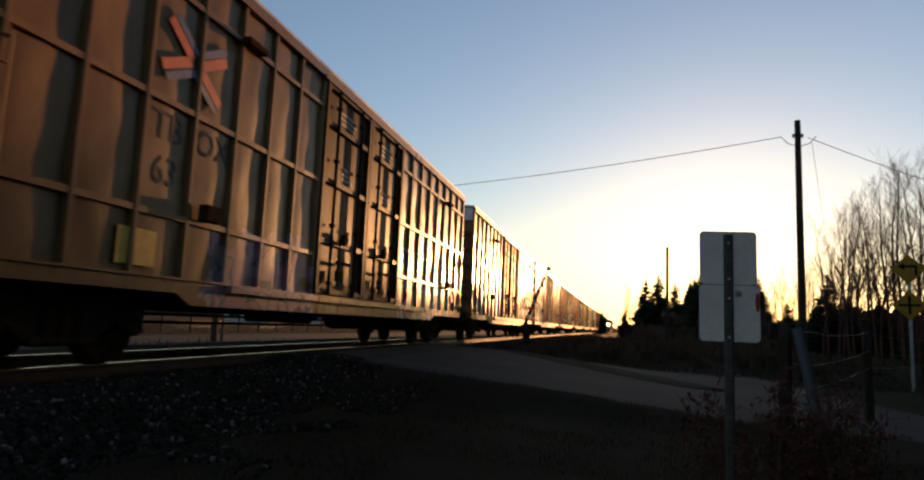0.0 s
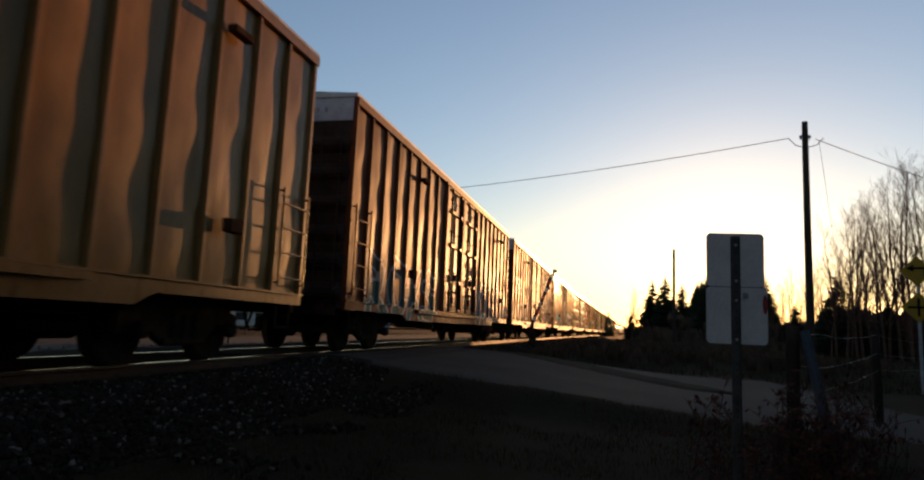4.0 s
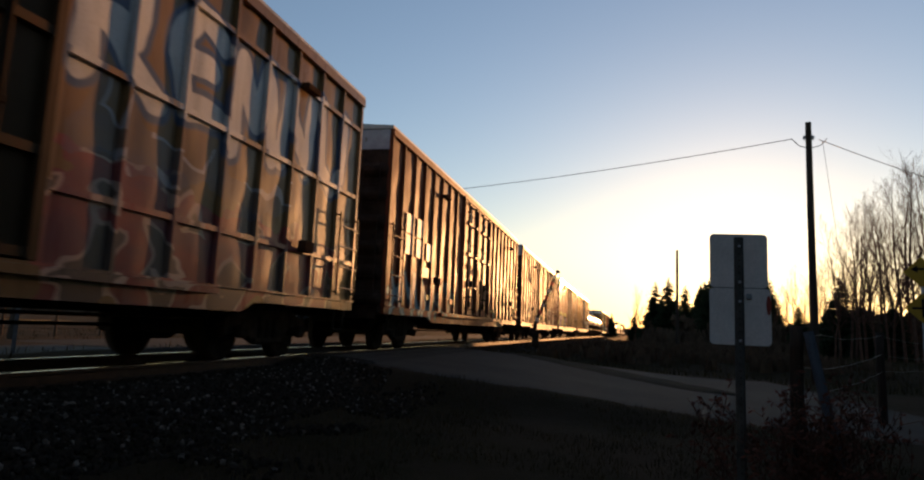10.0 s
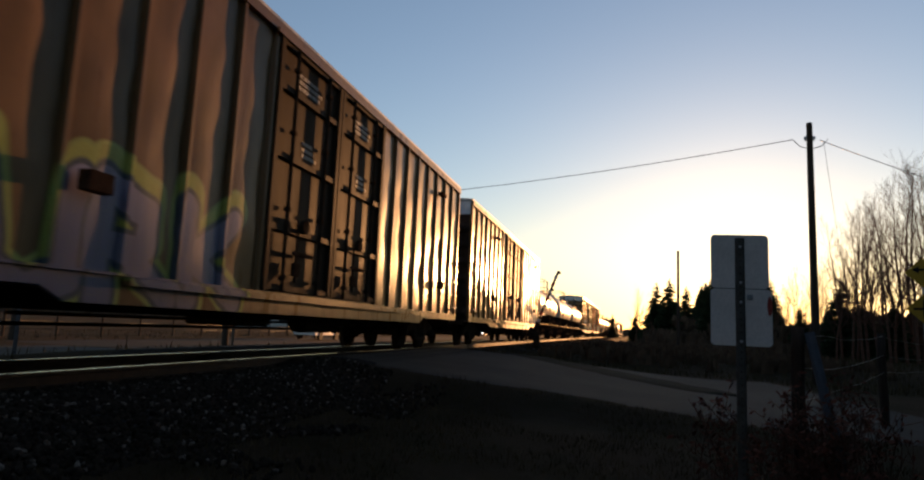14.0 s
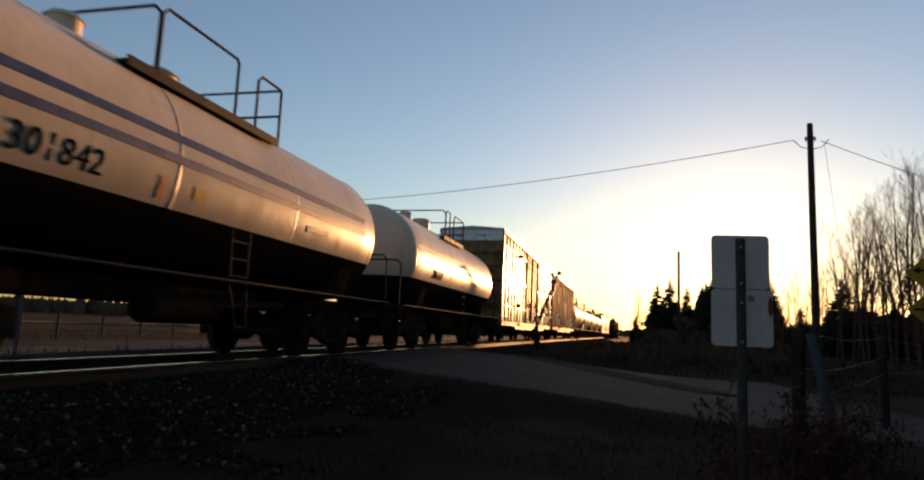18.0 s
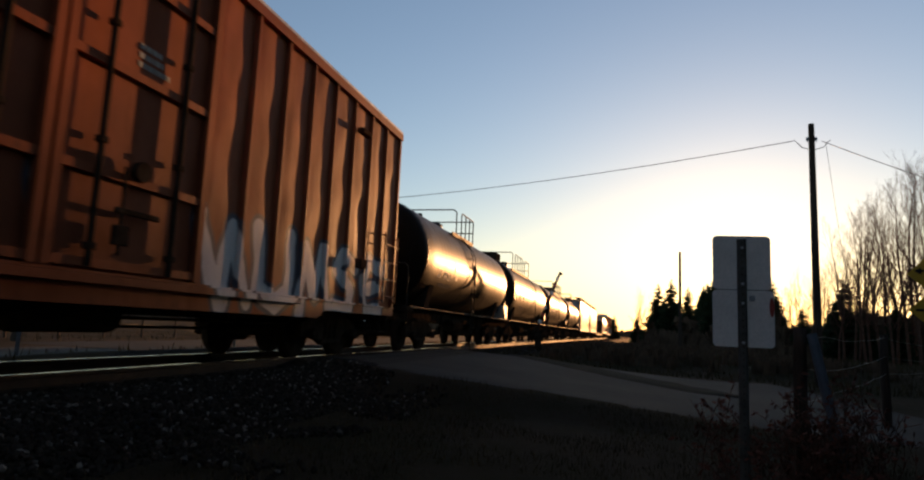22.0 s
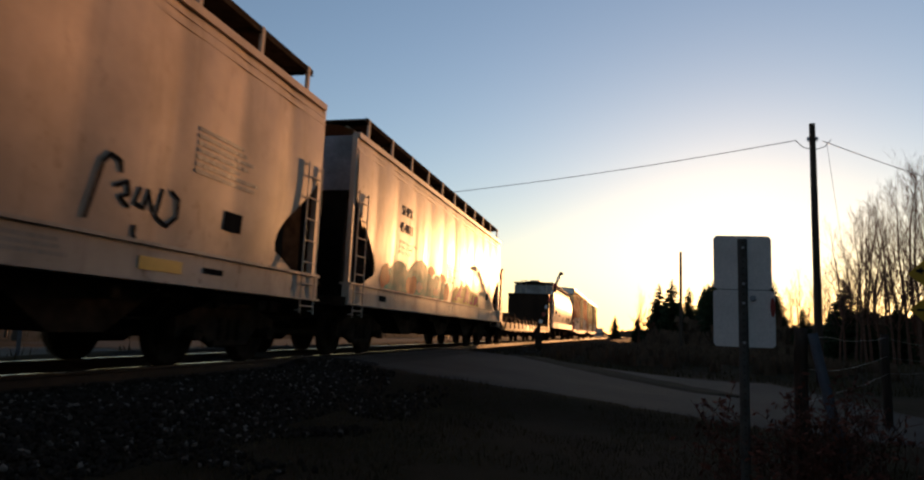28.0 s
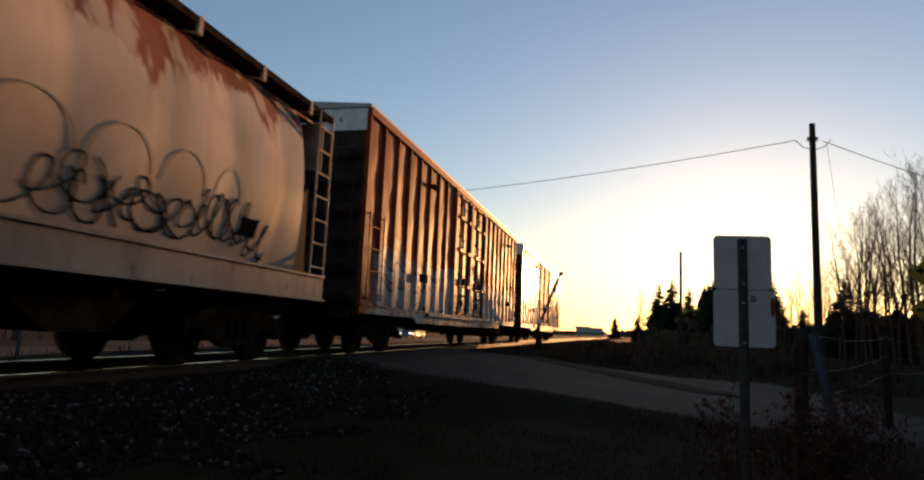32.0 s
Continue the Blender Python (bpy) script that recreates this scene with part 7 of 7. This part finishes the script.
        w = rng.uniform(2, 7)
        h += 4.5 * smooth(-14, -24, az)
        s.face([tuple(c + Vector((-w, 0, 0))), tuple(c + Vector((w, 0, 0))), tuple(c + Vector((w * .6, 0, h * .8))), tuple(c + Vector((0, 0, h * 1.2))), tuple(c + Vector((-w * .7, 0, h * .7)))])
    part("far_woods", s.mesh("far_woods"), SCRUBM, None, "distant dark woods on the horizon", kind="stuff")


TWIG = plain("twig_bark", (0.095, 0.05, 0.035), 0.85, 0, 0.3, 6, 0.3, 0.01, spec=0.05)
SCRUBM = plain("scrub_twigs", (0.085, 0.056, 0.037), 0.9, 0, 0.4, .6, spec=0.02)


# ---- beyond the railway ----
def build_beyond():
    f = thing("field_fence", "low wire fence with wooden posts beside the far road", "fence")
    for i in range(26):
        y = 4 + 3.2 * i
        part("post", cached("field_post", lambda: Shape().tube((0, 0, -.2), (0, 0, 1.35), .07, .06, 8)), WOODPOLE, f, "", pose(-29.5, y, height(-29.5, y)))
    for z in (.4, .8, 1.2):
        part("wire", Shape().path([(-29.5, 4 + 3.2 * i, height(-29.5, 4 + 3.2 * i) + z) for i in range(26)], .012, 4).mesh("field_wire", .003), WIRE, f)
    m = thing("marker_post", "slim pale marker post beside the railway", "marker post", pose(-12.6, 10.9, 0))
    part("shaft", Shape().box(-.04, .04, -.04, .04, -.9, 1.25, None, .008), POSTM, m)
    m2 = copy_thing(m, pose(-16.5, 26, 0))
    w = plain("white_siding", (0.34, 0.34, 0.33), .6, 0, .1, 1, .1)
    glass = plain("dark_window_glass", (0.02, 0.025, 0.03), .1, 0, .1, 2)
    for az, d, wd, hh in ((-28.4, 120, 16, 2.5), (-21.5, 150, 12, 3.5), (-3.0, 420, 9, 4.5), (-1.9, 430, 8, 4)):
        x, y = polar(az, d)
        g = height(x, y)
        h = thing("far_house", "low white building with dark windows far behind the road", "house", pose(x, y, g, 0, 0, -az))
        part("wall", Shape().box(-wd / 2, wd / 2, -3, 3, -.5, hh), w, h)
        part("roof", Shape().prism([(-3.5, hh), (3.5, hh), (0, hh + 1.3)], -wd / 2 - .4, wd / 2 + .4, "x"), ROOFM, h)
        for k in range(5):
            xx = -wd / 2 + wd * (k + .5) / 5
            part("window", Shape().box(xx - wd * .06, xx + wd * .06, -3.05, -3.0, .9, 2.2), glass, h)
    return


def build_cars():
    paints = [plain("car_silver", (0.30, 0.32, 0.34), .25, .6, .05, 2), plain("car_white", (0.7, 0.7, 0.7), .25, 0, .05, 2), plain("car_dark", (0.05, 0.06, 0.08), .2, .3, .05, 2), plain("car_grey", (0.4, 0.41, 0.42), .25, .5, .05, 2)]
    glass = plain("car_glass", (0.015, 0.018, 0.02), .05, 0, .1, 2)
    rub = plain("tyre_rubber", (0.015, 0.015, 0.015), .8, 0, .2, 8)
    head = bpy.data.materials.new("head_light")
    head.use_nodes = True
    e = head.node_tree.nodes["Principled BSDF"]
    e.inputs["Emission Color"].default_value, e.inputs["Emission Strength"].default_value = (1, .93, .8, 1), 2.5
    tail = bpy.data.materials.new("tail_light")
    tail.use_nodes = True
    e = tail.node_tree.nodes["Principled BSDF"]
    e.inputs["Emission Color"].default_value, e.inputs["Emission Strength"].default_value = (1, .05, .02, 1), .8

    def body():
        s = Shape()
        out = [(-2.2, .35), (-2.25, .7), (-2.1, .82), (-1.0, .95), (1.95, .98), (2.2, .9), (2.25, .5), (2.2, .35)]
        s.prism(out, -.86, .86, "x")
        return s

    def cabin():
        s = Shape()
        a = [(-.8, -1.15, .95), (.8, -1.15, .95), (.8, 1.75, .97), (-.8, 1.75, .97)]
        b = [(-.62, -.3, 1.44), (.62, -.3, 1.44), (.62, 1.0, 1.46), (-.62, 1.0, 1.46)]
        for i in range(4):
            j = (i + 1) % 4
            s.face([a[i], a[j], b[j], b[i]])
        s.face(b)
        return s
    rows = ((0, -22.0, 30.3, 19.0, -15.5, "silver sedan with lit headlights"), (1, -22.0, 46.0, 14.0, 26.0, "white sedan"), (2, -22.0, 51.0, 29.5, -19.0, "dark sedan with lit headlights"), (3, -22.0, 68.5, 32.0, -15.0, "grey sedan"))
    for k, x, y, t, v, lab in rows:
        c = thing("car", lab + " driving on the road beyond the railway", "car", pose(x, y, -.69), "cars on the far road")
        part("body", cached("car_body", body), paints[k], c)
        part("cabin", cached("car_cabin", cabin), glass, c, "dark glazed cabin")
        part("roof", cached("car_roof", lambda: Shape().box(-.62, .62, -.3, 1.0, 1.45, 1.48, None, .01)), paints[k], c)
        for xx in (-.8, .8):
            for yy in (-1.4, 1.35):
                part("wheel", cached("car_wheel", lambda: Shape().tube((-.1, 0, 0), (.1, 0, 0), .33, None, 18).tube((-.11, 0, 0), (.11, 0, 0), .2, None, 12)), rub, c, "", pose(xx, yy, .33))
            part("headlight", cached("car_head", lambda: Shape().box(-.16, .16, -.02, .02, -.07, .07, None, .01)), head, c, "", pose(xx * .75, -2.24, .66))
            part("tail_light", cached("car_tail", lambda: Shape().box(-.16, .16, -.02, .02, -.07, .07, None, .01)), tail, c, "", pose(xx * .8, 2.24, .72))
        CARS.append((c, x, y, t, v))


CARS = []


ROLL_ROWS = [(0, 0), (.5, .25), (1, .5), (1.5, .25), (2, 0), (3, 0), (6, 0), (10, 0), (14, 0), (17, 0), (19, 0)] + [(t, 0) for t in range(20, 33, 2)]


def on_track(y):
    return pose(track_x(y), y, 0, 0, 0, -math.degrees(math.atan((track_x(y + 1) - track_x(y - 1)) / 2)))


def motions():
    """The train rolls towards and past the eye at a steady speed; cars drive on the far road."""
    for car, y in MOVERS:
        walk(car, [(t, on_track(y - V * t + slip)) for t, slip in ROLL_ROWS])
    turn = math.degrees(V / FPS / .42)
    for k, dy in enumerate((-.89, .89)):
        first = WHEELS[k][0]
        walk(first, [(i / FPS, pose(0, dy, .42, (turn * i) % 360)) for i in range(32 * FPS + 1)])
        for w in WHEELS[k][1:]:
            w.rotation_mode = "QUATERNION"
            keys = w.animation_data_create()
            keys.action = first.animation_data.action
            keys.action_slot = first.animation_data.action_slot
    for c, x, y, t0, v in CARS:
        walk(c, [(t, pose(x, y + v * (t - t0), -.69, 0, 0, 180 if v > 0 else 0)) for t in (0, 16, 32)])


build_ground()
build_roads()
build_track()
build_train()
build_sign()
build_fence()
build_poles()
build_crossing_signs()
build_trees()
build_beyond()
build_cars()
build_bush()
build_grass()
build_stones()
motions()
